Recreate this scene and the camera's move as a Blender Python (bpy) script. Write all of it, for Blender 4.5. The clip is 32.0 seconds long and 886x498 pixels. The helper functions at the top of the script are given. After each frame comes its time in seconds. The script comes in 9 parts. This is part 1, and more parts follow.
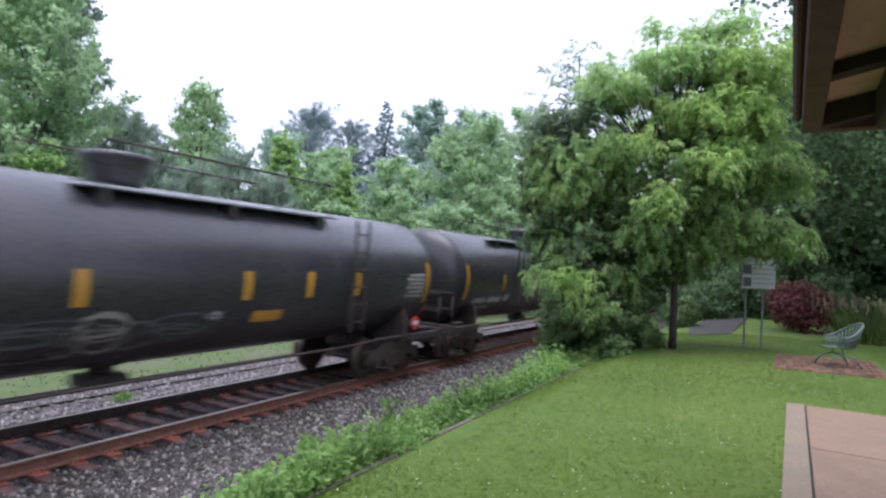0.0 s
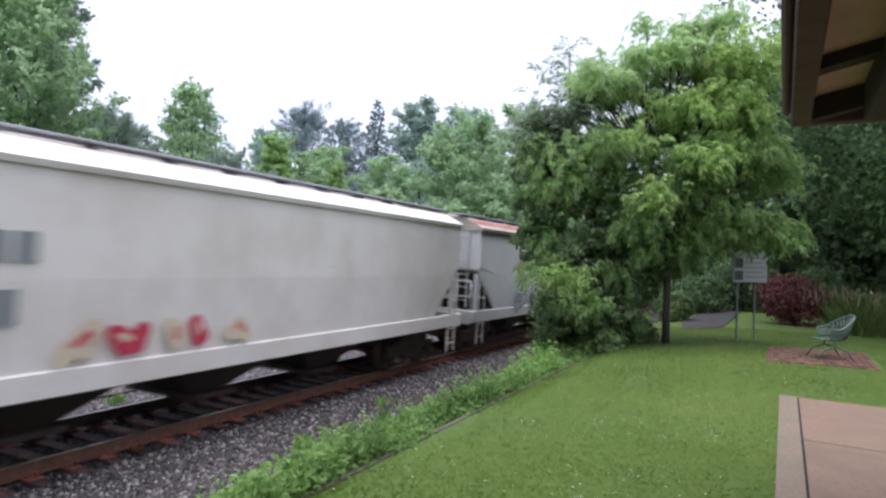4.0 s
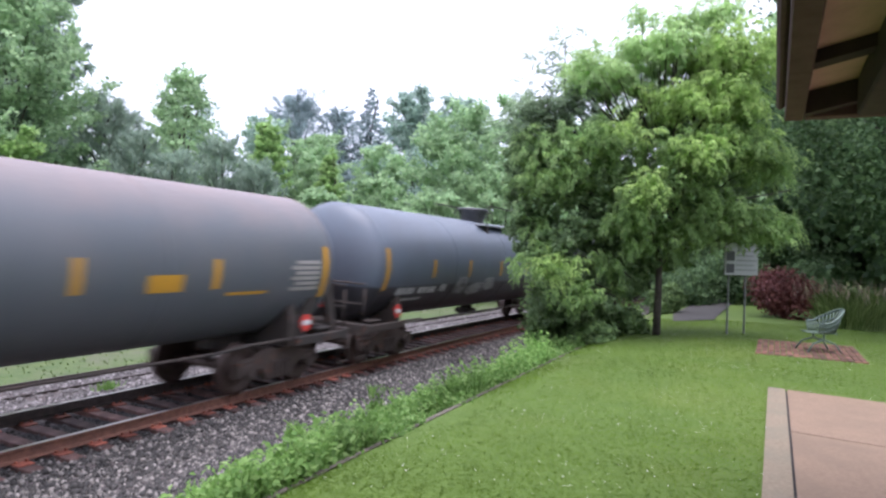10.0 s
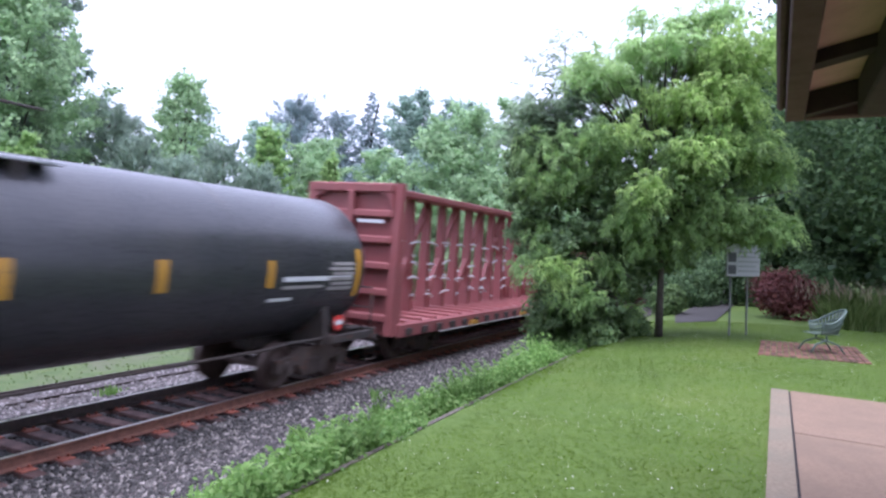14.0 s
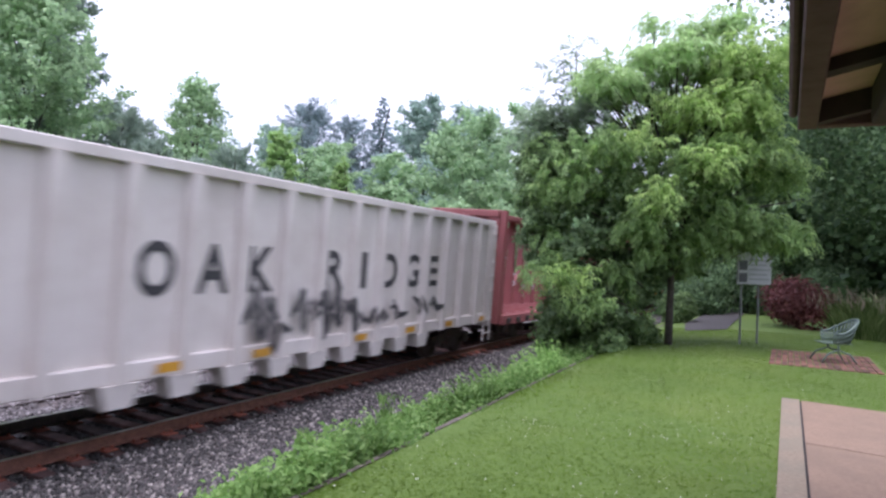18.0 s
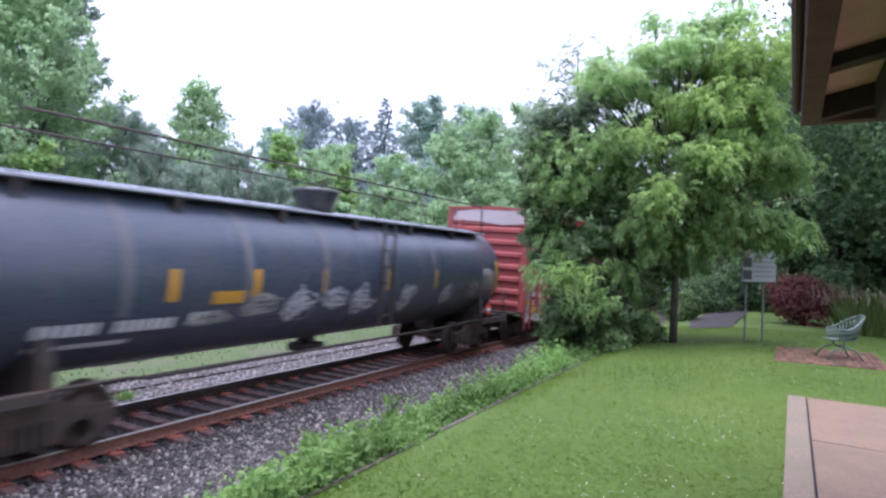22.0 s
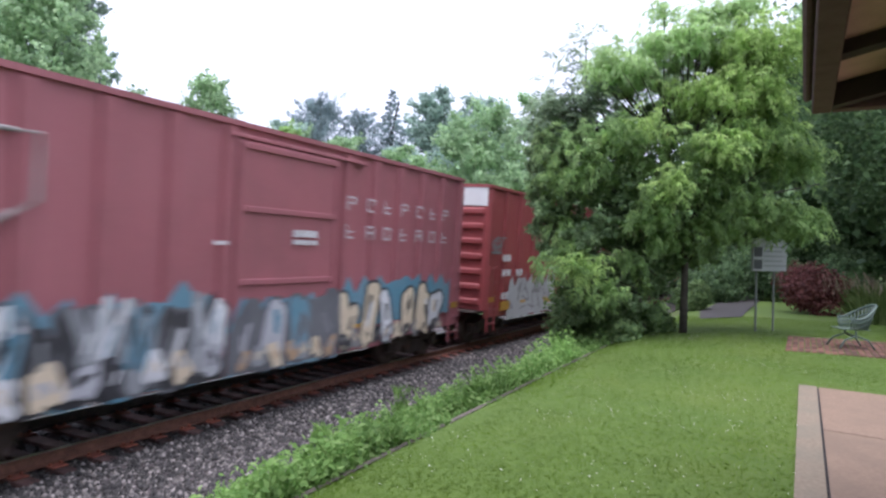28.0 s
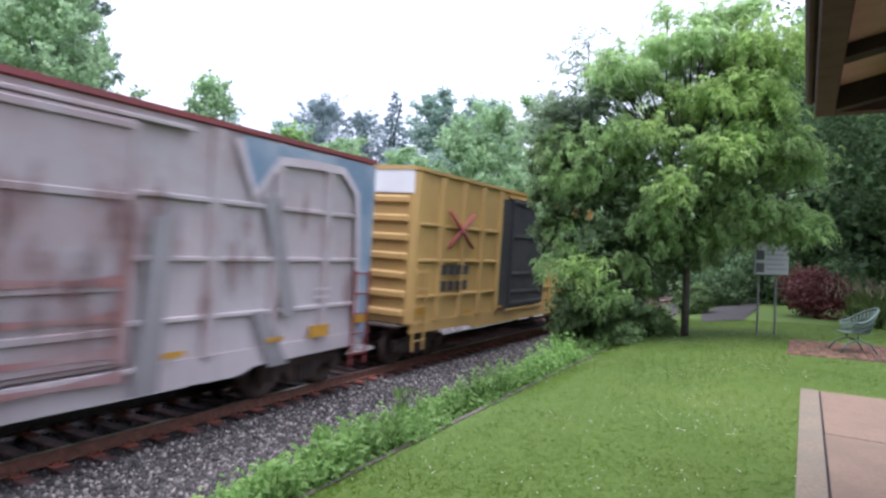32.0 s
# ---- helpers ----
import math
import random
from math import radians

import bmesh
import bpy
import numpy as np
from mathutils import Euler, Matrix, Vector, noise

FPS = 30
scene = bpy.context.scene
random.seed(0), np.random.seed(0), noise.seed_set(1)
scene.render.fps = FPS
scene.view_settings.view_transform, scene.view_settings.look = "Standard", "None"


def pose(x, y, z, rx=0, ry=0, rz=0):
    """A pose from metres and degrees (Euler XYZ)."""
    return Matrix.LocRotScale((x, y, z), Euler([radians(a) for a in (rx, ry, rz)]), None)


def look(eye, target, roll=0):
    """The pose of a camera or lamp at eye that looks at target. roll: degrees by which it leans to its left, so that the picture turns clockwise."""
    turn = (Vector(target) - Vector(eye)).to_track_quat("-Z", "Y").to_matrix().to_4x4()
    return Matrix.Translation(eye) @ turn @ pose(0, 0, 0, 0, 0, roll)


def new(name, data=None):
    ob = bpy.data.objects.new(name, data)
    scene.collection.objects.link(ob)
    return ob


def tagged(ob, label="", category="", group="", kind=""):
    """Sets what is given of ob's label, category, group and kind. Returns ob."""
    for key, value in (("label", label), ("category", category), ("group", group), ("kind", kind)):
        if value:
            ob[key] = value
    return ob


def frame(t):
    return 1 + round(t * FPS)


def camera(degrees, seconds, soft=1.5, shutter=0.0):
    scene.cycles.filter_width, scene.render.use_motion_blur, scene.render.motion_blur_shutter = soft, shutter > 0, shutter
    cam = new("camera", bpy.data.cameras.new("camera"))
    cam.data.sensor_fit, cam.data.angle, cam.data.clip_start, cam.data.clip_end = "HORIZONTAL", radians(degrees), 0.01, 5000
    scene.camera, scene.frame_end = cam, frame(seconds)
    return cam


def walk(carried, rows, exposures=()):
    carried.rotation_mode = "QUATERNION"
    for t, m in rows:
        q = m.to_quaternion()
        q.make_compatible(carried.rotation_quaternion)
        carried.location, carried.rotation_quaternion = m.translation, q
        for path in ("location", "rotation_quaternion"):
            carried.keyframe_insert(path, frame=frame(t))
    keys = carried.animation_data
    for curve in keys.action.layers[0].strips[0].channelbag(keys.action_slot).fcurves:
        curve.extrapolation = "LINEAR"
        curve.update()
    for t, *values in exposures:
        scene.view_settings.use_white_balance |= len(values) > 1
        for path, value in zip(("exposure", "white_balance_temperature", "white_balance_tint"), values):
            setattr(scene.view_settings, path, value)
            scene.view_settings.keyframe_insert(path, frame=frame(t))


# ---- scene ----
cam = camera(67.2, 32.0, soft=2.5, shutter=0.5)
EYE = (0.0, 0.0, 2.674)


def aim(yaw, pitch, roll):
    """The hand-held camera: it only turns, on one spot."""
    y, p = radians(yaw), radians(pitch)
    way = Vector((math.sin(y) * math.cos(p), math.cos(y) * math.cos(p), math.sin(p)))
    return look(EYE, Vector(EYE) + way * 10, roll)


# seconds, yaw, pitch, roll in degrees
TURNS = [
    (0, -1.04, 1.40, 2.27), (0.5, -1.00, 1.44, 2.13), (1, -0.97, 1.45, 2.05), (1.5, -0.93, 1.44, 2.32), (2, -0.87, 1.42, 2.23),
    (2.5, -0.85, 1.38, 2.36), (3, -0.75, 1.33, 2.07), (3.5, -0.60, 1.33, 1.63), (5.5, -0.10, 0.54, 1.60), (6, -0.04, 0.42, 1.66),
    (6.5, -0.04, 0.40, 1.71), (7, -0.04, 0.43, 1.68), (7.5, -0.03, 0.45, 1.79), (8, 0.00, 0.50, 1.66), (8.5, 0.04, 0.46, 1.76),
    (9, 0.10, 0.42, 1.99), (9.5, 0.16, 0.40, 2.12), (10, 0.20, 0.38, 2.11), (10.5, 0.20, 0.37, 2.11), (11, 0.18, 0.36, 1.93),
    (11.5, 0.22, 0.38, 1.78), (12, 0.20, 0.42, 1.57), (12.5, 0.20, 0.55, 1.48), (13, 0.17, 0.63, 1.71), (13.5, 0.15, 0.64, 1.77),
    (14, 0.07, 0.64, 1.74), (14.5, 0.02, 0.70, 1.73), (16.5, -0.30, 0.81, 1.89), (17, -0.42, 0.88, 2.01), (17.5, -0.56, 0.97, 2.19),
    (18, -0.74, 1.05, 2.29), (18.5, -0.86, 1.10, 2.32), (19, -0.94, 1.16, 2.23), (19.5, -0.92, 1.18, 2.20), (20, -0.93, 1.13, 2.10),
    (20.5, -0.90, 1.10, 2.07), (21, -0.93, 1.07, 1.78), (21.5, -0.98, 1.08, 1.71), (22, -1.04, 1.07, 1.70), (22.5, -1.11, 1.00, 1.59),
    (23, -1.15, 0.92, 1.28), (23.5, -1.17, 0.86, 1.12), (24, -1.20, 0.79, 1.07), (24.5, -1.27, 0.70, 1.12), (25, -1.35, 0.56, 1.46),
    (25.5, -1.42, 0.36, 1.40), (27.5, -1.68, 0.30, 1.36), (28, -1.76, 0.34, 1.28), (28.5, -1.83, 0.37, 1.41), (29, -1.90, 0.37, 1.44),
    (29.5, -1.93, 0.40, 1.52), (30, -1.93, 0.39, 1.48), (30.5, -1.91, 0.41, 1.52), (31, -1.93, 0.49, 1.65), (31.5, -1.93, 0.53, 1.65),
    (32, -1.91, 0.48, 1.56),
]
# the camera's own brightness and white balance: seconds, stops, kelvin, tint
EXPOSURES = [(t, 0.83 + e, k, 22 if t < 12 or t > 24.5 else 28) for t, e, k in (
    (0, -0.1, 5950), (1, -0.08, 5950), (2, -0.03, 5950), (3, -0.2, 5950), (5.5, -0.27, 6350), (6, -0.26, 6400), (7, 0.19, 6480), (8, 0.2, 6380), (9, 0.15, 6200), (10, 0.2, 6050), (11, 0.23, 5900),
    (12, 0.2, 5750), (13, 0.27, 5600), (14, 0.25, 5600), (17, 0.03, 5900), (20, 0.05, 5750), (21, 0.05, 5650), (22, 0.16, 5680), (23, 0.17, 5720), (24, 0.22, 5740), (25, -0.06, 5800), (28, 0.02, 5950), (29, 0.12, 5900), (30, 0.12, 5850), (31, 0.13, 5900), (32, 0.14, 5880))]
walk(cam, [(t, aim(y, p, r)) for t, y, p, r in TURNS], EXPOSURES)

# ---- world and light: bright overcast ----
world = bpy.data.worlds.new("overcast_sky")
scene.world = world
world.use_nodes = True
wn = world.node_tree
wn.nodes.clear()
sky = wn.nodes.new("ShaderNodeTexSky")
sky.sky_type = 'NISHITA'
sky.sun_disc = False
sky.sun_elevation, sky.sun_rotation = radians(82), radians(194)
sky.dust_density, sky.air_density = 6.0, 1.0
sky_gain = wn.nodes.new("ShaderNodeVectorMath")
sky_gain.operation = 'SCALE'
sky_gain.inputs[3].default_value = 0.10
cloud = wn.nodes.new("ShaderNodeMix")
cloud.data_type = 'RGBA'
cloud.inputs[0].default_value = 0.80
cloud.inputs[7].default_value = (1.12, 1.2, 1.34, 1)
# an overcast sky is brightest overhead
sky_way = wn.nodes.new("ShaderNodeTexCoord")
sky_split = wn.nodes.new("ShaderNodeSeparateXYZ")
sky_up = wn.nodes.new("ShaderNodeMapRange")
sky_up.inputs[1].default_value, sky_up.inputs[2].default_value = 0.0, 1.0
sky_up.inputs[3].default_value, sky_up.inputs[4].default_value = 0.68, 1.22
wn.links.new(sky_way.outputs["Generated"], sky_split.inputs[0])
wn.links.new(sky_split.outputs[2], sky_up.inputs[0])
back = wn.nodes.new("ShaderNodeBackground")
wn.links.new(sky_up.outputs[0], back.inputs[1])
wout = wn.nodes.new("ShaderNodeOutputWorld")
wn.links.new(sky.outputs[0], sky_gain.inputs[0])
wn.links.new(sky_gain.outputs[0], cloud.inputs[6])
wn.links.new(cloud.outputs[2], back.inputs[0])
wn.links.new(back.outputs[0], wout.inputs[0])
sun = new("sun", bpy.data.lights.new("sun", 'SUN'))
sun.data.energy, sun.data.angle, sun.data.color = 1.7, radians(50), (1.0, 0.97, 0.93)
sun.matrix_world = look((0, 0, 60), (2, 8, 0))


# ---- materials ----
def nodes_of(name):
    m = bpy.data.materials.new(name)
    m.use_nodes = True
    nt = m.node_tree
    nt.nodes.clear()
    out = nt.nodes.new("ShaderNodeOutputMaterial")
    bsdf = nt.nodes.new("ShaderNodeBsdfPrincipled")
    nt.links.new(bsdf.outputs[0], out.inputs[0])
    return m, nt, bsdf, out


def noise_node(nt, scale, detail=4.0, rough=0.6, coord="Object", stretch=None):
    tc = nt.nodes.new("ShaderNodeTexCoord")
    n = nt.nodes.new("ShaderNodeTexNoise")
    n.inputs["Scale"].default_value = scale
    n.inputs["Detail"].default_value = detail
    n.inputs["Roughness"].default_value = rough
    if stretch:
        mp = nt.nodes.new("ShaderNodeMapping")
        mp.inputs["Scale"].default_value = stretch
        nt.links.new(tc.outputs[coord], mp.inputs[0])
        nt.links.new(mp.outputs[0], n.inputs["Vector"])
    else:
        nt.links.new(tc.outputs[coord], n.inputs["Vector"])
    return n


def ramp(nt, src, stops):
    r = nt.nodes.new("ShaderNodeValToRGB")
    el = r.color_ramp.elements
    while len(el) < len(stops):
        el.new(0.5)
    for e, (p, c) in zip(el, stops):
        e.position = p
        e.color = (*c, 1) if len(c) == 3 else c
    nt.links.new(src, r.inputs[0])
    return r


def mixc(nt, fac, a, b, mode='MIX'):
    m = nt.nodes.new("ShaderNodeMix")
    m.data_type = 'RGBA'
    m.blend_type = mode
    for i, v in ((0, fac), (6, a), (7, b)):
        if isinstance(v, (int, float)):
            m.inputs[i].default_value = v
        elif isinstance(v, tuple):
            m.inputs[i].default_value = (*v, 1) if len(v) == 3 else v
        else:
            nt.links.new(v, m.inputs[i])
    return m.outputs[2]


def bump(nt, bsdf, src, strength, dist=0.02):
    b = nt.nodes.new("ShaderNodeBump")
    b.inputs["Strength"].default_value = strength
    b.inputs["Distance"].default_value = dist
    nt.links.new(src, b.inputs["Height"])
    nt.links.new(b.outputs[0], bsdf.inputs["Normal"])


def paint(name, base, dirt=(0.06, 0.05, 0.045), amount=0.5, rough=0.5, rust=0.0, rust_col=(0.16, 0.05, 0.02), metal=0.0, streak=True, fade=0.0, blotch=None, tone=None):
    """Weathered paint: patches of dirt, vertical streaks, specks of rust."""
    m, nt, bsdf, _ = nodes_of(name)
    big = noise_node(nt, 0.7, 5, 0.65)
    c = mixc(nt, ramp(nt, big.outputs[0], [(0.42, (0, 0, 0)), (0.75, (amount, amount, amount))]).outputs[0], base, dirt)
    if fade:
        fd = noise_node(nt, 0.35, 3, 0.5)
        pale = tuple(min(0.9, v * (1 + fade) + 0.03 * fade) for v in base)
        c = mixc(nt, ramp(nt, fd.outputs[0], [(0.45, (0, 0, 0)), (0.7, (0.8, 0.8, 0.8))]).outputs[0], c, pale)
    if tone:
        # a second coat below a height, dust above another, a softer darkening downwards: (height, softness, colour)
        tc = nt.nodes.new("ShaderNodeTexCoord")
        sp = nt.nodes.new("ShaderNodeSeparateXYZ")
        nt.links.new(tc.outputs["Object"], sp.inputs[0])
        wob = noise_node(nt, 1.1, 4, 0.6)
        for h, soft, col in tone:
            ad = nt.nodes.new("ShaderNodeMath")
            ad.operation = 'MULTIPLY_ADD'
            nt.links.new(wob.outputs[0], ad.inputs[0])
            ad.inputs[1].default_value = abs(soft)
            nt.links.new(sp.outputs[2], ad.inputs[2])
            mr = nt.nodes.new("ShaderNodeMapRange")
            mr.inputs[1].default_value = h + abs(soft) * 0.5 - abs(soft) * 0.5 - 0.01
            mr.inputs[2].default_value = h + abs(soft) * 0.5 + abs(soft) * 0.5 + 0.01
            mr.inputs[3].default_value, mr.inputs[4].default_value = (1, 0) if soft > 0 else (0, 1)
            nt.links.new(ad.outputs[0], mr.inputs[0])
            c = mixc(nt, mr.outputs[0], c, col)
    if streak:
        st = noise_node(nt, 1.0, 5, 0.7, stretch=(9, 9, 0.5))
        k = amount * 0.55
        c = mixc(nt, ramp(nt, st.outputs[0], [(0.5, (0, 0, 0)), (0.8, (k, k, k))]).outputs[0], c, dirt)
    if blotch:
        bn = noise_node(nt, 0.75, 3, 0.5, stretch=(0.8, 0.8, 1.7))
        c = mixc(nt, ramp(nt, bn.outputs[0], [(0.58, (0, 0, 0)), (0.68, (0.75, 0.75, 0.75))]).outputs[0], c, blotch)
    if rust:
        rs = noise_node(nt, 3.2, 8, 0.75)
        c = mixc(nt, ramp(nt, rs.outputs[0], [(0.66 - rust * 0.3, (0, 0, 0)), (0.74 - rust * 0.25, (0.9, 0.9, 0.9))]).outputs[0], c, rust_col)
    nt.links.new(c, bsdf.inputs["Base Color"])
    fine = noise_node(nt, 18, 6, 0.7)
    r = ramp(nt, fine.outputs[0], [(0.3, (rough - 0.1,) * 3), (0.8, (min(1, rough + 0.2),) * 3)])
    nt.links.new(r.outputs[0], bsdf.inputs["Roughness"])
    bsdf.inputs["Metallic"].default_value = metal
    bump(nt, bsdf, fine.outputs[0], 0.15, 0.01)
    return m


def soft_stain(name, col, strength=0.85, specks=None):
    """A thin smear of rust or spray that fades out towards its edge."""
    m, nt, bsdf, out = nodes_of(name)
    tc = nt.nodes.new("ShaderNodeTexCoord")
    off = nt.nodes.new("ShaderNodeVectorMath")
    off.operation = 'SUBTRACT'
    off.inputs[1].default_value = (0.5, 0.5, 0.5)
    nt.links.new(tc.outputs["Generated"], off.inputs[0])
    flat = nt.nodes.new("ShaderNodeVectorMath")
    flat.operation = 'MULTIPLY'
    flat.inputs[1].default_value = (2.0, 0.0, 2.0)
    nt.links.new(off.outputs[0], flat.inputs[0])
    far = nt.nodes.new("ShaderNodeVectorMath")
    far.operation = 'LENGTH'
    nt.links.new(flat.outputs[0], far.inputs[0])
    n = noise_node(nt, 2.6, 4, 0.6, stretch=(0.5, 0.5, 1.6))
    ad = nt.nodes.new("ShaderNodeMath")
    ad.operation = 'MULTIPLY_ADD'
    nt.links.new(n.outputs[0], ad.inputs[0])
    ad.inputs[1].default_value = 1.0
    nt.links.new(far.outputs["Value"], ad.inputs[2])
    k = ramp(nt, ad.outputs[0], [(0.5, (strength,) * 3), (1.3, (0, 0, 0))])
    k.color_ramp.elements[1].position = 1.0
    half = nt.nodes.new("ShaderNodeMath")
    half.operation = 'MULTIPLY'
    half.inputs[1].default_value = 0.78
    nt.links.new(ad.outputs[0], half.inputs[0])
    nt.links.new(half.outputs[0], k.inputs[0])
    c = mixc(nt, ramp(nt, noise_node(nt, 7, 5, 0.7).outputs[0], [(0.5, (0, 0, 0)), (0.7, (1, 1, 1))]).outputs[0], col, specks or col)
    nt.links.new(c, bsdf.inputs["Base Color"])
    bsdf.inputs["Roughness"].default_value = 0.7
    tr = nt.nodes.new("ShaderNodeBsdfTransparent")
    mx = nt.nodes.new("ShaderNodeMixShader")
    nt.links.new(k.outputs[0], mx.inputs[0])
    nt.links.new(tr.outputs[0], mx.inputs[1])
    nt.links.new(bsdf.outputs[0], mx.inputs[2])
    nt.links.new(mx.outputs[0], out.inputs[0])
    return m


def rough_stuff(name, stops, scale, rough=0.9, bumpy=0.4, dist=0.02, second=None, island=False, obj_random=False, coord="Object", metal=0.0):
    m, nt, bsdf, _ = nodes_of(name)
    n = noise_node(nt, scale, 7, 0.65, coord)
    c = ramp(nt, n.outputs[0], stops).outputs[0]
    if second:
        sc, col, lo, hi = second
        n2 = noise_node(nt, sc, 4, 0.6, coord)
        c = mixc(nt, ramp(nt, n2.outputs[0], [(lo, (0, 0, 0)), (hi, (1, 1, 1))]).outputs[0], c, col)
    if island or obj_random:
        g = nt.nodes.new("ShaderNodeNewGeometry" if island else "ShaderNodeObjectInfo")
        v = ramp(nt, g.outputs["Random Per Island" if island else "Random"], [(0.0, (0.45,) * 3), (1.0, (1.5,) * 3)] if not isinstance(island, tuple) else [(0.0, (island[0],) * 3), (0.65, (island[1],) * 3), (1.0, (island[2],) * 3)])
        c = mixc(nt, 1.0, c, v.outputs[0], 'MULTIPLY')
    nt.links.new(c, bsdf.inputs["Base Color"])
    bsdf.inputs["Roughness"].default_value = rough
    bsdf.inputs["Metallic"].default_value = metal
    if bumpy:
        bump(nt, bsdf, n.outputs[0], bumpy, dist)
    return m


def leafy(name, dark, light, yellow=None, trans=0.35, patch=0.45, vary=(0.6, 1.3), gloss=0.25):
    """Foliage: colour by leaf and by clump, light passing through."""
    m, nt, bsdf, out = nodes_of(name)
    g = nt.nodes.new("ShaderNodeNewGeometry")
    c = ramp(nt, g.outputs["Random Per Island"], [(0.0, dark), (0.6, light), (1.0, yellow or light)]).outputs[0]
    n = noise_node(nt, patch, 3, 0.6)
    c = mixc(nt, 1.0, c, ramp(nt, n.outputs[0], [(0.3, (vary[0],) * 3), (0.7, (vary[1],) * 3)]).outputs[0], 'MULTIPLY')
    nt.links.new(c, bsdf.inputs["Base Color"])
    bsdf.inputs["Roughness"].default_value = 0.62
    bsdf.inputs["Specular IOR Level"].default_value = gloss
    tr = nt.nodes.new("ShaderNodeBsdfTranslucent")
    nt.links.new(c, tr.inputs[0])
    mx = nt.nodes.new("ShaderNodeMixShader")
    mx.inputs[0].default_value = trans
    nt.links.new(bsdf.outputs[0], mx.inputs[1])
    nt.links.new(tr.outputs[0], mx.inputs[2])
    nt.links.new(mx.outputs[0], out.inputs[0])
    return m


BLACK = paint("black_tank_paint", (0.027, 0.028, 0.031), (0.053, 0.05, 0.05), 0.6, 0.29)
DARK_SPRAY = paint("dark_grey_spray", (0.1, 0.1, 0.11), (0.2, 0.2, 0.2), 0.5, 0.6)
HOPPER_ROOF = paint("grimy_grey_roof_paint", (0.5, 0.52, 0.56), (0.26, 0.26, 0.27), 0.8, 0.6)
RING_DUST = paint("dusty_ring", (0.12, 0.12, 0.125), (0.07, 0.07, 0.075), 0.8, 0.6, streak=False)
TAN_SPRAY = paint("tan_spray", (0.42, 0.28, 0.17), (0.3, 0.2, 0.13), 0.6, 0.6)
SILVER_SPRAY = paint("silver_spray", (0.4, 0.4, 0.4), (0.26, 0.25, 0.25), 0.5, 0.5)
PALE_GREEN = paint("pale_green_spray", (0.5, 0.52, 0.36), (0.35, 0.36, 0.28), 0.5, 0.6)
BLUE_BLACK = paint("blue_black_tank_paint", (0.045, 0.057, 0.08), (0.09, 0.09, 0.1), 0.5, 0.3)
GREY_TANK = paint("sooty_grey_tank_paint", (0.085, 0.095, 0.105), (0.11, 0.095, 0.09), 0.6, 0.5, fade=0.2, tone=[(3.35, -0.7, (0.165, 0.125, 0.118))])
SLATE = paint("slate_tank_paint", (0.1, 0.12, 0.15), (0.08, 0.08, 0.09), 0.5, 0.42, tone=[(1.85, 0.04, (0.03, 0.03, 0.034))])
SLATE_SPRAY = paint("slate_spray", (0.12, 0.14, 0.17), (0.1, 0.1, 0.11), 0.5, 0.6)
UNDER = paint("underframe_grime", (0.03, 0.025, 0.022), (0.075, 0.05, 0.038), 0.8, 0.75, rust=0.25)
TRUCK = paint("cast_steel_grime", (0.045, 0.032, 0.026), (0.09, 0.06, 0.045), 0.9, 0.8, rust=0.35)
TREAD = paint("wheel_steel", (0.09, 0.06, 0.05), (0.05, 0.035, 0.03), 0.8, 0.5, metal=0.5)
YELLOW = paint("reflective_yellow", (0.5, 0.25, 0.02), (0.2, 0.13, 0.05), 0.5, 0.45, streak=False)
WHITE_MARK = paint("white_stencil", (0.62, 0.62, 0.62), (0.2, 0.2, 0.2), 0.5, 0.6, streak=False)
RED_MARK = paint("red_placard", (0.55, 0.04, 0.03), (0.3, 0.1, 0.08), 0.3, 0.5, streak=False)
DIM_MARK = paint("faded_stencil", (0.3, 0.28, 0.26), (0.12, 0.1, 0.1), 0.6, 0.7, streak=False)
HOPPER_GREY = paint("pale_grey_hopper_paint", (0.62, 0.66, 0.71), (0.36, 0.37, 0.38), 0.35, 0.5)
HOPPER_CREAM = paint("cream_hopper_paint", (0.66, 0.63, 0.57), (0.4, 0.32, 0.24), 0.45, 0.55, rust=0.12, rust_col=(0.4, 0.2, 0.08))
# the stained hopper's paint turns darker softly towards the bottom
HOPPER_RUSTY = paint("rust_stained_hopper_paint", (0.57, 0.58, 0.565), (0.44, 0.42, 0.38), 0.4, 0.55, rust=0.02, rust_col=(0.4, 0.2, 0.08), tone=[(1.6, 1.3, (0.38, 0.39, 0.36))])
RUST_ROOF = paint("cream_roof_paint", (0.43, 0.38, 0.32), (0.3, 0.2, 0.14), 0.8, 0.7, rust=0.14, rust_col=(0.33, 0.13, 0.07))
RUST_BAND = paint("red_roof_rust", (0.27, 0.075, 0.05), (0.42, 0.27, 0.2), 0.8, 0.8, rust=0.12, rust_col=(0.5, 0.42, 0.35))
RUST_SMEAR = soft_stain("tan_rust_stain", (0.52, 0.36, 0.2), 0.7, (0.46, 0.27, 0.12))
RUST_HEART = soft_stain("orange_rust_stain", (0.45, 0.2, 0.08), 0.65)
SAND_GREY = paint("sand_grey_paint", (0.57, 0.53, 0.49), (0.38, 0.32, 0.28), 0.6, 0.55)
OXIDE = paint("oxide_red_paint", (0.34, 0.067, 0.062), (0.19, 0.055, 0.05), 0.6, 0.55, fade=0.2)
# oxide red darkened for the shade on the lilac boxcar's end
END_RED = paint("shade_darkened_red_paint", (0.22, 0.043, 0.043), (0.11, 0.04, 0.038), 0.6, 0.6)
MAUVE = paint("faded_maroon_paint", (0.31, 0.1, 0.112), (0.18, 0.072, 0.075), 0.6, 0.6, fade=0.3)
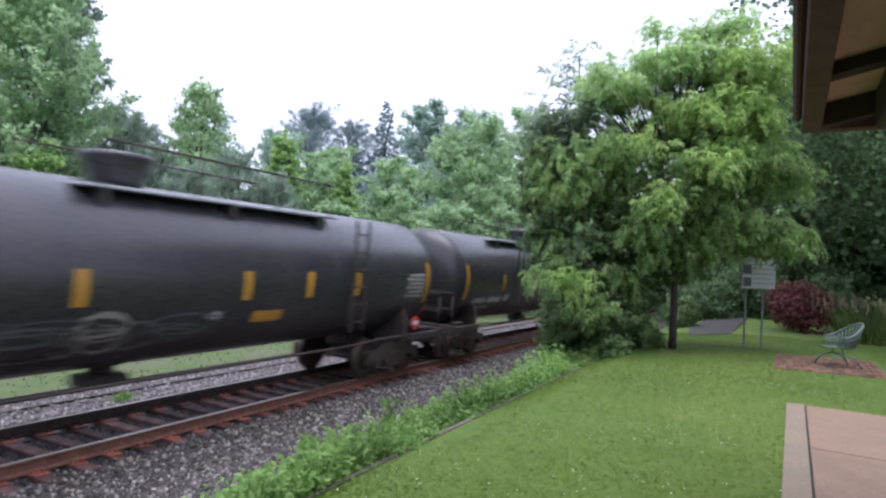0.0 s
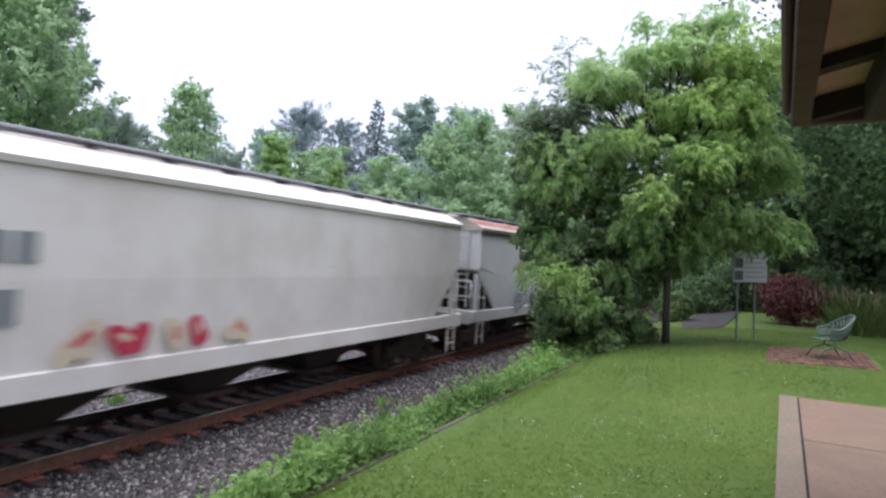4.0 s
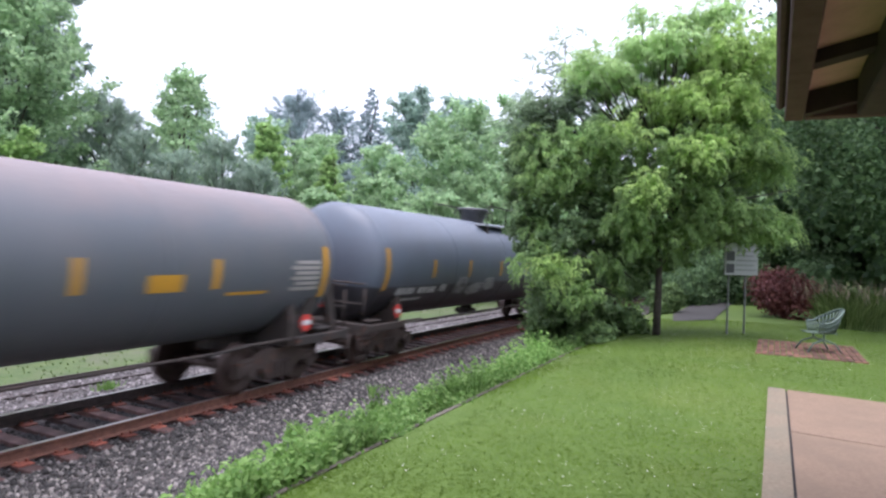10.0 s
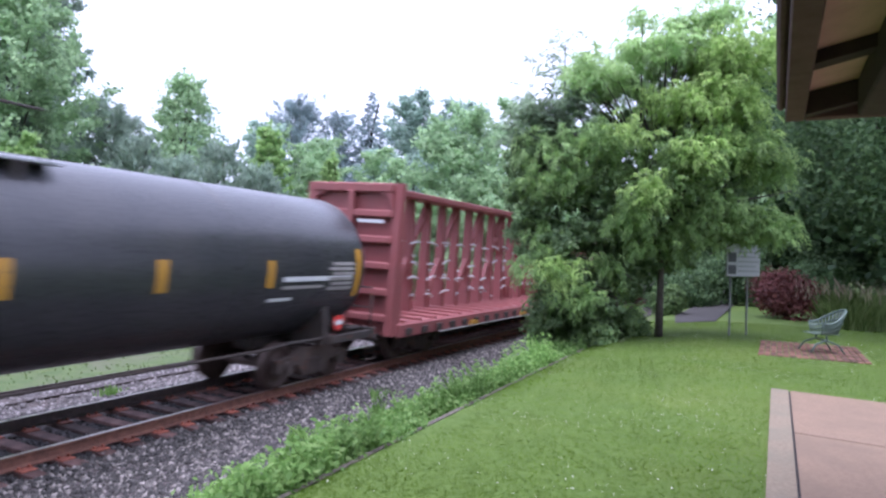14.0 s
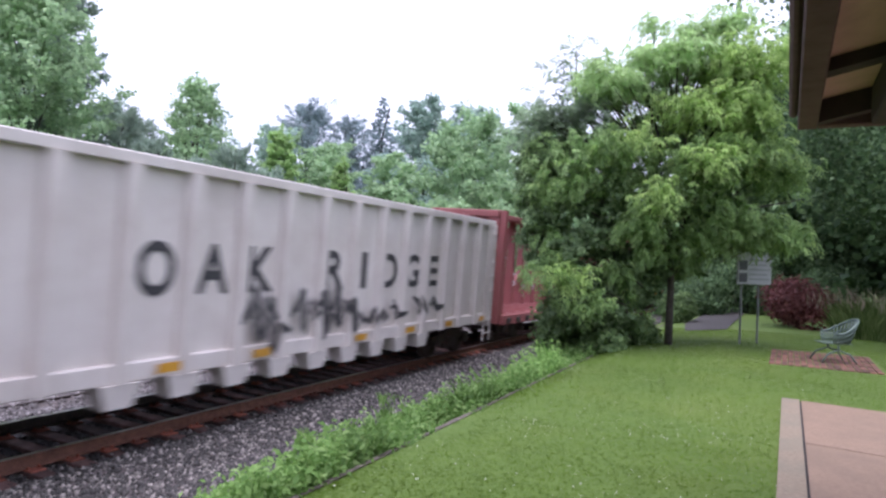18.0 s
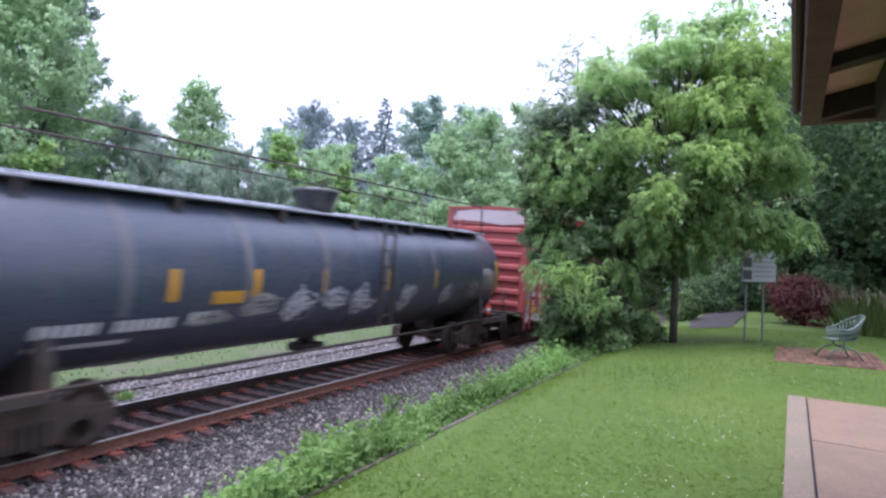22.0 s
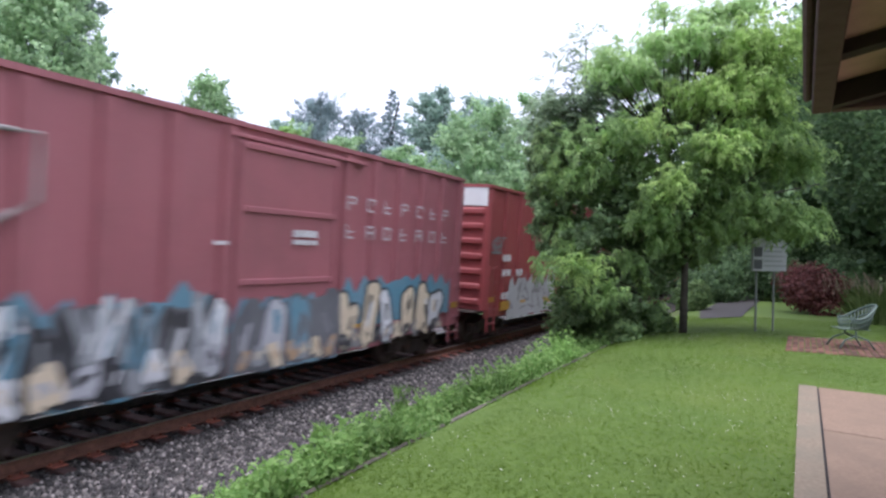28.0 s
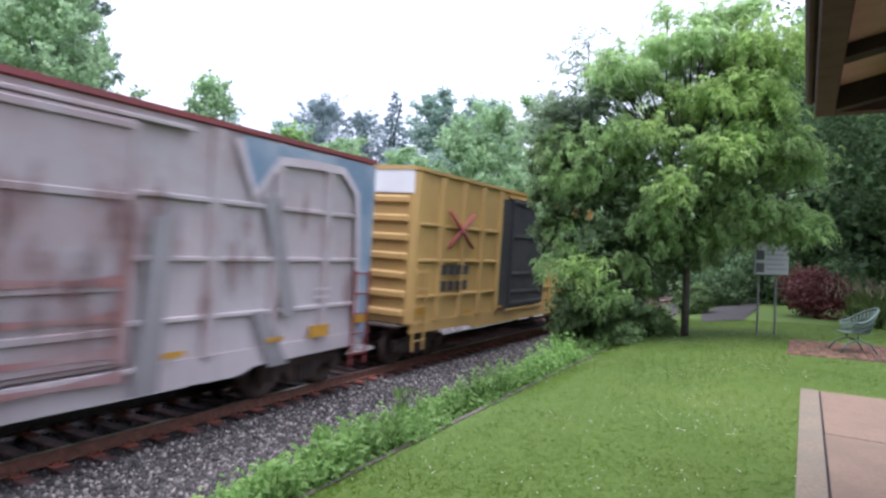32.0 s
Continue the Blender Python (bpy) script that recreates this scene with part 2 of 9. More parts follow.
MAROON = paint("dull_maroon_paint", (0.19, 0.058, 0.054), (0.11, 0.045, 0.042), 0.6, 0.6, fade=0.25)
FLAT_MAROON = paint("grimy_maroon_paint", (0.11, 0.045, 0.042), (0.07, 0.04, 0.036), 0.7, 0.65, rust=0.08)
BRIGHT_RED = paint("bright_red_paint", (0.3, 0.058, 0.058), (0.17, 0.05, 0.046), 0.5, 0.5, fade=0.15)
PINK_RED = paint("sunfaded_red_paint", (0.25, 0.07, 0.067), (0.17, 0.072, 0.066), 0.75, 0.6, fade=0.3)
BROWN_GON = paint("rusty_brown_paint", (0.07, 0.047, 0.044), (0.11, 0.068, 0.06), 0.9, 0.8, rust=0.1, rust_col=(0.12, 0.05, 0.036))
ORANGE_RUST = paint("rust_red_paint", (0.24, 0.07, 0.05), (0.07, 0.035, 0.03), 1.0, 0.8, rust=0.1, blotch=(0.1, 0.055, 0.05))
GREY_LILAC = paint("lilac_grey_overspray", (0.375, 0.34, 0.338), (0.26, 0.155, 0.14), 0.9, 0.6, fade=0.3)
RUST_BLEED = soft_stain("red_brown_rust_bleed", (0.18, 0.075, 0.067), 0.42, (0.24, 0.1, 0.085))
SOOT_FILM = soft_stain("grey_soot_film", (0.14, 0.12, 0.115), 0.4)
DOOR_GREY = paint("brown_grey_door_paint", (0.34, 0.3, 0.3), (0.24, 0.14, 0.13), 0.9, 0.65)
PALE_FIELD = paint("pale_grey_green_spray", (0.45, 0.47, 0.43), (0.33, 0.35, 0.33), 0.6, 0.6)
TAN_RED = paint("tan_red_overspray", (0.37, 0.11, 0.09), (0.28, 0.08, 0.065), 0.6, 0.6)
CREAM_TAN = paint("dusty_cream_spray", (0.48, 0.36, 0.3), (0.4, 0.22, 0.18), 0.6, 0.6)
PINK_WHITE = paint("pinkish_white_spray", (0.5, 0.44, 0.45), (0.36, 0.27, 0.27), 0.6, 0.6)
STREAK_RED = paint("red_under_worn_grey", (0.24, 0.1, 0.09), (0.3, 0.24, 0.23), 0.9, 0.65)
YELLOW_BOX = paint("mustard_boxcar_paint", (0.5, 0.32, 0.1), (0.33, 0.2, 0.09), 0.5, 0.55)
PATCH_BLACK = paint("black_overspray", (0.03, 0.03, 0.034), (0.08, 0.07, 0.07), 0.5, 0.6)
BLUE_SPRAY = paint("blue_spray", (0.14, 0.21, 0.28), (0.36, 0.4, 0.42), 0.9, 0.6)
TEAL_SPRAY = paint("teal_spray", (0.09, 0.22, 0.29), (0.22, 0.26, 0.28), 0.7, 0.6)
CREAM_SPRAY = paint("cream_spray", (0.6, 0.5, 0.36), (0.4, 0.3, 0.2), 0.4, 0.6)
DULL_GREY = paint("dull_grey_spray", (0.25, 0.235, 0.235), (0.14, 0.13, 0.13), 0.7, 0.65)
GREY_SPRAY = paint("grey_spray", (0.4, 0.4, 0.42), (0.2, 0.2, 0.2), 0.5, 0.6)
RED_SPRAY = paint("red_spray", (0.5, 0.03, 0.07), (0.3, 0.05, 0.06), 0.4, 0.6)
OLIVE_SPRAY = paint("olive_spray", (0.33, 0.27, 0.1), (0.2, 0.17, 0.08), 0.4, 0.6)
WHITE_PAINT = paint("white_paint", (0.72, 0.72, 0.7), (0.4, 0.38, 0.35), 0.35, 0.55)
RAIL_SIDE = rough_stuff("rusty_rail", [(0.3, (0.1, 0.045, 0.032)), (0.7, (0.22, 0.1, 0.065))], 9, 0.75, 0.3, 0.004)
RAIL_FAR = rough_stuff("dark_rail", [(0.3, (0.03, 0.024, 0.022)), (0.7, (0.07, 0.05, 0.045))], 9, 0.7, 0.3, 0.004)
RAIL_TOP = rough_stuff("polished_railhead", [(0.3, (0.4, 0.36, 0.33)), (0.7, (0.5, 0.46, 0.43))], 20, 0.3, 0.1, 0.002, metal=0.9)
PLATE = rough_stuff("rust_red_plate", [(0.3, (0.15, 0.045, 0.03)), (0.7, (0.33, 0.105, 0.065))], 14, 0.85, 0.4, 0.004, obj_random=True)
TIE = rough_stuff("weathered_tie_wood", [(0.3, (0.05, 0.025, 0.022)), (0.7, (0.14, 0.078, 0.066))], 5, 0.9, 0.6, 0.01, obj_random=True)
STONE = rough_stuff("ballast_stone", [(0.3, (0.053, 0.047, 0.042)), (0.7, (0.13, 0.117, 0.106))], 6, 0.7, 0.3, 0.01, island=(0.18, 0.48, 2.7))
STONE_OILY = rough_stuff("oil_darkened_stone", [(0.3, (0.022, 0.02, 0.02)), (0.7, (0.06, 0.052, 0.052))], 6, 0.8, 0.3, 0.01, island=(0.4, 0.8, 2.0))
MEADOW_SOIL = rough_stuff("thin_meadow_soil", [(0.35, (0.045, 0.08, 0.02)), (0.65, (0.08, 0.11, 0.035))], 2.5, 0.95, 0.5, 0.03, second=(0.6, (0.09, 0.095, 0.055), 0.5, 0.7))
BED_OILY = rough_stuff("oil_darkened_bed", [(0.35, (0.014, 0.012, 0.012)), (0.7, (0.045, 0.038, 0.037))], 16, 0.95, 0.8, 0.03)
STONE_FAR = rough_stuff("pale_gravel_stone", [(0.3, (0.13, 0.118, 0.115)), (0.7, (0.24, 0.22, 0.215))], 6, 0.85, 0.3, 0.01, island=(0.4, 0.9, 1.9))
BED = rough_stuff("ballast_bed", [(0.35, (0.03, 0.025, 0.025)), (0.55, (0.09, 0.077, 0.075)), (0.75, (0.2, 0.18, 0.18))], 16, 0.95, 1.0, 0.05, second=(0.5, (0.085, 0.06, 0.05), 0.5, 0.8))
SOIL_GRASS = rough_stuff("mown_lawn", [(0.3, (0.055, 0.1, 0.009)), (0.7, (0.072, 0.122, 0.012))], 9, 0.95, 0.1, 0.01, second=(0.4, (0.085, 0.126, 0.014), 0.48, 0.75))
CONCRETE = rough_stuff("tan_concrete", [(0.35, (0.165, 0.108, 0.068)), (0.65, (0.21, 0.142, 0.092))], 30, 0.85, 0.25, 0.004, second=(1.2, (0.145, 0.1, 0.064), 0.45, 0.75))
CURB_CON = rough_stuff("grey_concrete", [(0.35, (0.15, 0.115, 0.075)), (0.65, (0.205, 0.163, 0.108))], 25, 0.9, 0.3, 0.004, second=(2.0, (0.14, 0.125, 0.085), 0.45, 0.75))
EDGING = rough_stuff("old_edging_timber", [(0.35, (0.06, 0.05, 0.04)), (0.65, (0.13, 0.11, 0.085))], 12, 0.95, 0.5, 0.01)
ASPHALT = rough_stuff("asphalt", [(0.35, (0.026, 0.023, 0.021)), (0.65, (0.044, 0.039, 0.036))], 40, 0.9, 0.3, 0.004)
BRICK = rough_stuff("paver_brick", [(0.3, (0.085, 0.037, 0.024)), (0.7, (0.14, 0.064, 0.04))], 12, 0.9, 0.3, 0.004, obj_random=True)
DARK_BEAM = rough_stuff("black_brown_beam", [(0.3, (0.035, 0.024, 0.025)), (0.7, (0.06, 0.042, 0.042))], 8, 0.9, 0.3, 0.004)
DARK_WOOD = rough_stuff("dark_brown_timber", [(0.3, (0.085, 0.047, 0.048)), (0.7, (0.13, 0.078, 0.078))], 8, 0.9, 0.3, 0.004)
SOFFIT = rough_stuff("tan_soffit_boards", [(0.3, (0.52, 0.34, 0.26)), (0.7, (0.66, 0.46, 0.36))], 5, 0.7, 0.2, 0.004)
SHINGLE = rough_stuff("roof_shingle", [(0.3, (0.07, 0.06, 0.055)), (0.7, (0.13, 0.11, 0.1))], 10, 0.9, 0.4, 0.01)
BARK = rough_stuff("bark", [(0.3, (0.025, 0.02, 0.016)), (0.7, (0.075, 0.062, 0.05))], 9, 0.95, 0.8, 0.03)
GREEN_METAL = paint("pale_green_metal", (0.085, 0.125, 0.098), (0.12, 0.15, 0.125), 0.4, 0.5, streak=False)
POST_GREY = paint("galvanised_post", (0.14, 0.15, 0.135), (0.15, 0.16, 0.15), 0.5, 0.5, metal=0.3)
BOARD_GREY = paint("galvanised_grating", (0.36, 0.37, 0.4), (0.2, 0.2, 0.2), 0.5, 0.5, metal=0.3)
SIGN_WHITE = paint("sign_face", (0.26, 0.27, 0.28), (0.2, 0.21, 0.22), 0.3, 0.5, streak=False)
SIGN_FACE = paint("sign_board_face", (0.28, 0.29, 0.285), (0.17, 0.175, 0.175), 0.5, 0.5, streak=False)
SIGN_DARK = paint("sign_picture", (0.016, 0.018, 0.02), (0.05, 0.05, 0.05), 0.6, 0.5, streak=False)
SIGN_PRINT = paint("faint_print", (0.14, 0.145, 0.145), (0.2, 0.2, 0.2), 0.6, 0.5, streak=False)
SIGN_MID = paint("sign_print", (0.2, 0.22, 0.22), (0.15, 0.15, 0.15), 0.5, 0.5, streak=False)


def wrap_sheet(name):
    """White woven plastic, creased on two scales."""
    m, nt, bsdf, _ = nodes_of(name)
    n = noise_node(nt, 0.9, 4, 0.6)
    nt.links.new(ramp(nt, n.outputs[0], [(0.35, (0.8, 0.83, 0.87)), (0.65, (0.88, 0.9, 0.93))]).outputs[0], bsdf.inputs["Base Color"])
    bsdf.inputs["Roughness"].default_value = 0.42
    folds = noise_node(nt, 1.0, 3, 0.55, stretch=(1.6, 1.6, 4.5))
    folds.inputs["Distortion"].default_value = 1.6
    fine = noise_node(nt, 7.0, 3, 0.5, stretch=(1.0, 1.0, 1.8))
    add = nt.nodes.new("ShaderNodeMath")
    add.operation = 'MULTIPLY_ADD'
    add.inputs[1].default_value = 0.22
    nt.links.new(fine.outputs[0], add.inputs[0])
    nt.links.new(folds.outputs[0], add.inputs[2])
    bump(nt, bsdf, add.outputs[0], 0.55, 0.09)
    return m


WRAP = wrap_sheet("white_lumber_wrap")
WRAP_PRINT = paint("green_wrap_print", (0.42, 0.56, 0.53), (0.65, 0.72, 0.72), 0.8, 0.5, streak=False)
# one tree's leaf, lit, shaded and backlit: the light is put into the colours
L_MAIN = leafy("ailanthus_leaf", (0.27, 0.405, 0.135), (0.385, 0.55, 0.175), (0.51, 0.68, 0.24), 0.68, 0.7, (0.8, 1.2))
L_LOWER = leafy("shaded_lower_leaf", (0.165, 0.27, 0.1), (0.23, 0.36, 0.128), (0.35, 0.49, 0.175), 0.66, 0.7, (0.75, 1.2))
L_MID = leafy("backlit_ailanthus_leaf", (0.32, 0.47, 0.21), (0.41, 0.57, 0.255), (0.5, 0.66, 0.31), 0.68, 0.7, (0.8, 1.2))
# broad, pine, needle and far leaves: haze is put into their pale colour
L_BROAD = leafy("hazed_broad_leaf", (0.26, 0.39, 0.215), (0.34, 0.49, 0.265), (0.43, 0.58, 0.325), 0.64, 0.35, (0.75, 1.25))
L_YOUNG = leafy("young_leaf", (0.27, 0.43, 0.16), (0.35, 0.52, 0.19), (0.43, 0.6, 0.24), 0.6, 0.35, (0.7, 1.25))
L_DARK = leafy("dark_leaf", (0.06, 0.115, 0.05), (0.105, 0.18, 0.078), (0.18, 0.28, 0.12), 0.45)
L_HAZE = leafy("hazed_far_leaf", (0.31, 0.43, 0.36), (0.37, 0.49, 0.41), (0.44, 0.56, 0.46), 0.64)
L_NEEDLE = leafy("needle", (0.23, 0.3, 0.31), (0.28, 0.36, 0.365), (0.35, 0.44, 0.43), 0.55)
L_PINE = leafy("hazed_pine_needle", (0.22, 0.3, 0.235), (0.29, 0.38, 0.29), (0.37, 0.46, 0.34), 0.6)
# foot of the same tree: its leaf darkened for shade
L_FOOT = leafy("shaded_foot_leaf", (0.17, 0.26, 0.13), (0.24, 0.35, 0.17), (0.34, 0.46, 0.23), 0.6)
# undergrowth leaf kept dark: the canopy's shade is put into its colour
L_SHRUB = leafy("shaded_shrub_leaf", (0.1, 0.165, 0.065), (0.145, 0.23, 0.085), (0.21, 0.31, 0.115), 0.45)
L_SUMAC = leafy("sumac_leaf", (0.2, 0.28, 0.18), (0.26, 0.35, 0.22), (0.33, 0.42, 0.27), 0.6)
L_BRUSH = leafy("dry_brush", (0.19, 0.25, 0.12), (0.4, 0.32, 0.26), (0.52, 0.43, 0.38), 0.45)
L_RED = leafy("red_maple_leaf", (0.1, 0.036, 0.037), (0.185, 0.066, 0.062), (0.26, 0.105, 0.088), 0.4)
L_WEED = leafy("weed_leaf", (0.12, 0.235, 0.055), (0.19, 0.34, 0.085), (0.3, 0.45, 0.15), 0.55)
L_MEADOW = leafy("meadow_grass", (0.08, 0.14, 0.035), (0.13, 0.2, 0.055), (0.2, 0.25, 0.1), 0.45)
L_LAWN = leafy("lawn_blade", (0.062, 0.118, 0.009), (0.074, 0.132, 0.011), (0.1, 0.158, 0.014), 0.6, 0.55, (0.7, 1.28), 0.03)
L_PLUME = leafy("grass_plume", (0.22, 0.175, 0.12), (0.32, 0.26, 0.185), (0.4, 0.34, 0.25), 0.3)
L_REED = leafy("tall_grass", (0.21, 0.29, 0.13), (0.3, 0.39, 0.18), (0.4, 0.47, 0.26), 0.5)
L_ORN = leafy("ornamental_blade", (0.07, 0.12, 0.035), (0.14, 0.2, 0.06), (0.26, 0.32, 0.12), 0.45)
FLOWER = paint("clover_white", (0.75, 0.76, 0.7), (0.5, 0.55, 0.4), 0.3, 0.7, streak=False)


# ---- mesh helpers ----
class Shape:
    """Collects boxes, tubes and prisms into one mesh."""

    def __init__(self):
        self.v, self.f, self.smooth = [], [], []

    def add(self, verts, faces, smooth=False):
        o = len(self.v)
        self.v += [tuple(p) for p in verts]
        self.f += [tuple(i + o for i in q) for q in faces]
        self.smooth += [smooth] * len(faces)
        return self

    def box(self, x0, x1, y0, y1, z0, z1, c=0.0, m=None):
        """A box, its twelve edges chamfered by c."""
        c = min(c, (x1 - x0) / 3, (y1 - y0) / 3, (z1 - z0) / 3)
        if c <= 0:
            vs = [(x, y, z) for x in (x0, x1) for y in (y0, y1) for z in (z0, z1)]
            fs = [(0, 1, 3, 2), (4, 6, 7, 5), (0, 4, 5, 1), (2, 3, 7, 6), (0, 2, 6, 4), (1, 5, 7, 3)]
        else:
            vs, fs = [], []
            cx, cy, cz = (x0 + x1) / 2, (y0 + y1) / 2, (z0 + z1) / 2
            hx, hy, hz = (x1 - x0) / 2, (y1 - y0) / 2, (z1 - z0) / 2
            ids = {}
            for sx in (-1, 1):
                for sy in (-1, 1):
                    for sz in (-1, 1):
                        for a in range(3):
                            d = [hx - c, hy - c, hz - c]
                            d[a] += c
                            ids[sx, sy, sz, a] = len(vs)
                            vs.append((cx + sx * d[0], cy + sy * d[1], cz + sz * d[2]))
            g = lambda s, a: ids[s[0], s[1], s[2], a]
            for a in range(3):
                b, e = (a + 1) % 3, (a + 2) % 3
                for sa in (-1, 1):
                    q = []
                    for sb, se in ((-1, -1), (1, -1), (1, 1), (-1, 1)):
                        s = [0, 0, 0]
                        s[a], s[b], s[e] = sa, sb, se
                        q.append(g(s, a))
                    fs.append(tuple(q) if sa > 0 else tuple(q[::-1]))
                for sb in (-1, 1):
                    for se in (-1, 1):
                        p, q = [0, 0, 0], [0, 0, 0]
                        p[a], q[a] = -1, 1
                        p[b] = q[b] = sb
                        p[e] = q[e] = se
                        quad = (g(p, b), g(q, b), g(q, e), g(p, e))
                        fs.append(quad if sb * se > 0 else quad[::-1])
            for sx in (-1, 1):
                for sy in (-1, 1):
                    for sz in (-1, 1):
                        t = tuple(ids[sx, sy, sz, a] for a in range(3))
                        fs.append(t if sx * sy * sz > 0 else t[::-1])
        if m is not None:
            vs = [m @ Vector(p) for p in vs]
        return self.add(vs, fs)

    def tube(self, pts, r, n=8, caps=True, r1=None):
        """A round bar along points; r1 tapers it."""
        pts = [Vector(p) for p in pts]
        vs, fs = [], []
        for i, p in enumerate(pts):
            d = (pts[min(i + 1, len(pts) - 1)] - pts[max(i - 1, 0)]).normalized()
            u = d.orthogonal().normalized() if i == 0 else (u - d * u.dot(d)).normalized()
            w = d.cross(u)
            k = i / max(1, len(pts) - 1)
            rr = r if r1 is None else r + (r1 - r) * k
            for j in range(n):
                a = 2 * math.pi * j / n
                vs.append(p + u * math.cos(a) * rr + w * math.sin(a) * rr)
        for i in range(len(pts) - 1):
            for j in range(n):
                k = (j + 1) % n
                fs.append((i * n + j, i * n + k, (i + 1) * n + k, (i + 1) * n + j))
        self.add(vs, fs, True)
        if caps:
            o = len(self.v) - len(vs)
            self.f += [tuple(o + j for j in range(n))[::-1], tuple(o + (len(pts) - 1) * n + j for j in range(n))]
            self.smooth += [False, False]
        return self

    def prism(self, prof, axis, a0, a1):
        """A closed outline, extruded along an axis ('x': outline in y,z; 'y': in x,z)."""
        n = len(prof)
        put = (lambda a, p: (a, p[0], p[1])) if axis == 'x' else (lambda a, p: (p[0], a, p[1])) if axis == 'y' else (lambda a, p: (p[0], p[1], a))
        vs = [put(a0, p) for p in prof] + [put(a1, p) for p in prof]
        fs = [tuple(range(n))[::-1], tuple(range(n, 2 * n))]
        fs += [(i, (i + 1) % n, n + (i + 1) % n, n + i) for i in range(n)]
        return self.add(vs, fs)

    def loft(self, rings, smooth=False, caps=True):
        n = len(rings[0])
        vs = [p for r in rings for p in r]
        fs = []
        for i in range(len(rings) - 1):
            for j in range(n):
                k = (j + 1) % n
                fs.append((i * n + j, i * n + k, (i + 1) * n + k, (i + 1) * n + j))
        self.add(vs, fs, smooth)
        if caps:
            o = len(self.v) - len(vs)
            self.f += [tuple(o + j for j in range(n))[::-1], tuple(o + (len(rings) - 1) * n + j for j in range(n))]
            self.smooth += [False, False]
        return self

    def quad(self, a, b, c, d):
        return self.add([a, b, c, d], [(0, 1, 2, 3)])

    def mesh(self, name):
        me = bpy.data.meshes.new(name)
        me.from_pydata(self.v, [], self.f)
        bm = bmesh.new()
        bm.from_mesh(me)
        bmesh.ops.recalc_face_normals(bm, faces=bm.faces)
        bm.to_mesh(me)
        bm.free()
        me.polygons.foreach_set("use_smooth", self.smooth)
        me.update()
        return me


def part(name, data, material, parent, label="", at=None):
    """Links a Shape or a mesh as ONE object under a thing or a part."""
    me = data.mesh(name) if isinstance(data, Shape) else data
    if material and not me.materials:
        me.materials.append(material)
    ob = new(name, me)
    if parent:
        ob.parent = parent
    if at is not None:
        ob.matrix_basis = at
    if label:
        ob["label"] = label
    return ob


def thing(name, label, category, m=None, group="", kind=""):
    ob = new(name)
    ob.empty_display_size = 0.3
    if m is not None:
        ob.matrix_basis = m
    return tagged(ob, label, category, group, kind)


def quick_mesh(name, co, faces, material, smooth=False):
    """A big mesh from arrays: co (n,3), faces (m,k)."""
    co, faces = np.asarray(co, dtype=np.float32), np.asarray(faces, dtype=np.int32)
    me = bpy.data.meshes.new(name)
    k = faces.shape[1]
    me.vertices.add(len(co))
    me.vertices.foreach_set("co", co.ravel())
    me.loops.add(faces.size)
    me.loops.foreach_set("vertex_index", faces.ravel())
    me.polygons.add(len(faces))
    me.polygons.foreach_set("loop_start", np.arange(0, faces.size, k, dtype=np.int32))
    me.polygons.foreach_set("loop_total", np.full(len(faces), k, dtype=np.int32))
    if smooth:
        me.polygons.foreach_set("use_smooth", np.ones(len(faces), dtype=bool))
    me.update(calc_edges=True)
    me.materials.append(material)
    return me


# ---- the line of the track: metres along it (s) and across it (L, to its left; the track's middle lies at 9.08) ----
MID, HEAD, BEND, BANK, GAUGE = 9.08, radians(23.98), 0.00193, radians(2.34), 1.505
BEND_END = 110.0


def line(s):
    """Place and heading of the track's middle at s."""
    x, y = -MID * math.cos(HEAD), MID * math.sin(HEAD)
    if s <= 0:
        return x + math.sin(HEAD) * s, y + math.cos(HEAD) * s, HEAD
    c = min(s, BEND_END)
    h = HEAD + BEND * c
    x += (math.cos(HEAD) - math.cos(h)) / BEND
    y += (math.sin(h) - math.sin(HEAD)) / BEND
    return x + math.sin(h) * (s - c), y + math.cos(h) * (s - c), h


PROFILE = [(-3000, 1.0), (-8, 1.0), (-1, 1.05), (1.0, 1.05), (2.5, 0.97), (3.0, 0.86), (3.15, 0.80), (4.0, 0.42), (5.2, 0.04), (6.2, -0.17), (7.2, -0.21), (7.66, -0.195), (7.86, -0.25), (8.12, -0.285),
           (10.6, -0.19), (11.0, -0.25), (11.9, -0.42), (14.0, -0.46), (20.0, -0.5), (35.0, -0.2), (70.0, 0.5), (200.0, 3.0), (3000, 10.0)]


def ground_z(L):
    return float(np.interp(L, [p[0] for p in PROFILE], [p[1] for p in PROFILE]))


def spot(L, s, z=None):
    x, y, h = line(s)
    k = MID - L
    return Vector((x + math.cos(h) * k, y - math.sin(h) * k, ground_z(L) if z is None else z))


def on_track(s, lat, up):
    """A point of the tilted track: lat metres to the right of its middle, up above the railheads."""
    x, y, h = line(s)
    l = lat * math.cos(BANK) + up * math.sin(BANK)
    return Vector((x + math.cos(h) * l, y - math.sin(h) * l, GAUGE / 2 * math.sin(BANK) + up * math.cos(BANK) - lat * math.sin(BANK)))


def L_of(x, y):
    """L and s of a place, near enough for planting."""
    s = x * math.sin(HEAD) + y * math.cos(HEAD)
    for _ in range(4):
        px, py, h = line(s)
        s += (x - px) * math.sin(h) + (y - py) * math.cos(h)
    px, py, h = line(s)
    return MID - ((x - px) * math.cos(h) - (y - py) * math.sin(h)), s


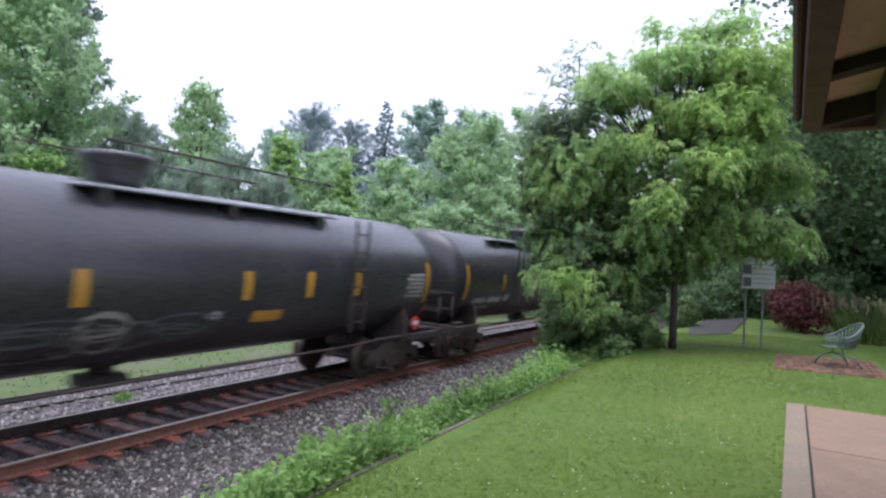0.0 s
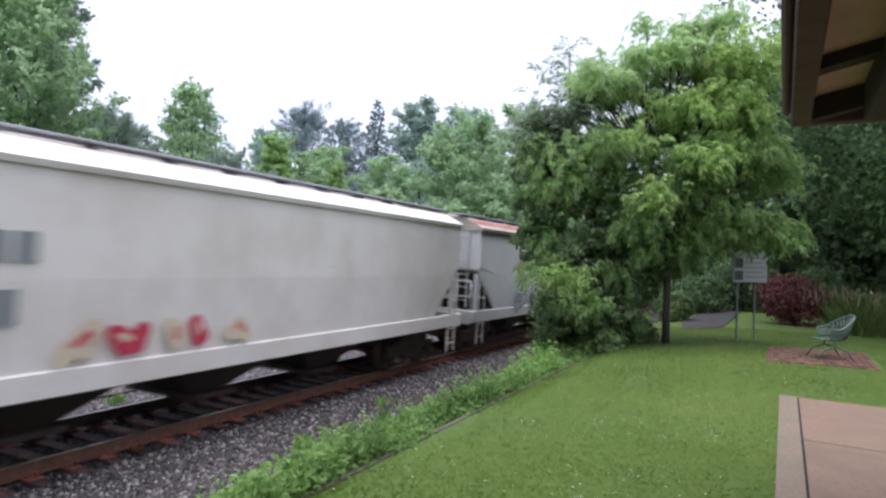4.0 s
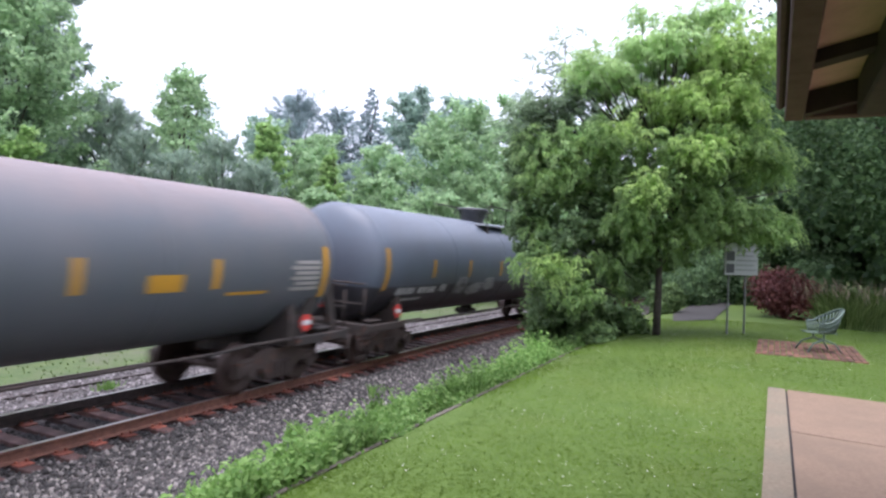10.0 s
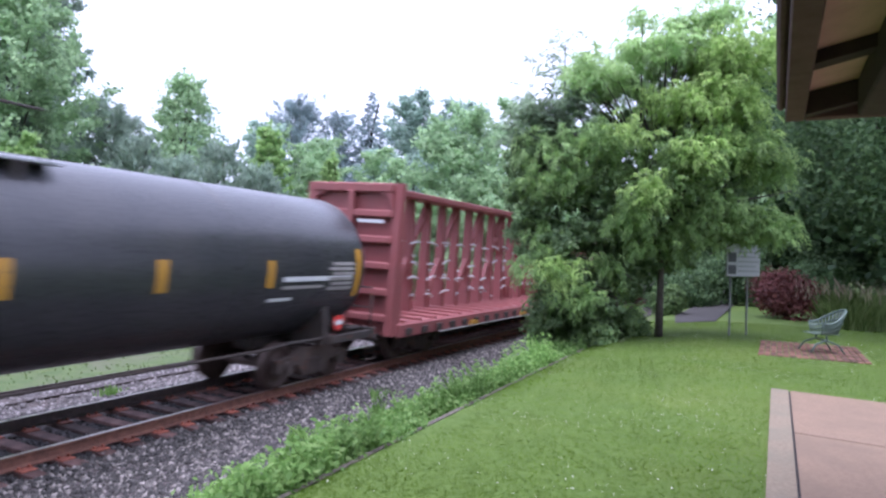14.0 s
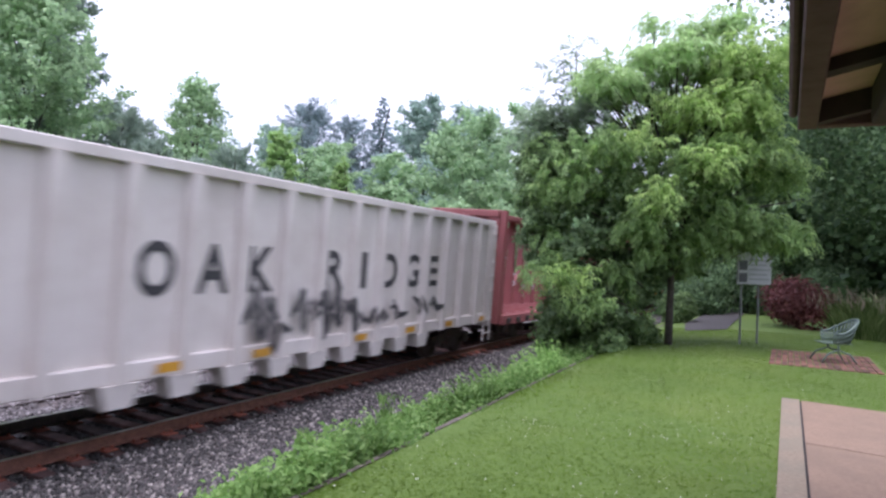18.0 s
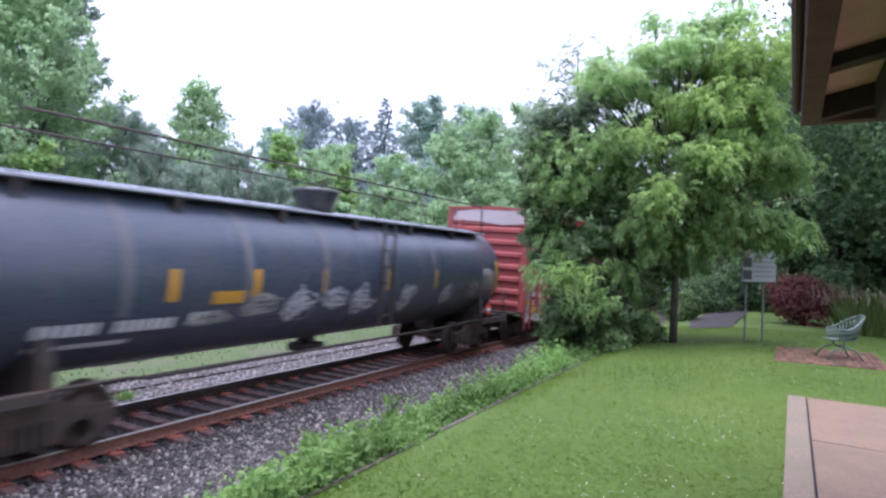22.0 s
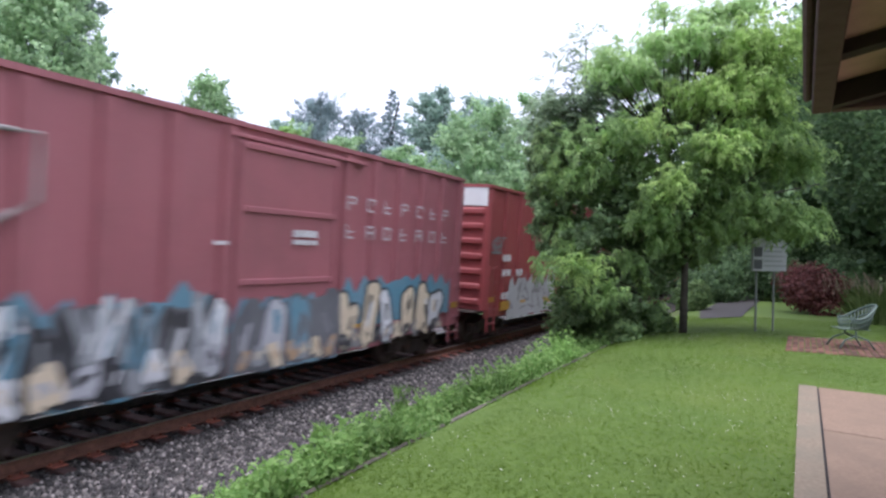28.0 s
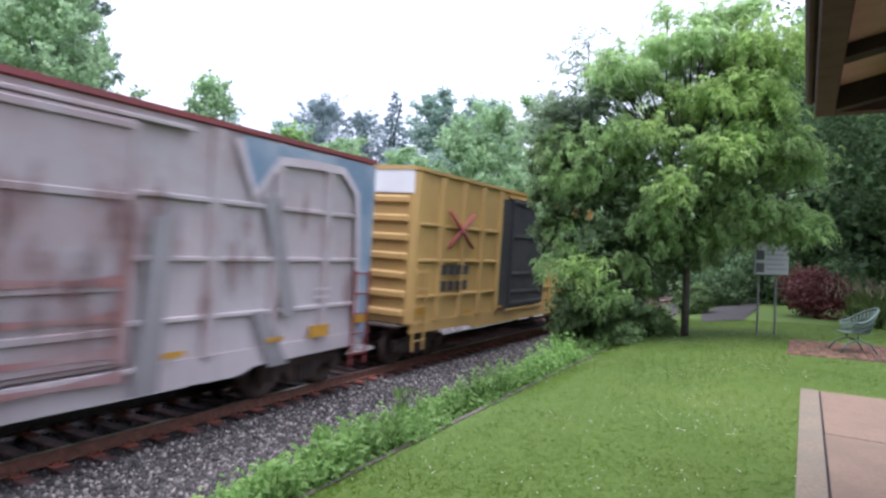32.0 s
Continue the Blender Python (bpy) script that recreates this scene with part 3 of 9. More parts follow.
# ---- ground ----
def build_ground():
    Ls = sorted({-3000, -1500, -600, -250, -120, -60, -30, -16, 3000, 1500, 700, 350, 200, 120, 90, 70, 50, 40, 30, 24, *[p[0] for p in PROFILE], *np.arange(-10, 18.1, 0.5)})
    ss = sorted({-3000, -1500, -700, -350, -180, -90, -50, -30, 3000, 1500, 700, 350, 220, 160, 120, 95, 80, *np.arange(-20, 72, 1.0)})
    co = []
    for s in ss:
        for L in Ls:
            z = ground_z(L)
            if -12 < L < 2.6 and abs(s) < 40 or 14 < L < 40 and abs(s) < 60:
                z += 0.02 * noise.noise((L * 0.3, s * 0.25, 0))
            h = HEAD
            off = 0.0 if s < 0 else BEND * min(s, 110) ** 2 / 2 + max(0, s - 110) * BEND * 110
            x = -MID * math.cos(h) + math.sin(h) * s + math.cos(h) * (MID - L + off)
            y = MID * math.sin(h) + math.cos(h) * s - math.sin(h) * (MID - L + off)
            co.append((x, y, z))
    n = len(Ls)
    fs = [(i * n + j, (i + 1) * n + j, (i + 1) * n + j + 1, i * n + j + 1) for i in range(len(ss) - 1) for j in range(n - 1)]
    ob = new("ground", quick_mesh("ground", co, fs, SOIL_GRASS, True))
    tagged(ob, "mown green lawn falling towards the railway", "ground", kind="structure")


build_ground()


def strip(name, Ls, lift, s0, s1, step, material, label, category, wob=0.0):
    """A sheet along the track over the ground."""
    ss = np.arange(s0, s1 + step / 2, step)
    co = [spot(L, s) + Vector((0, 0, lift(i) + wob * noise.noise((L * 3, s * 3, 7)))) for s in ss for i, L in enumerate(Ls)]
    n = len(Ls)
    fs = [(i * n + j, (i + 1) * n + j, (i + 1) * n + j + 1, i * n + j + 1) for i in range(len(ss) - 1) for j in range(n - 1)]
    return tagged(new(name, quick_mesh(name, co, fs, material, True)), label, category, kind="structure")


BED_L = [4.4, 4.9, 5.4, 5.9, 6.4, 6.9, 7.3, 7.66, 7.86, 8.12, 8.4, 8.7, 9.2, 9.7, 10.2, 10.6, 11.0, 11.4, 11.9, 12.6, 13.3, 13.9]
strip("ballast_bed", BED_L, lambda i: -0.03 if i in (0, len(BED_L) - 1) else 0.03, -470, 470, 2.0, BED, "grey crushed-stone ballast bed under the railway track", "ballast", 0.02)


strip("meadow_soil", [13.7, 14.5, 16, 18, 20, 24], lambda i: -0.03 if i in (0, 5) else 0.03, -60, 120, 2.0, MEADOW_SOIL, "thin pale-green meadow strip beyond the gravel", "ground", 0.02)
strip("oily_bed", [8.42, 8.7, 9.1, 9.5, 9.74], lambda i: 0.0 if i in (0, 4) else 0.04, -470, 470, 2.0, BED_OILY, "oil-blackened ballast between the rails", "ballast", 0.01)


# ---- track ----
def build_track():
    track = thing("railway_track", "single railway track with rusty rails on timber ties", "track", kind="structure")
    head = [(-0.037, 0.0), (-0.037, -0.03), (-0.01, -0.045), (-0.009, -0.14), (-0.07, -0.158), (-0.07, -0.172), (0.07, -0.172), (0.07, -0.158), (0.009, -0.14), (0.01, -0.045), (0.037, -0.03), (0.037, 0.0)]
    ss = [-470, -200, -100, -50, -20] + [float(v) for v in range(-10, 112, 2)] + [160, 250, 470]
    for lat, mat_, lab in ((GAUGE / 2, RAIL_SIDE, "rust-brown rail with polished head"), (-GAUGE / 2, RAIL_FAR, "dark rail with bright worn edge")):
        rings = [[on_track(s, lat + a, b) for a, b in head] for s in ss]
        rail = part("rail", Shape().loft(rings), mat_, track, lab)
        rings = [[on_track(s, lat + a, b) for a, b in ((-0.03, 0.0), (0.03, 0.0), (0.03, 0.003), (-0.03, 0.003))] for s in ss]
        part("railhead", Shape().loft(rings), RAIL_TOP, rail, "worn bright railhead")
    tie = Shape().box(-0.115, 0.115, -1.3, 1.3, -0.36, -0.18, 0.012).mesh("tie")
    pl = Shape().box(-0.105, 0.105, -0.22, 0.22, -0.181, -0.163, 0.004)
    for x in (-0.07, 0.07):
        for y in (-0.11, 0.11):
            pl.box(x - 0.015, x + 0.015, y - 0.02, y + 0.02, -0.165, -0.13, 0.004)
    pl = pl.mesh("tie_plate")
    rnd = random.Random(4)
    far = Shape()
    s = -465.0
    while s < 465:
        x, y, h = line(s)
        m = Matrix.Translation(on_track(s, 0, 0)) @ pose(0, 0, 0, 0, 0, 90 - math.degrees(h)) @ pose(0, 0, 0, math.degrees(BANK), 0, rnd.uniform(-1.5, 1.5))
        if -4 < s < 60:
            part("tie", tie, TIE, track, at=m @ Matrix.Translation((0, rnd.uniform(-0.06, 0.06), rnd.uniform(-0.012, 0.004))))
            for k in (-GAUGE / 2, GAUGE / 2):
                part("tie_plate", pl, PLATE, track, at=m @ Matrix.Translation((0, k, 0)))
        else:
            far.box(-0.115, 0.115, -1.3, 1.3, -0.36, -0.18, m=m)
        s += 0.53
    part("far_ties", far, TIE, track)["kind"] = "stuff"
    # spare rails lying in the stones beyond the track
    for L, zz in ((12.6, -0.02), (13.7, 0.0)):
        rings = [[spot(L + a * 0.8, s, ground_z(L) + 0.1 + b * 0.6 + zz + 0.004 * math.sin(s * 0.7)) for a, b in head] for s in [float(v) for v in range(-24, 56, 4)]]
        tagged(new("spare_rail", Shape().loft(rings).mesh("spare_rail")), "dark old rail lying in gravel beside the track", "rail", "spare rails").data.materials.append(RAIL_FAR)


build_track()


# ---- rolling stock: each car's own space has x along the train, y away from the camera's side, z up from the railheads ----
def truck_meshes():
    side = Shape()
    side.prism([(-1.18, 0.36), (-1.18, 0.62), (-0.7, 0.66), (-0.35, 0.78), (0.35, 0.78), (0.7, 0.66), (1.18, 0.62), (1.18, 0.36), (0.98, 0.36), (0.9, 0.5), (0.55, 0.46), (0.36, 0.22), (-0.36, 0.22), (-0.55, 0.46), (-0.9, 0.5), (-0.98, 0.36)], 'y', -0.07, 0.07)
    cap = Shape().tube([(0, -0.16, 0.457), (0, 0.05, 0.457)], 0.13, 12)
    spring = Shape().tube([(0, -0.09, 0.24 + 0.03 * i) for i in range(12)], 0.05, 8)
    bol = Shape().box(-0.2, 0.2, -1.05, 1.05, 0.5, 0.78, 0.03)
    bol.tube([(0, 0, 0.75), (0, 0, 0.9)], 0.2, 12)
    for x in (-0.5, 0.5):
        bol.box(x - 0.06, x + 0.06, -0.85, 0.85, 0.38, 0.5, 0.02)
    wh = Shape()
    wh.tube([(0, -1.0, 0), (0, 1.0, 0)], 0.08, 10)
    for sgn in (-1, 1):
        n = 28
        prof = [(0.09, 0.72), (0.2, 0.715), (0.34, 0.735), (0.40, 0.70), (0.482, 0.70), (0.482, 0.73), (0.457, 0.745), (0.452, 0.835), (0.39, 0.835), (0.33, 0.775), (0.2, 0.79), (0.13, 0.85), (0.09, 0.85)]
        rings = [[(r * math.cos(a), sgn * y, r * math.sin(a)) for a in [2 * math.pi * j / n for j in range(n)]] for r, y in prof]
        wh.loft(rings, True, False)
        for j in range(6):
            a = math.pi * j / 3
            wh.box(0.22, 0.3, -0.012, 0.012, 0, 0.012, m=pose(0, 0, 0, 0, 0, 0) @ Matrix.Rotation(a, 4, 'Y') @ Matrix.Translation((0, sgn * 0.785, 0)))
    return side.mesh("sideframe"), bol.mesh("truck_bolster"), wh.mesh("wheelset"), cap.mesh("bearing_cap"), spring.mesh("spring")


SIDEFRAME, BOLSTER, WHEELSET, CAP, SPRING = truck_meshes()
WHEELS = []
CARS = []


def coupler_mesh():
    c = Shape().box(-0.95, -0.25, -0.09, 0.09, 0.78, 0.98, 0.02)
    c.box(-0.3, -0.02, -0.16, 0.16, 0.74, 1.02, 0.04)
    c.tube([(-0.3, -0.12, 0.74), (-0.12, -0.3, 0.5), (0.0, -0.3, 0.42)], 0.03, 6)
    return c.mesh("coupler")


COUPLER = coupler_mesh()


def running_gear(car, half, centre):
    """Two trucks with their wheelsets, and a coupler at each end."""
    for x in (-centre, centre):
        t = part("truck", BOLSTER, TRUCK, car, at=Matrix.Translation((x, 0, 0)))
        part("sideframe", SIDEFRAME, TRUCK, t, at=Matrix.Translation((0, -1.0, 0)))
        part("sideframe", SIDEFRAME, TRUCK, t, at=pose(0, 1.0, 0, 0, 0, 180))
        for k in (-0.889, 0.889):
            part("bearing_cap", CAP, TRUCK, t, at=Matrix.Translation((k, -1.0, 0)))
        for k in (-0.2, -0.07, 0.07, 0.2):
            part("spring", SPRING, TRUCK, t, at=Matrix.Translation((k, -1.0, 0)))
        for w in (-0.889, 0.889):
            WHEELS.append((car, part("wheelset", WHEELSET, TREAD, t, "steel wheels on an axle", at=Matrix.Translation((w, 0, 0.457))), w))
    part("coupler", COUPLER, UNDER, car, at=Matrix.Translation((half, 0, 0)))
    part("coupler", COUPLER, UNDER, car, at=pose(-half, 0, 0, 0, 0, 180))


def ladder(h, w=0.42, step=0.38, r=0.016):
    s = Shape()
    for x in (-w / 2, w / 2):
        s.box(x - 0.025, x + 0.025, -0.02, 0.02, 0, h, 0.005)
    z = step * 0.6
    while z < h:
        s.tube([(-w / 2, -0.03, z), (w / 2, -0.03, z)], r, 6)
        z += step
    return s


def bars(spec, y, depth=0.006):
    """Rows of unreadable lettering as plain bars: (x0, x1, z0, z1) on a side at y."""
    s = Shape()
    for x0, x1, z0, z1 in spec:
        s.box(x0, x1, y - depth, y, z0, z1)
    return s


def chopped(x0, x1, z0, z1, n, seed=0, gap=0.25):
    """A line of lettering as n short bars."""
    rnd = random.Random(seed)
    w = (x1 - x0) / n
    return [(x0 + i * w, x0 + (i + 1) * w - w * gap * rnd.uniform(0.6, 1.4), z0, z1) for i in range(n)]


def graffiti(car, x0, x1, z0, z1, y, fills, seed, width=0.9, outline=None, fat=0.17):
    """Sprayed lettering with no words in it: fat bent strokes with an outline, crowded together."""
    rnd = random.Random(seed)
    n = max(1, round((x1 - x0) / width))
    w = (x1 - x0) / n
    hz = z1 - z0
    layers = {}
    count = [0]

    def ribbon(mat_, pts, r, lift):
        sh = layers.setdefault(mat_.name, (mat_, Shape()))[1]
        for (ax, az), (bx, bz) in zip(pts, pts[1:]):
            d = math.hypot(bx - ax, bz - az) + 1e-6
            ux, uz = (bx - ax) / d * r, (bz - az) / d * r
            count[0] += 1
            yy = y - lift - 0.00006 * (count[0] % 50)
            ring = []
            for cx, cz, sg in ((ax, az, -1), (bx, bz, 1)):
                for t in (-1.0, -0.7, 0.0, 0.7, 1.0):
                    q = math.sqrt(max(0.0, 1 - t * t))
                    k = -sg * t
                    ring.append((cx + sg * ux * q * 0.8 - uz * k, yy, min(z1 + 0.12, max(z0 - 0.1, cz + sg * uz * q * 0.8 + ux * k))))
            sh.add(ring, [tuple(range(10))])

    for i in range(n):
        bone = [(rnd.uniform(0.0, 1.0), (j + i) % 2 * 0.75 + rnd.uniform(-0.05, 0.3)) for j in range(rnd.randint(4, 6))]
        lean, grow = rnd.uniform(-0.15, 0.2), rnd.uniform(0.85, 1.05)
        r = min(fat * rnd.uniform(0.85, 1.2), w * 0.3, hz * 0.2)
        pts = []
        for px, pz in bone:
            pz = pz * grow
            pts.append((x0 + i * w + r * 0.6 + (w - r * 1.2) * px + lean * (pz - 0.5) * hz * 0.3 + rnd.uniform(-0.03, 0.03), z0 + r + (hz - 2 * r) * pz + rnd.uniform(-0.03, 0.03)))
        f = fills[i % len(fills)]
        if outline:
            ribbon(outline, pts, r * 1.45, 0.003 + 0.0034 * (i % 2))
        ribbon(f, pts, r, 0.0065 + 0.0034 * (i % 2))
        g = fills[(i + 1) % len(fills)]
        for _ in range(3):
            j = rnd.randrange(len(pts) - 1)
            (ax, az), (bx, bz) = pts[j], pts[j + 1]
            ribbon(g if rnd.random() < 0.6 else outline or g, [(ax * 0.8 + bx * 0.2, az * 0.8 + bz * 0.2 + r * 0.3), (ax * 0.35 + bx * 0.65, az * 0.35 + bz * 0.65 + r * 0.3)], r * rnd.uniform(0.12, 0.4), 0.0135)
    for mat_, sh in layers.values():
        part("graffiti", sh, mat_, car, "sprayed graffiti")["kind"] = "stuff"


def capital_frames(spots, y, depth=0.006, stroke=0.04):
    """Painted capitals that are only hinted at: an open frame for each, (x0, x1, z0, z1)."""
    sh = Shape()
    for i, (x0, x1, z0, z1) in enumerate(spots):
        mid = (z0 + z1) / 2
        sh.box(x0, x0 + stroke, y - depth, y, z0, z1)
        if i % 3 != 1:
            sh.box(x1 - stroke, x1, y - depth, y, z0 if i % 2 else mid, z1)
        for k, z in enumerate((z0, mid - stroke / 2, z1 - stroke)):
            if (i + k) % 3:
                sh.box(x0 + stroke, x1 - stroke, y - depth, y, z, z + stroke)
    return sh


def jagged(car, x0, x1, z0, z1, y, fill, seed, lines=None):
    """One sprayed field with a torn, spiky upper edge and strokes in a second colour."""
    rnd = random.Random(seed)
    n = max(4, round((x1 - x0) / 0.28))
    s = Shape()
    tops = [(x0 + (x1 - x0) * i / n, z1 - (z1 - z0) * (rnd.uniform(0.0, 0.2) if i % 2 else rnd.uniform(0.15, 0.45)) * (1.6 if i in (0, n) else 1)) for i in range(n + 1)]
    for (ax, az), (bx, bz) in zip(tops, tops[1:]):
        s.add([(ax, y, z0 + rnd.uniform(-0.06, 0.06)), (bx, y, z0 + rnd.uniform(-0.06, 0.06)), (bx, y, bz), (ax, y, az)], [(0, 1, 2, 3)])
    part("graffiti", s, fill, car, "sprayed graffiti field")["kind"] = "stuff"
    if lines:
        t = Shape()
        for i in range(round((x1 - x0) * 5)):
            cx, cz = rnd.uniform(x0 + 0.2, x1 - 0.2), rnd.uniform(z0 + 0.1, z0 + (z1 - z0) * 0.6)
            pts, a = [], rnd.choice((0.3, 1.4, 1.6, 2.6))
            for k in range(4):
                pts.append(Vector((cx, y - 0.004 - 0.0002 * (i % 5), min(z1, max(z0, cz)))))
                a += rnd.uniform(-0.7, 0.7)
                cx, cz = cx + 0.2 * math.cos(a), cz + 0.2 * math.sin(a)
            w = rnd.uniform(0.015, 0.06)
            for p, q in zip(pts, pts[1:]):
                d = Vector((-(q - p).z, 0, (q - p).x))
                if d.length > 1e-4:
                    d = d.normalized() * w
                    t.add([p - d, q - d, q + d, p + d], [(0, 1, 2, 3)])
        part("graffiti", t, lines, car, "sprayed strokes")["kind"] = "stuff"


# ---- tank cars ----
def tank_car(length, paint_, label, full_rail=False, ladder_x=0.9, panel=True, seed=1, frame_end=False, band=None, dome_x=0.0, R=1.38, zc=2.32, stripes=None, scrawl=None, board=(-1.2, 4.5), rails=True, dust_rings=(), text_up=0.0, bare_end=False):
    car = thing("tank_car", label, "tank car", group="freight train")
    half = length / 2
    cyl, hd = half - 1.08, 0.55
    n = 56
    st = [(-cyl - hd * math.cos(a), R * math.sin(a)) for a in [math.pi / 2 * k / 8 for k in range(1, 9)]]
    st = [(-cyl - hd, 0.02)] + st
    mid = np.linspace(-cyl, cyl, 8)[1:-1]
    st = st + [(float(x), R) for x in mid] + [(-x, r) for x, r in st[::-1]]
    rings = [[(x, r * math.cos(2 * math.pi * j / n), zc + r * math.sin(2 * math.pi * j / n)) for j in range(n)] for x, r in st]
    part("tank_shell", Shape().loft(rings, True), paint_, car, label)
    for x in (-cyl, -cyl * 0.5, 0.0, cyl * 0.5, cyl):
        seam = Shape()
        rr = [[(x + dx, (R + e) * math.cos(2 * math.pi * j / n), zc + (R + e) * math.sin(2 * math.pi * j / n)) for j in range(n)] for dx, e in ((-0.035, -0.01), (-0.025, 0.008), (0.025, 0.008), (0.035, -0.01))]
        part("weld_band", seam.loft(rr, True, False), paint_, car)
    # stub sills, bolsters, end platforms
    for sg in (-1, 1):
        s = Shape()
        xa, xb = sorted((sg * (cyl - 1.9), sg * (half - 0.32)))
        s.box(xa, xb, -0.18, 0.18, 0.72, 1.05, 0.02)
        xe = sg * (half - 0.42)
        s.box(xe - 0.09, xe + 0.09, -1.45, 1.45, 0.82, 1.06, 0.015)
        part("end_sill", s, UNDER, car)
        for y in (-1.38, 1.38):
            xa, xb = sorted((sg * (cyl - 1.0), xe))
            part("side_stub", Shape().box(xa, xb, y - 0.06, y + 0.06, 0.86, 1.02, 0.01), UNDER, car)
        xc = sg * (cyl - 1.0)
        b = Shape().prism([(-1.3, 0.84), (1.3, 0.84), (1.3, 1.3), (1.24, 1.62), (1.05, 1.4), (0.5, 0.98), (-0.5, 0.98), (-1.05, 1.4), (-1.24, 1.62), (-1.3, 1.3)], 'x', xc - 0.1, xc + 0.1)
        part("tank_saddle", b, UNDER, car)
        g = Shape()
        for y in (-1.35, -0.45, 0.45, 1.35):
            g.tube([(xe, y, 1.05), (xe, y, 1.85)], 0.022, 6)
        g.tube([(xe, -1.35, 1.95), (xe, 1.35, 1.95)], 0.022, 6)
        g.tube([(xe, -1.35, 1.5), (xe, 1.35, 1.5)], 0.018, 6)
        for y in (-1.4, 1.4):
            for z in (0.35, 0.62):
                g.tube([(xe - 0.2, y, z), (xe + 0.2, y, z)], 0.016, 6)
            for dx in (-0.2, 0.2):
                g.tube([(xe + dx, y, 0.35), (xe + dx, y, 0.9)], 0.016, 6)
        part("end_rail", g, UNDER, car)
        if frame_end:
            for y in (-1.2, 1.2):
                d = Shape()
                d.prism([(sg * (cyl + 0.1), 2.25), (sg * (cyl - 0.25), 2.25), (sg * (cyl - 0.9), 1.0), (sg * (cyl - 0.55), 1.0)], 'y', y - 0.05, y + 0.05)
                d.prism([(sg * (cyl + 0.2), 2.3), (sg * (cyl - 0.1), 2.3), (sg * (half - 0.75), 1.0), (sg * (half - 0.5), 1.0)], 'y', y - 0.05, y + 0.05)
                part("head_brace", d, UNDER, car)
        octo = Shape().prism([(0.17 * math.cos(a), 0.17 * math.sin(a)) for a in [math.pi / 4 * k + math.pi / 8 for k in range(8)]], 'y', -0.012, 0.012).mesh("placard")
        bandm = Shape().box(-0.13, 0.13, -0.018, 0.018, -0.04, 0.05).mesh("placard_band")
        for m in (() if bare_end and sg < 0 else (Matrix.Translation((sg * (cyl - 0.75), -1.42, 1.28)),)) + (Matrix.Translation((sg * (cyl - 0.75), 1.42, 1.28)), pose(xe - 0.12 * -sg, 0.35 * sg, 1.5, 0, 0, 90)):
            p = part("placard", octo, RED_MARK, car, "red placard with white band", at=m)
            part("placard_band", bandm, WHITE_MARK, p)
        hdx = sg * (cyl + 0.08)
        for y0, y1 in ((-1.32, -1.12), (1.12, 1.32)):
            part("step_board", Shape().box(hdx - 0.25, hdx + 0.25, y0, y1, 1.07, 1.11, 0.01), UNDER, car)
    # running boards with brackets and rails round the dome
    bx = dome_x
    b0, b1 = (-cyl + 0.4, cyl - 0.4) if full_rail else board
    for sg in (-1, 1):
        y = sg * 0.78
        part("running_board", Shape().box(b0, b1, y - 0.2, y + 0.2, zc + R - 0.16, zc + R - 0.11, 0.01), BOARD_GREY, car)
        brm = Shape().prism([(sg * 0.6, zc + R - 0.16), (sg * 1.0, zc + R - 0.16), (sg * 1.0, zc + 0.98), (sg * 0.93, zc + 1.02)], 'x', -0.05, 0.05).mesh("board_bracket")
        x = b0 + 0.3
        while x < b1:
            part("board_bracket", brm, UNDER, car, at=Matrix.Translation((x, 0, 0)))
            x += 2.4
        yy = sg * 0.97
        top = zc + R + (0.68 if full_rail else 0.5)
        if rails:
            hr = Shape().tube([(b0 + 0.25, yy, zc + R - 0.12), (b0 + 0.3, yy, top), (b1 - 0.3, yy, top), (b1 - 0.25, yy, zc + R - 0.12)], 0.02, 6)
            k = max(2, round((b1 - b0) / 2.2))
            for i in range(1, k):
                x = b0 + (b1 - b0) * i / k
                hr.tube([(x, yy, zc + R - 0.12), (x, yy, top)], 0.015, 6)
            part("handrail", hr, UNDER, car, "thin steel handrail")
        lx = ladder_x if sg < 0 else -ladder_x
        if not full_rail:
            lx = (b1 + 0.3 if b1 > -b0 else b0 + 1.4)
        part("ladder", ladder(2.3, 0.46, 0.36, 0.016), UNDER, car, at=pose(lx, sg * (R + 0.05), 1.25, 0, 0, 0 if sg < 0 else 180))
    dome = Shape()
    prof = [(0.4, -0.15), (0.4, 0.04), (0.52, 0.36), (0.53, 0.4), (0.5, 0.44), (0.3, 0.47), (0.02, 0.47)]
    dome.loft([[(bx + r * math.cos(2 * math.pi * j / 20), r * math.sin(2 * math.pi * j / 20), zc + R + z) for j in range(20)] for r, z in prof], True)
    part("dome_housing", dome, BLACK, car, "black valve housing")
    # bottom outlet and brake pipe
    o = Shape().tube([(0, 0, zc - R + 0.05), (0, 0, 0.75)], 0.2, 12)
    o.box(-0.35, 0.35, -0.25, 0.25, 0.62, 0.8, 0.03)
    part("bottom_outlet", o, UNDER, car)
    part("brake_pipe", Shape().tube([(-half + 0.5, -1.28, 0.98), (-cyl + 2.2, -1.28, 0.98), (-cyl + 2.6, -1.15, 0.9), (cyl - 2.6, -1.15, 0.9), (cyl - 2.2, -1.28, 0.98), (half - 0.5, -1.28, 0.98)], 0.03, 6), UNDER, car)
    bk = Shape().tube([(-cyl + 3.0, 0.5, 0.98), (-cyl + 4.0, 0.5, 0.98)], 0.2, 10)
    part("brake_cylinder", bk, UNDER, car)

    def on_shell(dz, lift=0.006):
        return math.sqrt((R + lift) ** 2 - dz ** 2)

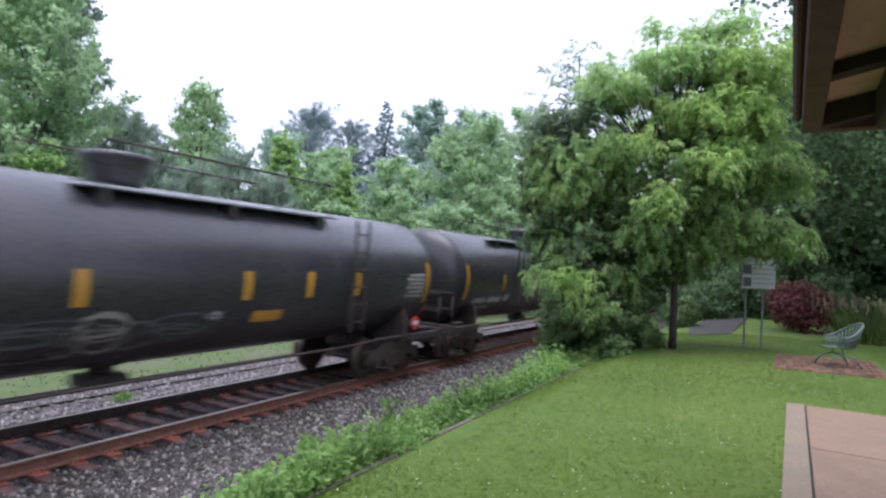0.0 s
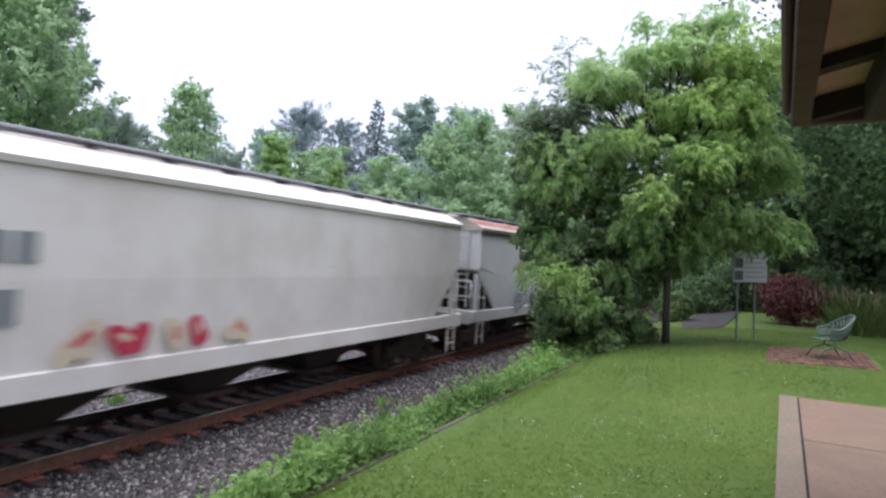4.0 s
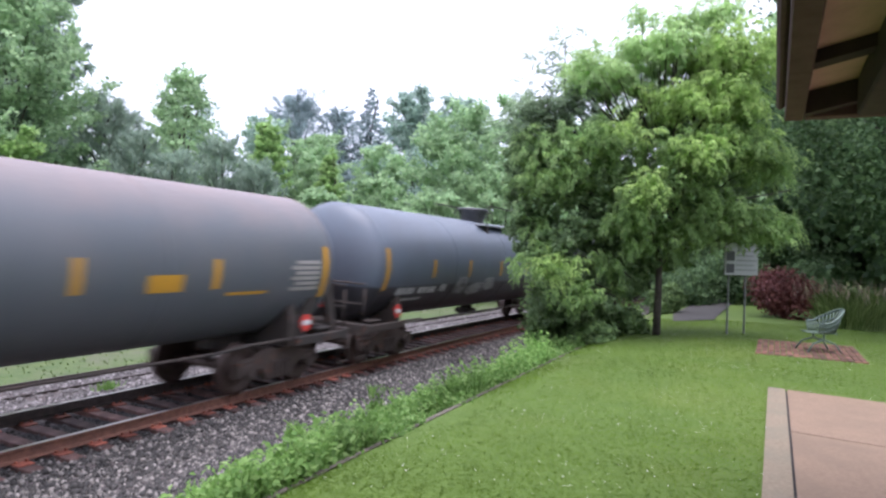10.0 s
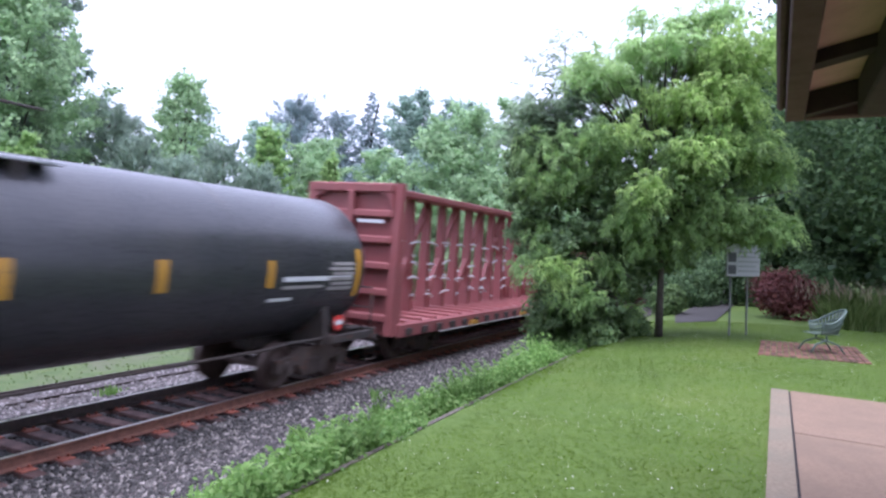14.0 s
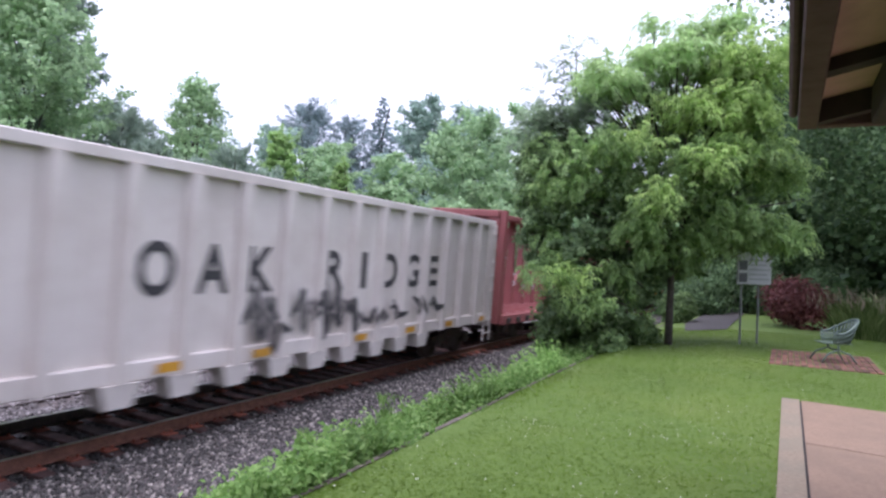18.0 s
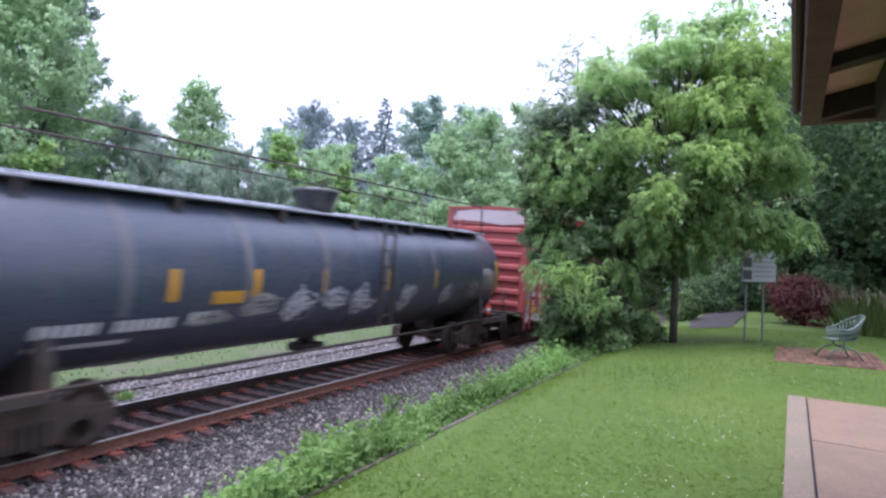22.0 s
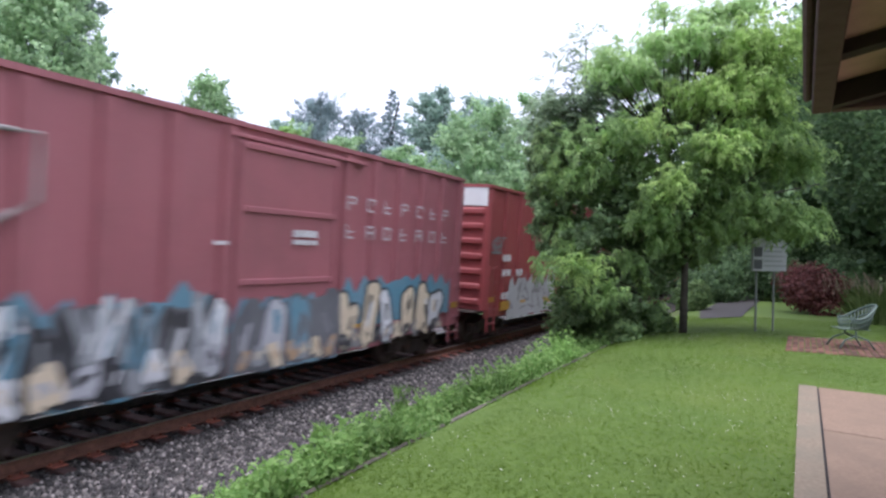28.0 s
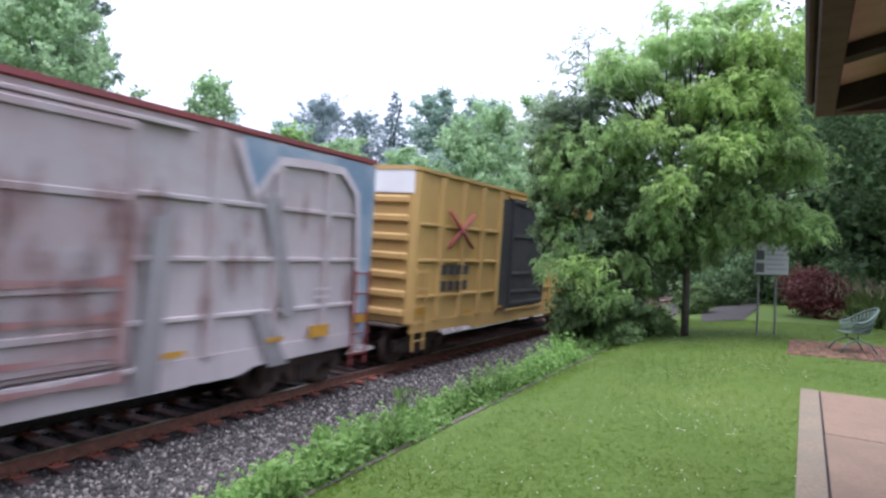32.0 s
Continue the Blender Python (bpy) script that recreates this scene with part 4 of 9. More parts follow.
    def wrap_panel(x0, x1, z0, z1, side, rows=6, lift=0.008):
        """A patch that follows the shell's curve."""
        s = Shape()
        zs = np.linspace(z0, z1, rows)
        vs = [(x, side * on_shell(z - zc, lift), float(z)) for z in zs for x in (x0, x1)]
        s.add(vs, [(2 * i, 2 * i + 1, 2 * i + 3, 2 * i + 2) for i in range(rows - 1)], True)
        return s

    for side in (-1, 1):
        for x, h, w in [(-cyl + 0.16, 1.0, 0.17), (cyl - 0.16, 1.0, 0.17)] + [(k, 0.48, 0.16) for k in stripes or (-4.75, -2.35, 0.17, 2.47, 4.7)]:
            part("reflector", wrap_panel(x - w / 2, x + w / 2, zc - 0.08 - h * 0.5, zc - 0.08 + h * 0.5, side, 8), YELLOW, car, "yellow reflective stripe")
        txt = Shape()
        xs = -1 if side < 0 else 1
        for x0, x1, z0, z1 in chopped(-cyl + 0.85, -cyl + 1.75, zc - 0.72 + text_up, zc - 0.55 + text_up * 1.3, 6, seed) + chopped(-cyl + 1.95, -cyl + 2.95, zc - 0.72 + text_up, zc - 0.55 + text_up * 1.3, 7, seed) + chopped(-cyl + 3.2, -cyl + 3.6, zc - 0.7, zc - 0.5, 2, seed) + chopped(-cyl + 0.85, -cyl + 2.3, zc - 0.9 + text_up, zc - 0.83 + text_up, 12, seed + 1):
            if side > 0:
                x0, x1 = -x1, -x0
            p = wrap_panel(x0, x1, z0, z1, side, 2, 0.01)
            txt.add(p.v, p.f, True)
        part("lettering", txt, DIM_MARK if paint_ is GREY_TANK else WHITE_MARK, car, "stencilled lettering")["kind"] = "stuff"
        if panel:
            pn = Shape()
            for k in range(6):
                z = zc - 0.42 + k * 0.1
                a, b = (cyl - 1.25 + (k % 2) * 0.12, cyl - 0.35)
                if side > 0:
                    a, b = -b, -a
                p = wrap_panel(a, b, z, z + 0.07, side, 2, 0.01)
                pn.add(p.v, p.f, True)
            part("data_panel", pn, DIM_MARK, car, "pale block of small print")["kind"] = "stuff"
    for x in dust_rings:
        part("dust_ring", wrap_panel(x - 0.07, x + 0.07, zc - 0.5, zc + 1.25, -1, 12, 0.011), RING_DUST, car, "pale dusty weld ring")
    # sprayed scrawls that lie on the shell: (x, z, width, height, loops, material)
    rnd = random.Random(seed * 7)
    for x, z, w, h, loops, m_ in scrawl or ():
        for k in range(loops):
            a0, pts = rnd.uniform(0, 6.28), []
            cx, cz, rw, rh = x + rnd.uniform(-0.3, 0.3) * w, z + rnd.uniform(-0.25, 0.25) * h, w * rnd.uniform(0.15, 0.5), h * rnd.uniform(0.15, 0.5)
            for i in range(rnd.randint(9, 16)):
                a = a0 + i * 0.42
                pts.append((cx + rw * math.cos(a) * (1 - 0.03 * i), cz + rh * math.sin(a)))
            st, th, vs = Shape(), rnd.uniform(0.008, 0.024), []
            for i, (px, pz) in enumerate(pts):
                qx, qz = pts[min(i + 1, len(pts) - 1)]
                ox, oz = pts[max(i - 1, 0)]
                d = math.hypot(qx - ox, qz - oz) + 1e-6
                nx, nz = -(qz - oz) / d * th, (qx - ox) / d * th
                for sg in (-1, 1):
                    zz = pz + sg * nz
                    vs.append((px + sg * nx, -on_shell(zz - zc, 0.009 + 0.0006 * k), zz))
            st.add(vs, [(2 * i, 2 * i + 1, 2 * i + 3, 2 * i + 2) for i in range(len(pts) - 1)], True)
            part("graffiti", st, m_, car, "sprayed grey scrawl")["kind"] = "stuff"
    ht = Shape()
    for k, (y0, y1) in enumerate(((-0.1, 0.62), (0.0, 0.62), (0.08, 0.5))):
        z = zc + 0.55 - k * 0.17
        rr = math.hypot((y0 + y1) / 2, z - zc)
        x = -cyl - hd * math.sqrt(max(0, 1 - (rr / R) ** 2)) - 0.035
        ht.box(x, x + 0.03, y0, y1, z, z + 0.08)
    part("head_lettering", ht, WHITE_MARK, car)["kind"] = "stuff"
    if band:
        for side in (-1, 1):
            for x0, x1, z0, z1, m_ in band:
                part("painted_panel", wrap_panel(x0, x1, z0, z1, side, 6), m_, car)
    running_gear(car, half, cyl - 1.0)
    CARS.append((car, length, cyl - 1.0))
    return car


# ---- covered hoppers ----
def hopper_car(length, paint_, label, roof=None, roof_label=""):
    car = thing("covered_hopper", label, "hopper car", group="freight train")
    half = length / 2
    hl = half - 0.75
    W, top, sh = 1.55, 3.75, 4.02

    def ring(x, zb, inset=0.0):
        w = W - inset
        return [(x, -w, zb), (x, -w - 0.03, 2.4 if zb < 2.3 else zb + 0.1), (x, -w, top), (x, -1.05, sh), (x, 1.05, sh), (x, w, top), (x, w + 0.03, 2.4 if zb < 2.3 else zb + 0.1), (x, w, zb)]

    body = Shape().loft([ring(-hl, 2.55), ring(-hl + 1.35, 1.3), ring(-hl / 3, 1.3), ring(hl / 3, 1.3), ring(hl - 1.35, 1.3), ring(hl, 2.55)])
    part("hopper_body", body, paint_, car, label)
    rf = Shape().prism([(-1.6, top - 0.05), (-1.62, top + 0.03), (-1.08, sh + 0.03), (-0.8, sh + 0.07), (0.8, sh + 0.07), (1.08, sh + 0.03), (1.62, top + 0.03), (1.6, top - 0.05)], 'x', -hl - 0.06, hl + 0.06)
    part("roof", rf, roof or paint_, car, roof_label)
    # the shadow line under the roof edge, built as a dark strip
    for y in (-1.6, 1.6) if paint_ is HOPPER_RUSTY else ():
        part("roof_trim", Shape().box(-hl, hl, y - 0.012, y + 0.012, top - 0.14, top - 0.05), UNDER, car, "dark strip for the shadow line below the roof")
    part("roof_hatch", Shape().box(-hl + 1.2, hl - 1.2, -0.35, 0.35, sh + 0.08, sh + 0.2, 0.04), roof or paint_, car)
    for y in (-0.85, 0.85):
        part("running_board", Shape().box(-hl - 0.2, hl + 0.2, y - 0.22, y + 0.22, sh + 0.12, sh + 0.16, 0.01), BOARD_GREY, car)
        b = Shape().box(-0.02, 0.02, y - 0.18, y + 0.18, sh + 0.06, sh + 0.15).mesh("board_bracket")
        for i in range(13):
            part("board_bracket", b, BOARD_GREY, car, at=Matrix.Translation((-hl + 0.2 + (2 * hl - 0.4) * i / 12, 0, 0)))
    for y in (-1.5, 1.5):
        part("side_sill", Shape().box(-half + 0.42, half - 0.42, y - 0.1, y + 0.1, 1.0, 1.33, 0.02), paint_, car)
    ctr = Shape().box(-half + 0.4, half - 0.4, -0.3, 0.3, 0.75, 1.15, 0.02)
    part("centre_sill", ctr, UNDER, car)
    for k in (-1, 0, 1):
        x = k * (hl - 3.0) * 0.62
        hp = Shape().loft([[(x - 1.7, -1.4, 1.3), (x + 1.7, -1.4, 1.3), (x + 1.7, 1.4, 1.3), (x - 1.7, 1.4, 1.3)], [(x - 0.35, -0.6, 0.38), (x + 0.35, -0.6, 0.38), (x + 0.35, 0.6, 0.38), (x - 0.35, 0.6, 0.38)]])
        part("discharge_hopper", hp, UNDER, car)
        part("outlet_gate", Shape().box(x - 0.5, x + 0.5, -0.8, 0.8, 0.3, 0.4, 0.02), UNDER, car)
    for sg in (-1, 1):
        xe = sg * (half - 0.5)
        e = Shape().box(xe - 0.1, xe + 0.1, -1.5, 1.5, 0.95, 1.35, 0.02)
        part("end_sill", e, paint_, car)
        fr = Shape()
        for y in (-1.45, 1.45):
            fr.box(sg * (hl - 0.08) - 0.05, sg * (hl - 0.08) + 0.05, y - 0.05, y + 0.05, 1.3, 2.7)
            fr.prism([(sg * (hl - 0.1), 2.5), (sg * (hl - 0.28), 2.5), (sg * (hl - 1.6), 1.32), (sg * (hl - 1.42), 1.32)], 'y', y - 0.04, y + 0.04)
        for y in (-0.5, 0.5):
            fr.prism([(sg * (hl - 0.1), 2.6), (sg * (hl - 0.22), 2.6), (sg * (hl - 0.9), 1.2), (sg * (hl - 0.78), 1.2)], 'y', y - 0.05, y + 0.05)
        part("end_frame", fr, paint_, car)
        # dark sheet laid under the end slope, in place of the shade there
        part("slope_sheet", Shape().prism([(sg * (hl - 0.03), 2.5), (sg * (hl - 0.03), 2.42), (sg * (hl - 1.36), 1.2), (sg * (hl - 1.4), 1.28)], 'y', -1.5, 1.5), UNDER, car, "dark sheet standing for shade under the slope")
        rl = Shape()
        for z in (1.75, 2.2):
            rl.tube([(xe, -1.45, z), (xe, 1.45, z)], 0.025, 6)
        for y in (-1.45, -0.5, 0.5, 1.45):
            rl.tube([(xe, y, 1.3), (xe, y, 2.2)], 0.025, 6)
        part("end_rail", rl, paint_, car)
        for y, turn in ((-1.57, 0), (1.57, 180)):
            part("ladder", ladder(2.1), paint_, car, at=pose(sg * (hl - 0.28), y, 0.35, 0, 0, turn))
        part("end_ladder", ladder(2.3), paint_, car, at=pose(sg * (hl + 0.05), 1.0 * sg, 1.4, 0, 0, 90 * sg))
    running_gear(car, half, half - 2.25)
    CARS.append((car, length, half - 2.25))
    return car, hl


# ---- gondolas ----
def gondola_car(length, paint_, label, top, ribs, seed=1, end_paint=None, floor=1.1, pockets=False, gap=0.72, end_ribs=6):
    car = thing("gondola_car", label, "gondola car", group="freight train")
    half = length / 2
    hl, W, t = half - gap, 1.45, 0.05
    foot = Shape().loft([[(-0.3, -0.17, floor - 0.16), (0.3, -0.17, floor - 0.16), (0.3, 0.17, floor - 0.16), (-0.3, 0.17, floor - 0.16)], [(-0.2, -0.15, floor - 0.48), (0.2, -0.15, floor - 0.48), (0.2, 0.15, floor - 0.48), (-0.2, 0.15, floor - 0.48)]]).mesh("post_foot")
    for y in (-W, W):
        part("side_wall", Shape().box(-hl, hl, y - t / 2, y + t / 2, floor, top), paint_, car, label)
        sy = -1 if y < 0 else 1
        part("top_chord", Shape().box(-hl - 0.03, hl + 0.03, min(y, y + sy * 0.14), max(y, y + sy * 0.14), top - 0.1, top + 0.06, 0.015), paint_, car)
        part("side_sill", Shape().box(-hl, hl, min(y, y + sy * 0.12), max(y, y + sy * 0.12), floor - 0.16, floor + 0.1, 0.015), paint_, car)
        yb0, yb1 = sorted((y + sy * t / 2, y + sy * 0.19))
        rib = Shape().prism([(-0.13, yb1 if sy < 0 else yb0), (0.13, yb1 if sy < 0 else yb0), (0.08, yb0 if sy < 0 else yb1), (-0.08, yb0 if sy < 0 else yb1)], 'z', floor - 0.16, top - 0.1).mesh("side_rib")
        for i in range(ribs + 1):
            x = -hl + 0.12 + (2 * hl - 0.24) * i / ribs
            part("side_rib", rib, paint_, car, at=Matrix.Translation((x, 0, 0)))
            if pockets and abs(x) < hl - 3.6:
                part("post_foot", foot, UNDER if end_paint else paint_, car, at=Matrix.Translation((x, y, 0)))
    part("floor", Shape().box(-hl, hl, -W, W, floor - 0.06, floor), paint_, car)
    for sg in (-1, 1):
        x = sg * hl
        part("end_wall", Shape().box(x - 0.04, x + 0.04, -W, W, floor - 0.1, top), end_paint or paint_, car)
        k = end_ribs
        er = Shape().box(-0.1, 0.1, -W + 0.05, W - 0.05, -0.07, 0.07, 0.03).mesh("end_rib")
        for i in range(k + 1):
            part("end_rib", er, end_paint or paint_, car, at=Matrix.Translation((x + sg * 0.12, 0, floor + 0.05 + (top - floor - 0.1) * i / k)))
        es = Shape().box(x - 0.1 + sg * 0.1, x + 0.1 + sg * 0.1, -W - 0.1, W + 0.1, floor - 0.3, floor - 0.02, 0.02)
        part("end_sill", es, end_paint or paint_, car)
        for y, turn in ((-W - 0.2, 0), (W + 0.2, 180)):
            part("ladder", ladder(top - 0.45, 0.5, 0.42, 0.018), paint_, car, at=pose(x - sg * 0.32, y, 0.4, 0, 0, turn))
    part("centre_sill", Shape().box(-half + 0.4, half - 0.4, -0.3, 0.3, 0.7, floor - 0.06, 0.02), UNDER, car)
    running_gear(car, half, half - 2.2)
    CARS.append((car, length, half - 2.2))
    return car, hl


# ---- boxcars ----
def boxcar(length, paint_, label, top=4.55, ribs=13, door=(-1.5, 1.5), door_paint=None, end_cap=None, roof=None, waffle=False, seed=1, side_paint=None):
    car = thing("boxcar", label, "boxcar", group="freight train")
    half = length / 2
    hl, W, fl = half - 0.95, 1.48, 1.05
    part("body", Shape().box(-hl, hl, -W, W, fl, top, 0.03), paint_, car, label)
    rf = Shape().prism([(-W - 0.06, top - 0.06), (-W - 0.06, top + 0.02), (0, top + 0.06), (W + 0.06, top + 0.02), (W + 0.06, top - 0.06)], 'x', -hl - 0.08, hl + 0.08)
    part("roof", rf, roof or paint_, car, "pale weathered metal roof" if roof else "")
    rs = Shape().prism([(-W, 0.0), (-W, 0.04), (0, 0.08), (W, 0.04), (W, 0.0)], 'x', -0.04, 0.04).mesh("roof_seam")
    for i in range(11):
        part("roof_seam", rs, roof or paint_, car, at=Matrix.Translation((-hl + 0.3 + (2 * hl - 0.6) * i / 10, 0, top + 0.005)))
    for sg in (-1, 1):
        y = sg * W
        ya, yb = sorted((y, y + sg * 0.085))
        rib = Shape().prism([(-0.12, ya if sg > 0 else yb), (0.12, ya if sg > 0 else yb), (0.09, yb if sg > 0 else ya), (-0.09, yb if sg > 0 else ya)], 'z', fl + 0.05, top - 0.1).mesh("side_post")
        for i in range(ribs + 1):
            x = -hl + 0.1 + (2 * hl - 0.2) * i / ribs
            if door[0] - 0.1 < x < door[1] + 0.1:
                continue
            part("side_post", rib, side_paint or paint_, car, at=Matrix.Translation((x, 0, 0)))
        a, b = sorted((y + sg * 0.02, y + sg * 0.1))
        d = part("door", Shape().box(door[0], door[1], a, b, fl + 0.1, top - 0.25, 0.015), door_paint or paint_, car, "sliding side door")
        a, b = sorted((y + sg * 0.1, y + sg * 0.14))
        for z in (fl + 0.22, 1.62, 2.18, 3.33, top - 0.34):
            part("door_belt", Shape().box(door[0] + 0.12, door[1] - 0.12, a, b, z - 0.05, z + 0.05, 0.012), door_paint or paint_, d)
        for x in (door[0] + 0.06, door[1] - 0.06):
            part("door_stile", Shape().box(x - 0.05, x + 0.05, a, b, fl + 0.15, top - 0.3, 0.012), door_paint or paint_, d)
        a, b = sorted((y + sg * 0.01, y + sg * 0.12))
        part("door_track", Shape().box(door[0] - 0.15, door[1] + 0.9, a, b, top - 0.24, top - 0.18, 0.01), side_paint or paint_, car)
        part("door_track", Shape().box(door[0] - 0.1, door[1] + 0.1, a, b, fl, fl + 0.07, 0.01), side_paint or paint_, car)
        sl = Shape().prism([(-hl + 0.02, fl + 0.06), (hl - 0.02, fl + 0.06), (hl - 0.02, fl - 0.2), (hl - 3.2, fl - 0.24), (hl - 3.5, fl - 0.34), (-hl + 3.5, fl - 0.34), (-hl + 3.2, fl - 0.24), (-hl + 0.02, fl - 0.2)], 'y', min(y, y + sg * 0.03), max(y, y + sg * 0.03))
        part("side_sill", sl, side_paint or paint_, car)
        if side_paint:
            part("side_sheet", Shape().box(-hl + 0.02, hl - 0.02, *sorted((y + sg * 0.004, y - sg * 0.03)), fl + 0.05, top - 0.08), side_paint, car, "side overpainted lilac-grey")
        if waffle:
            a, b = sorted((y, y + sg * 0.07))
            for z in (1.69, 2.55, 3.41):
                part("side_belt", Shape().box(-hl + 0.05, hl - 0.05, a, b, z - 0.04, z + 0.04, 0.015), side_paint or paint_, car)
        for x in (-hl + 0.3, hl - 0.3):
            part("ladder", ladder(1.9, 0.5, 0.4), paint_, car, at=pose(x, y + sg * 0.11, 0.45, 0, 0, 0 if sg < 0 else 180))
        for x in (-hl + 0.3, hl - 0.3):
            part("reflector", Shape().box(x - 0.22, x + 0.22, *sorted((y + sg * 0.088, y + sg * 0.1)), fl + 0.25, fl + 0.4), YELLOW, car, "yellow reflective patch")
        for x in (-hl * 0.6, -hl * 0.3, hl * 0.3, hl * 0.6):
            part("reflector", Shape().box(x - 0.2, x + 0.2, *sorted((y + sg * 0.088, y + sg * 0.1)), fl + 0.12, fl + 0.2), YELLOW, car, "yellow reflective patch")
    for sg in (-1, 1):
        x = sg * hl
        er = Shape().box(-0.07, 0.07, -W + 0.12, W - 0.12, -0.1, 0.1, 0.05).mesh("end_rib")
        zs = np.linspace(fl + 0.25, top - 0.75, 7)
        for z in zs:
            part("end_rib", er, paint_, car, at=Matrix.Translation((x + sg * 0.03, 0, float(z))))
        for y in (-W + 0.06, W - 0.06):
            part("corner_post", Shape().box(x - 0.05, x + 0.05 + 0.02, y - 0.07, y + 0.07, fl, top - 0.05, 0.02), paint_, car)
        if end_cap:
            part("end_cap", Shape().box(*sorted((x + sg * 0.005, x + sg * 0.06)), -W + 0.02, W - 0.02, top - 0.6, top - 0.02, 0.01), end_cap, car, "pale upper end panel")
        part("end_platform", Shape().box(*sorted((x + sg * 0.02, x + sg * 0.4)), -W + 0.1, W - 0.1, fl - 0.05, fl, 0.01), UNDER, car)
        part("end_ladder", ladder(3.0, 0.45, 0.42), paint_, car, at=pose(x + sg * 0.12, W - 0.35, fl + 0.1, 0, 0, 90 * sg))
        part("end_plate", Shape().box(*sorted((x + sg * 0.09, x + sg * 0.11)), -0.35, 0.15, fl + 0.3, fl + 0.65), GREY_SPRAY, car)
    part("centre_sill", Shape().box(-half + 0.4, half - 0.4, -0.3, 0.3, 0.7, fl, 0.02), UNDER, car)
    part("brake_gear", Shape().box(-1.2, -0.2, -0.7, 0.7, 0.62, 0.95, 0.04).tube([(0.3, -0.4, 0.8), (1.3, -0.4, 0.8)], 0.17, 10), UNDER, car)
    running_gear(car, half, half - 2.3)
    CARS.append((car, length, half - 2.3))
    return car, hl, W


def patch(car, pts, y, mat_, label, thick=0.006):
    """A flat sprayed field on a side: an outline in x and z."""
    return part("graffiti", Shape().prism(pts, 'y', y - thick, y), mat_, car, label)


def stripe(car, pts, width, y, mat_, label):
    """A sprayed line of even width along points in x and z."""
    vs = []
    for i, (px, pz) in enumerate(pts):
        qx, qz = pts[min(i + 1, len(pts) - 1)]
        ox, oz = pts[max(i - 1, 0)]
        d = math.hypot(qx - ox, qz - oz) + 1e-6
        nx, nz = -(qz - oz) / d * width / 2, (qx - ox) / d * width / 2
        vs += [(px - nx, y, pz - nz), (px + nx, y, pz + nz)]
    return part("graffiti", Shape().add(vs, [(2 * i, 2 * i + 1, 2 * i + 3, 2 * i + 2) for i in range(len(pts) - 1)]), mat_, car, label)


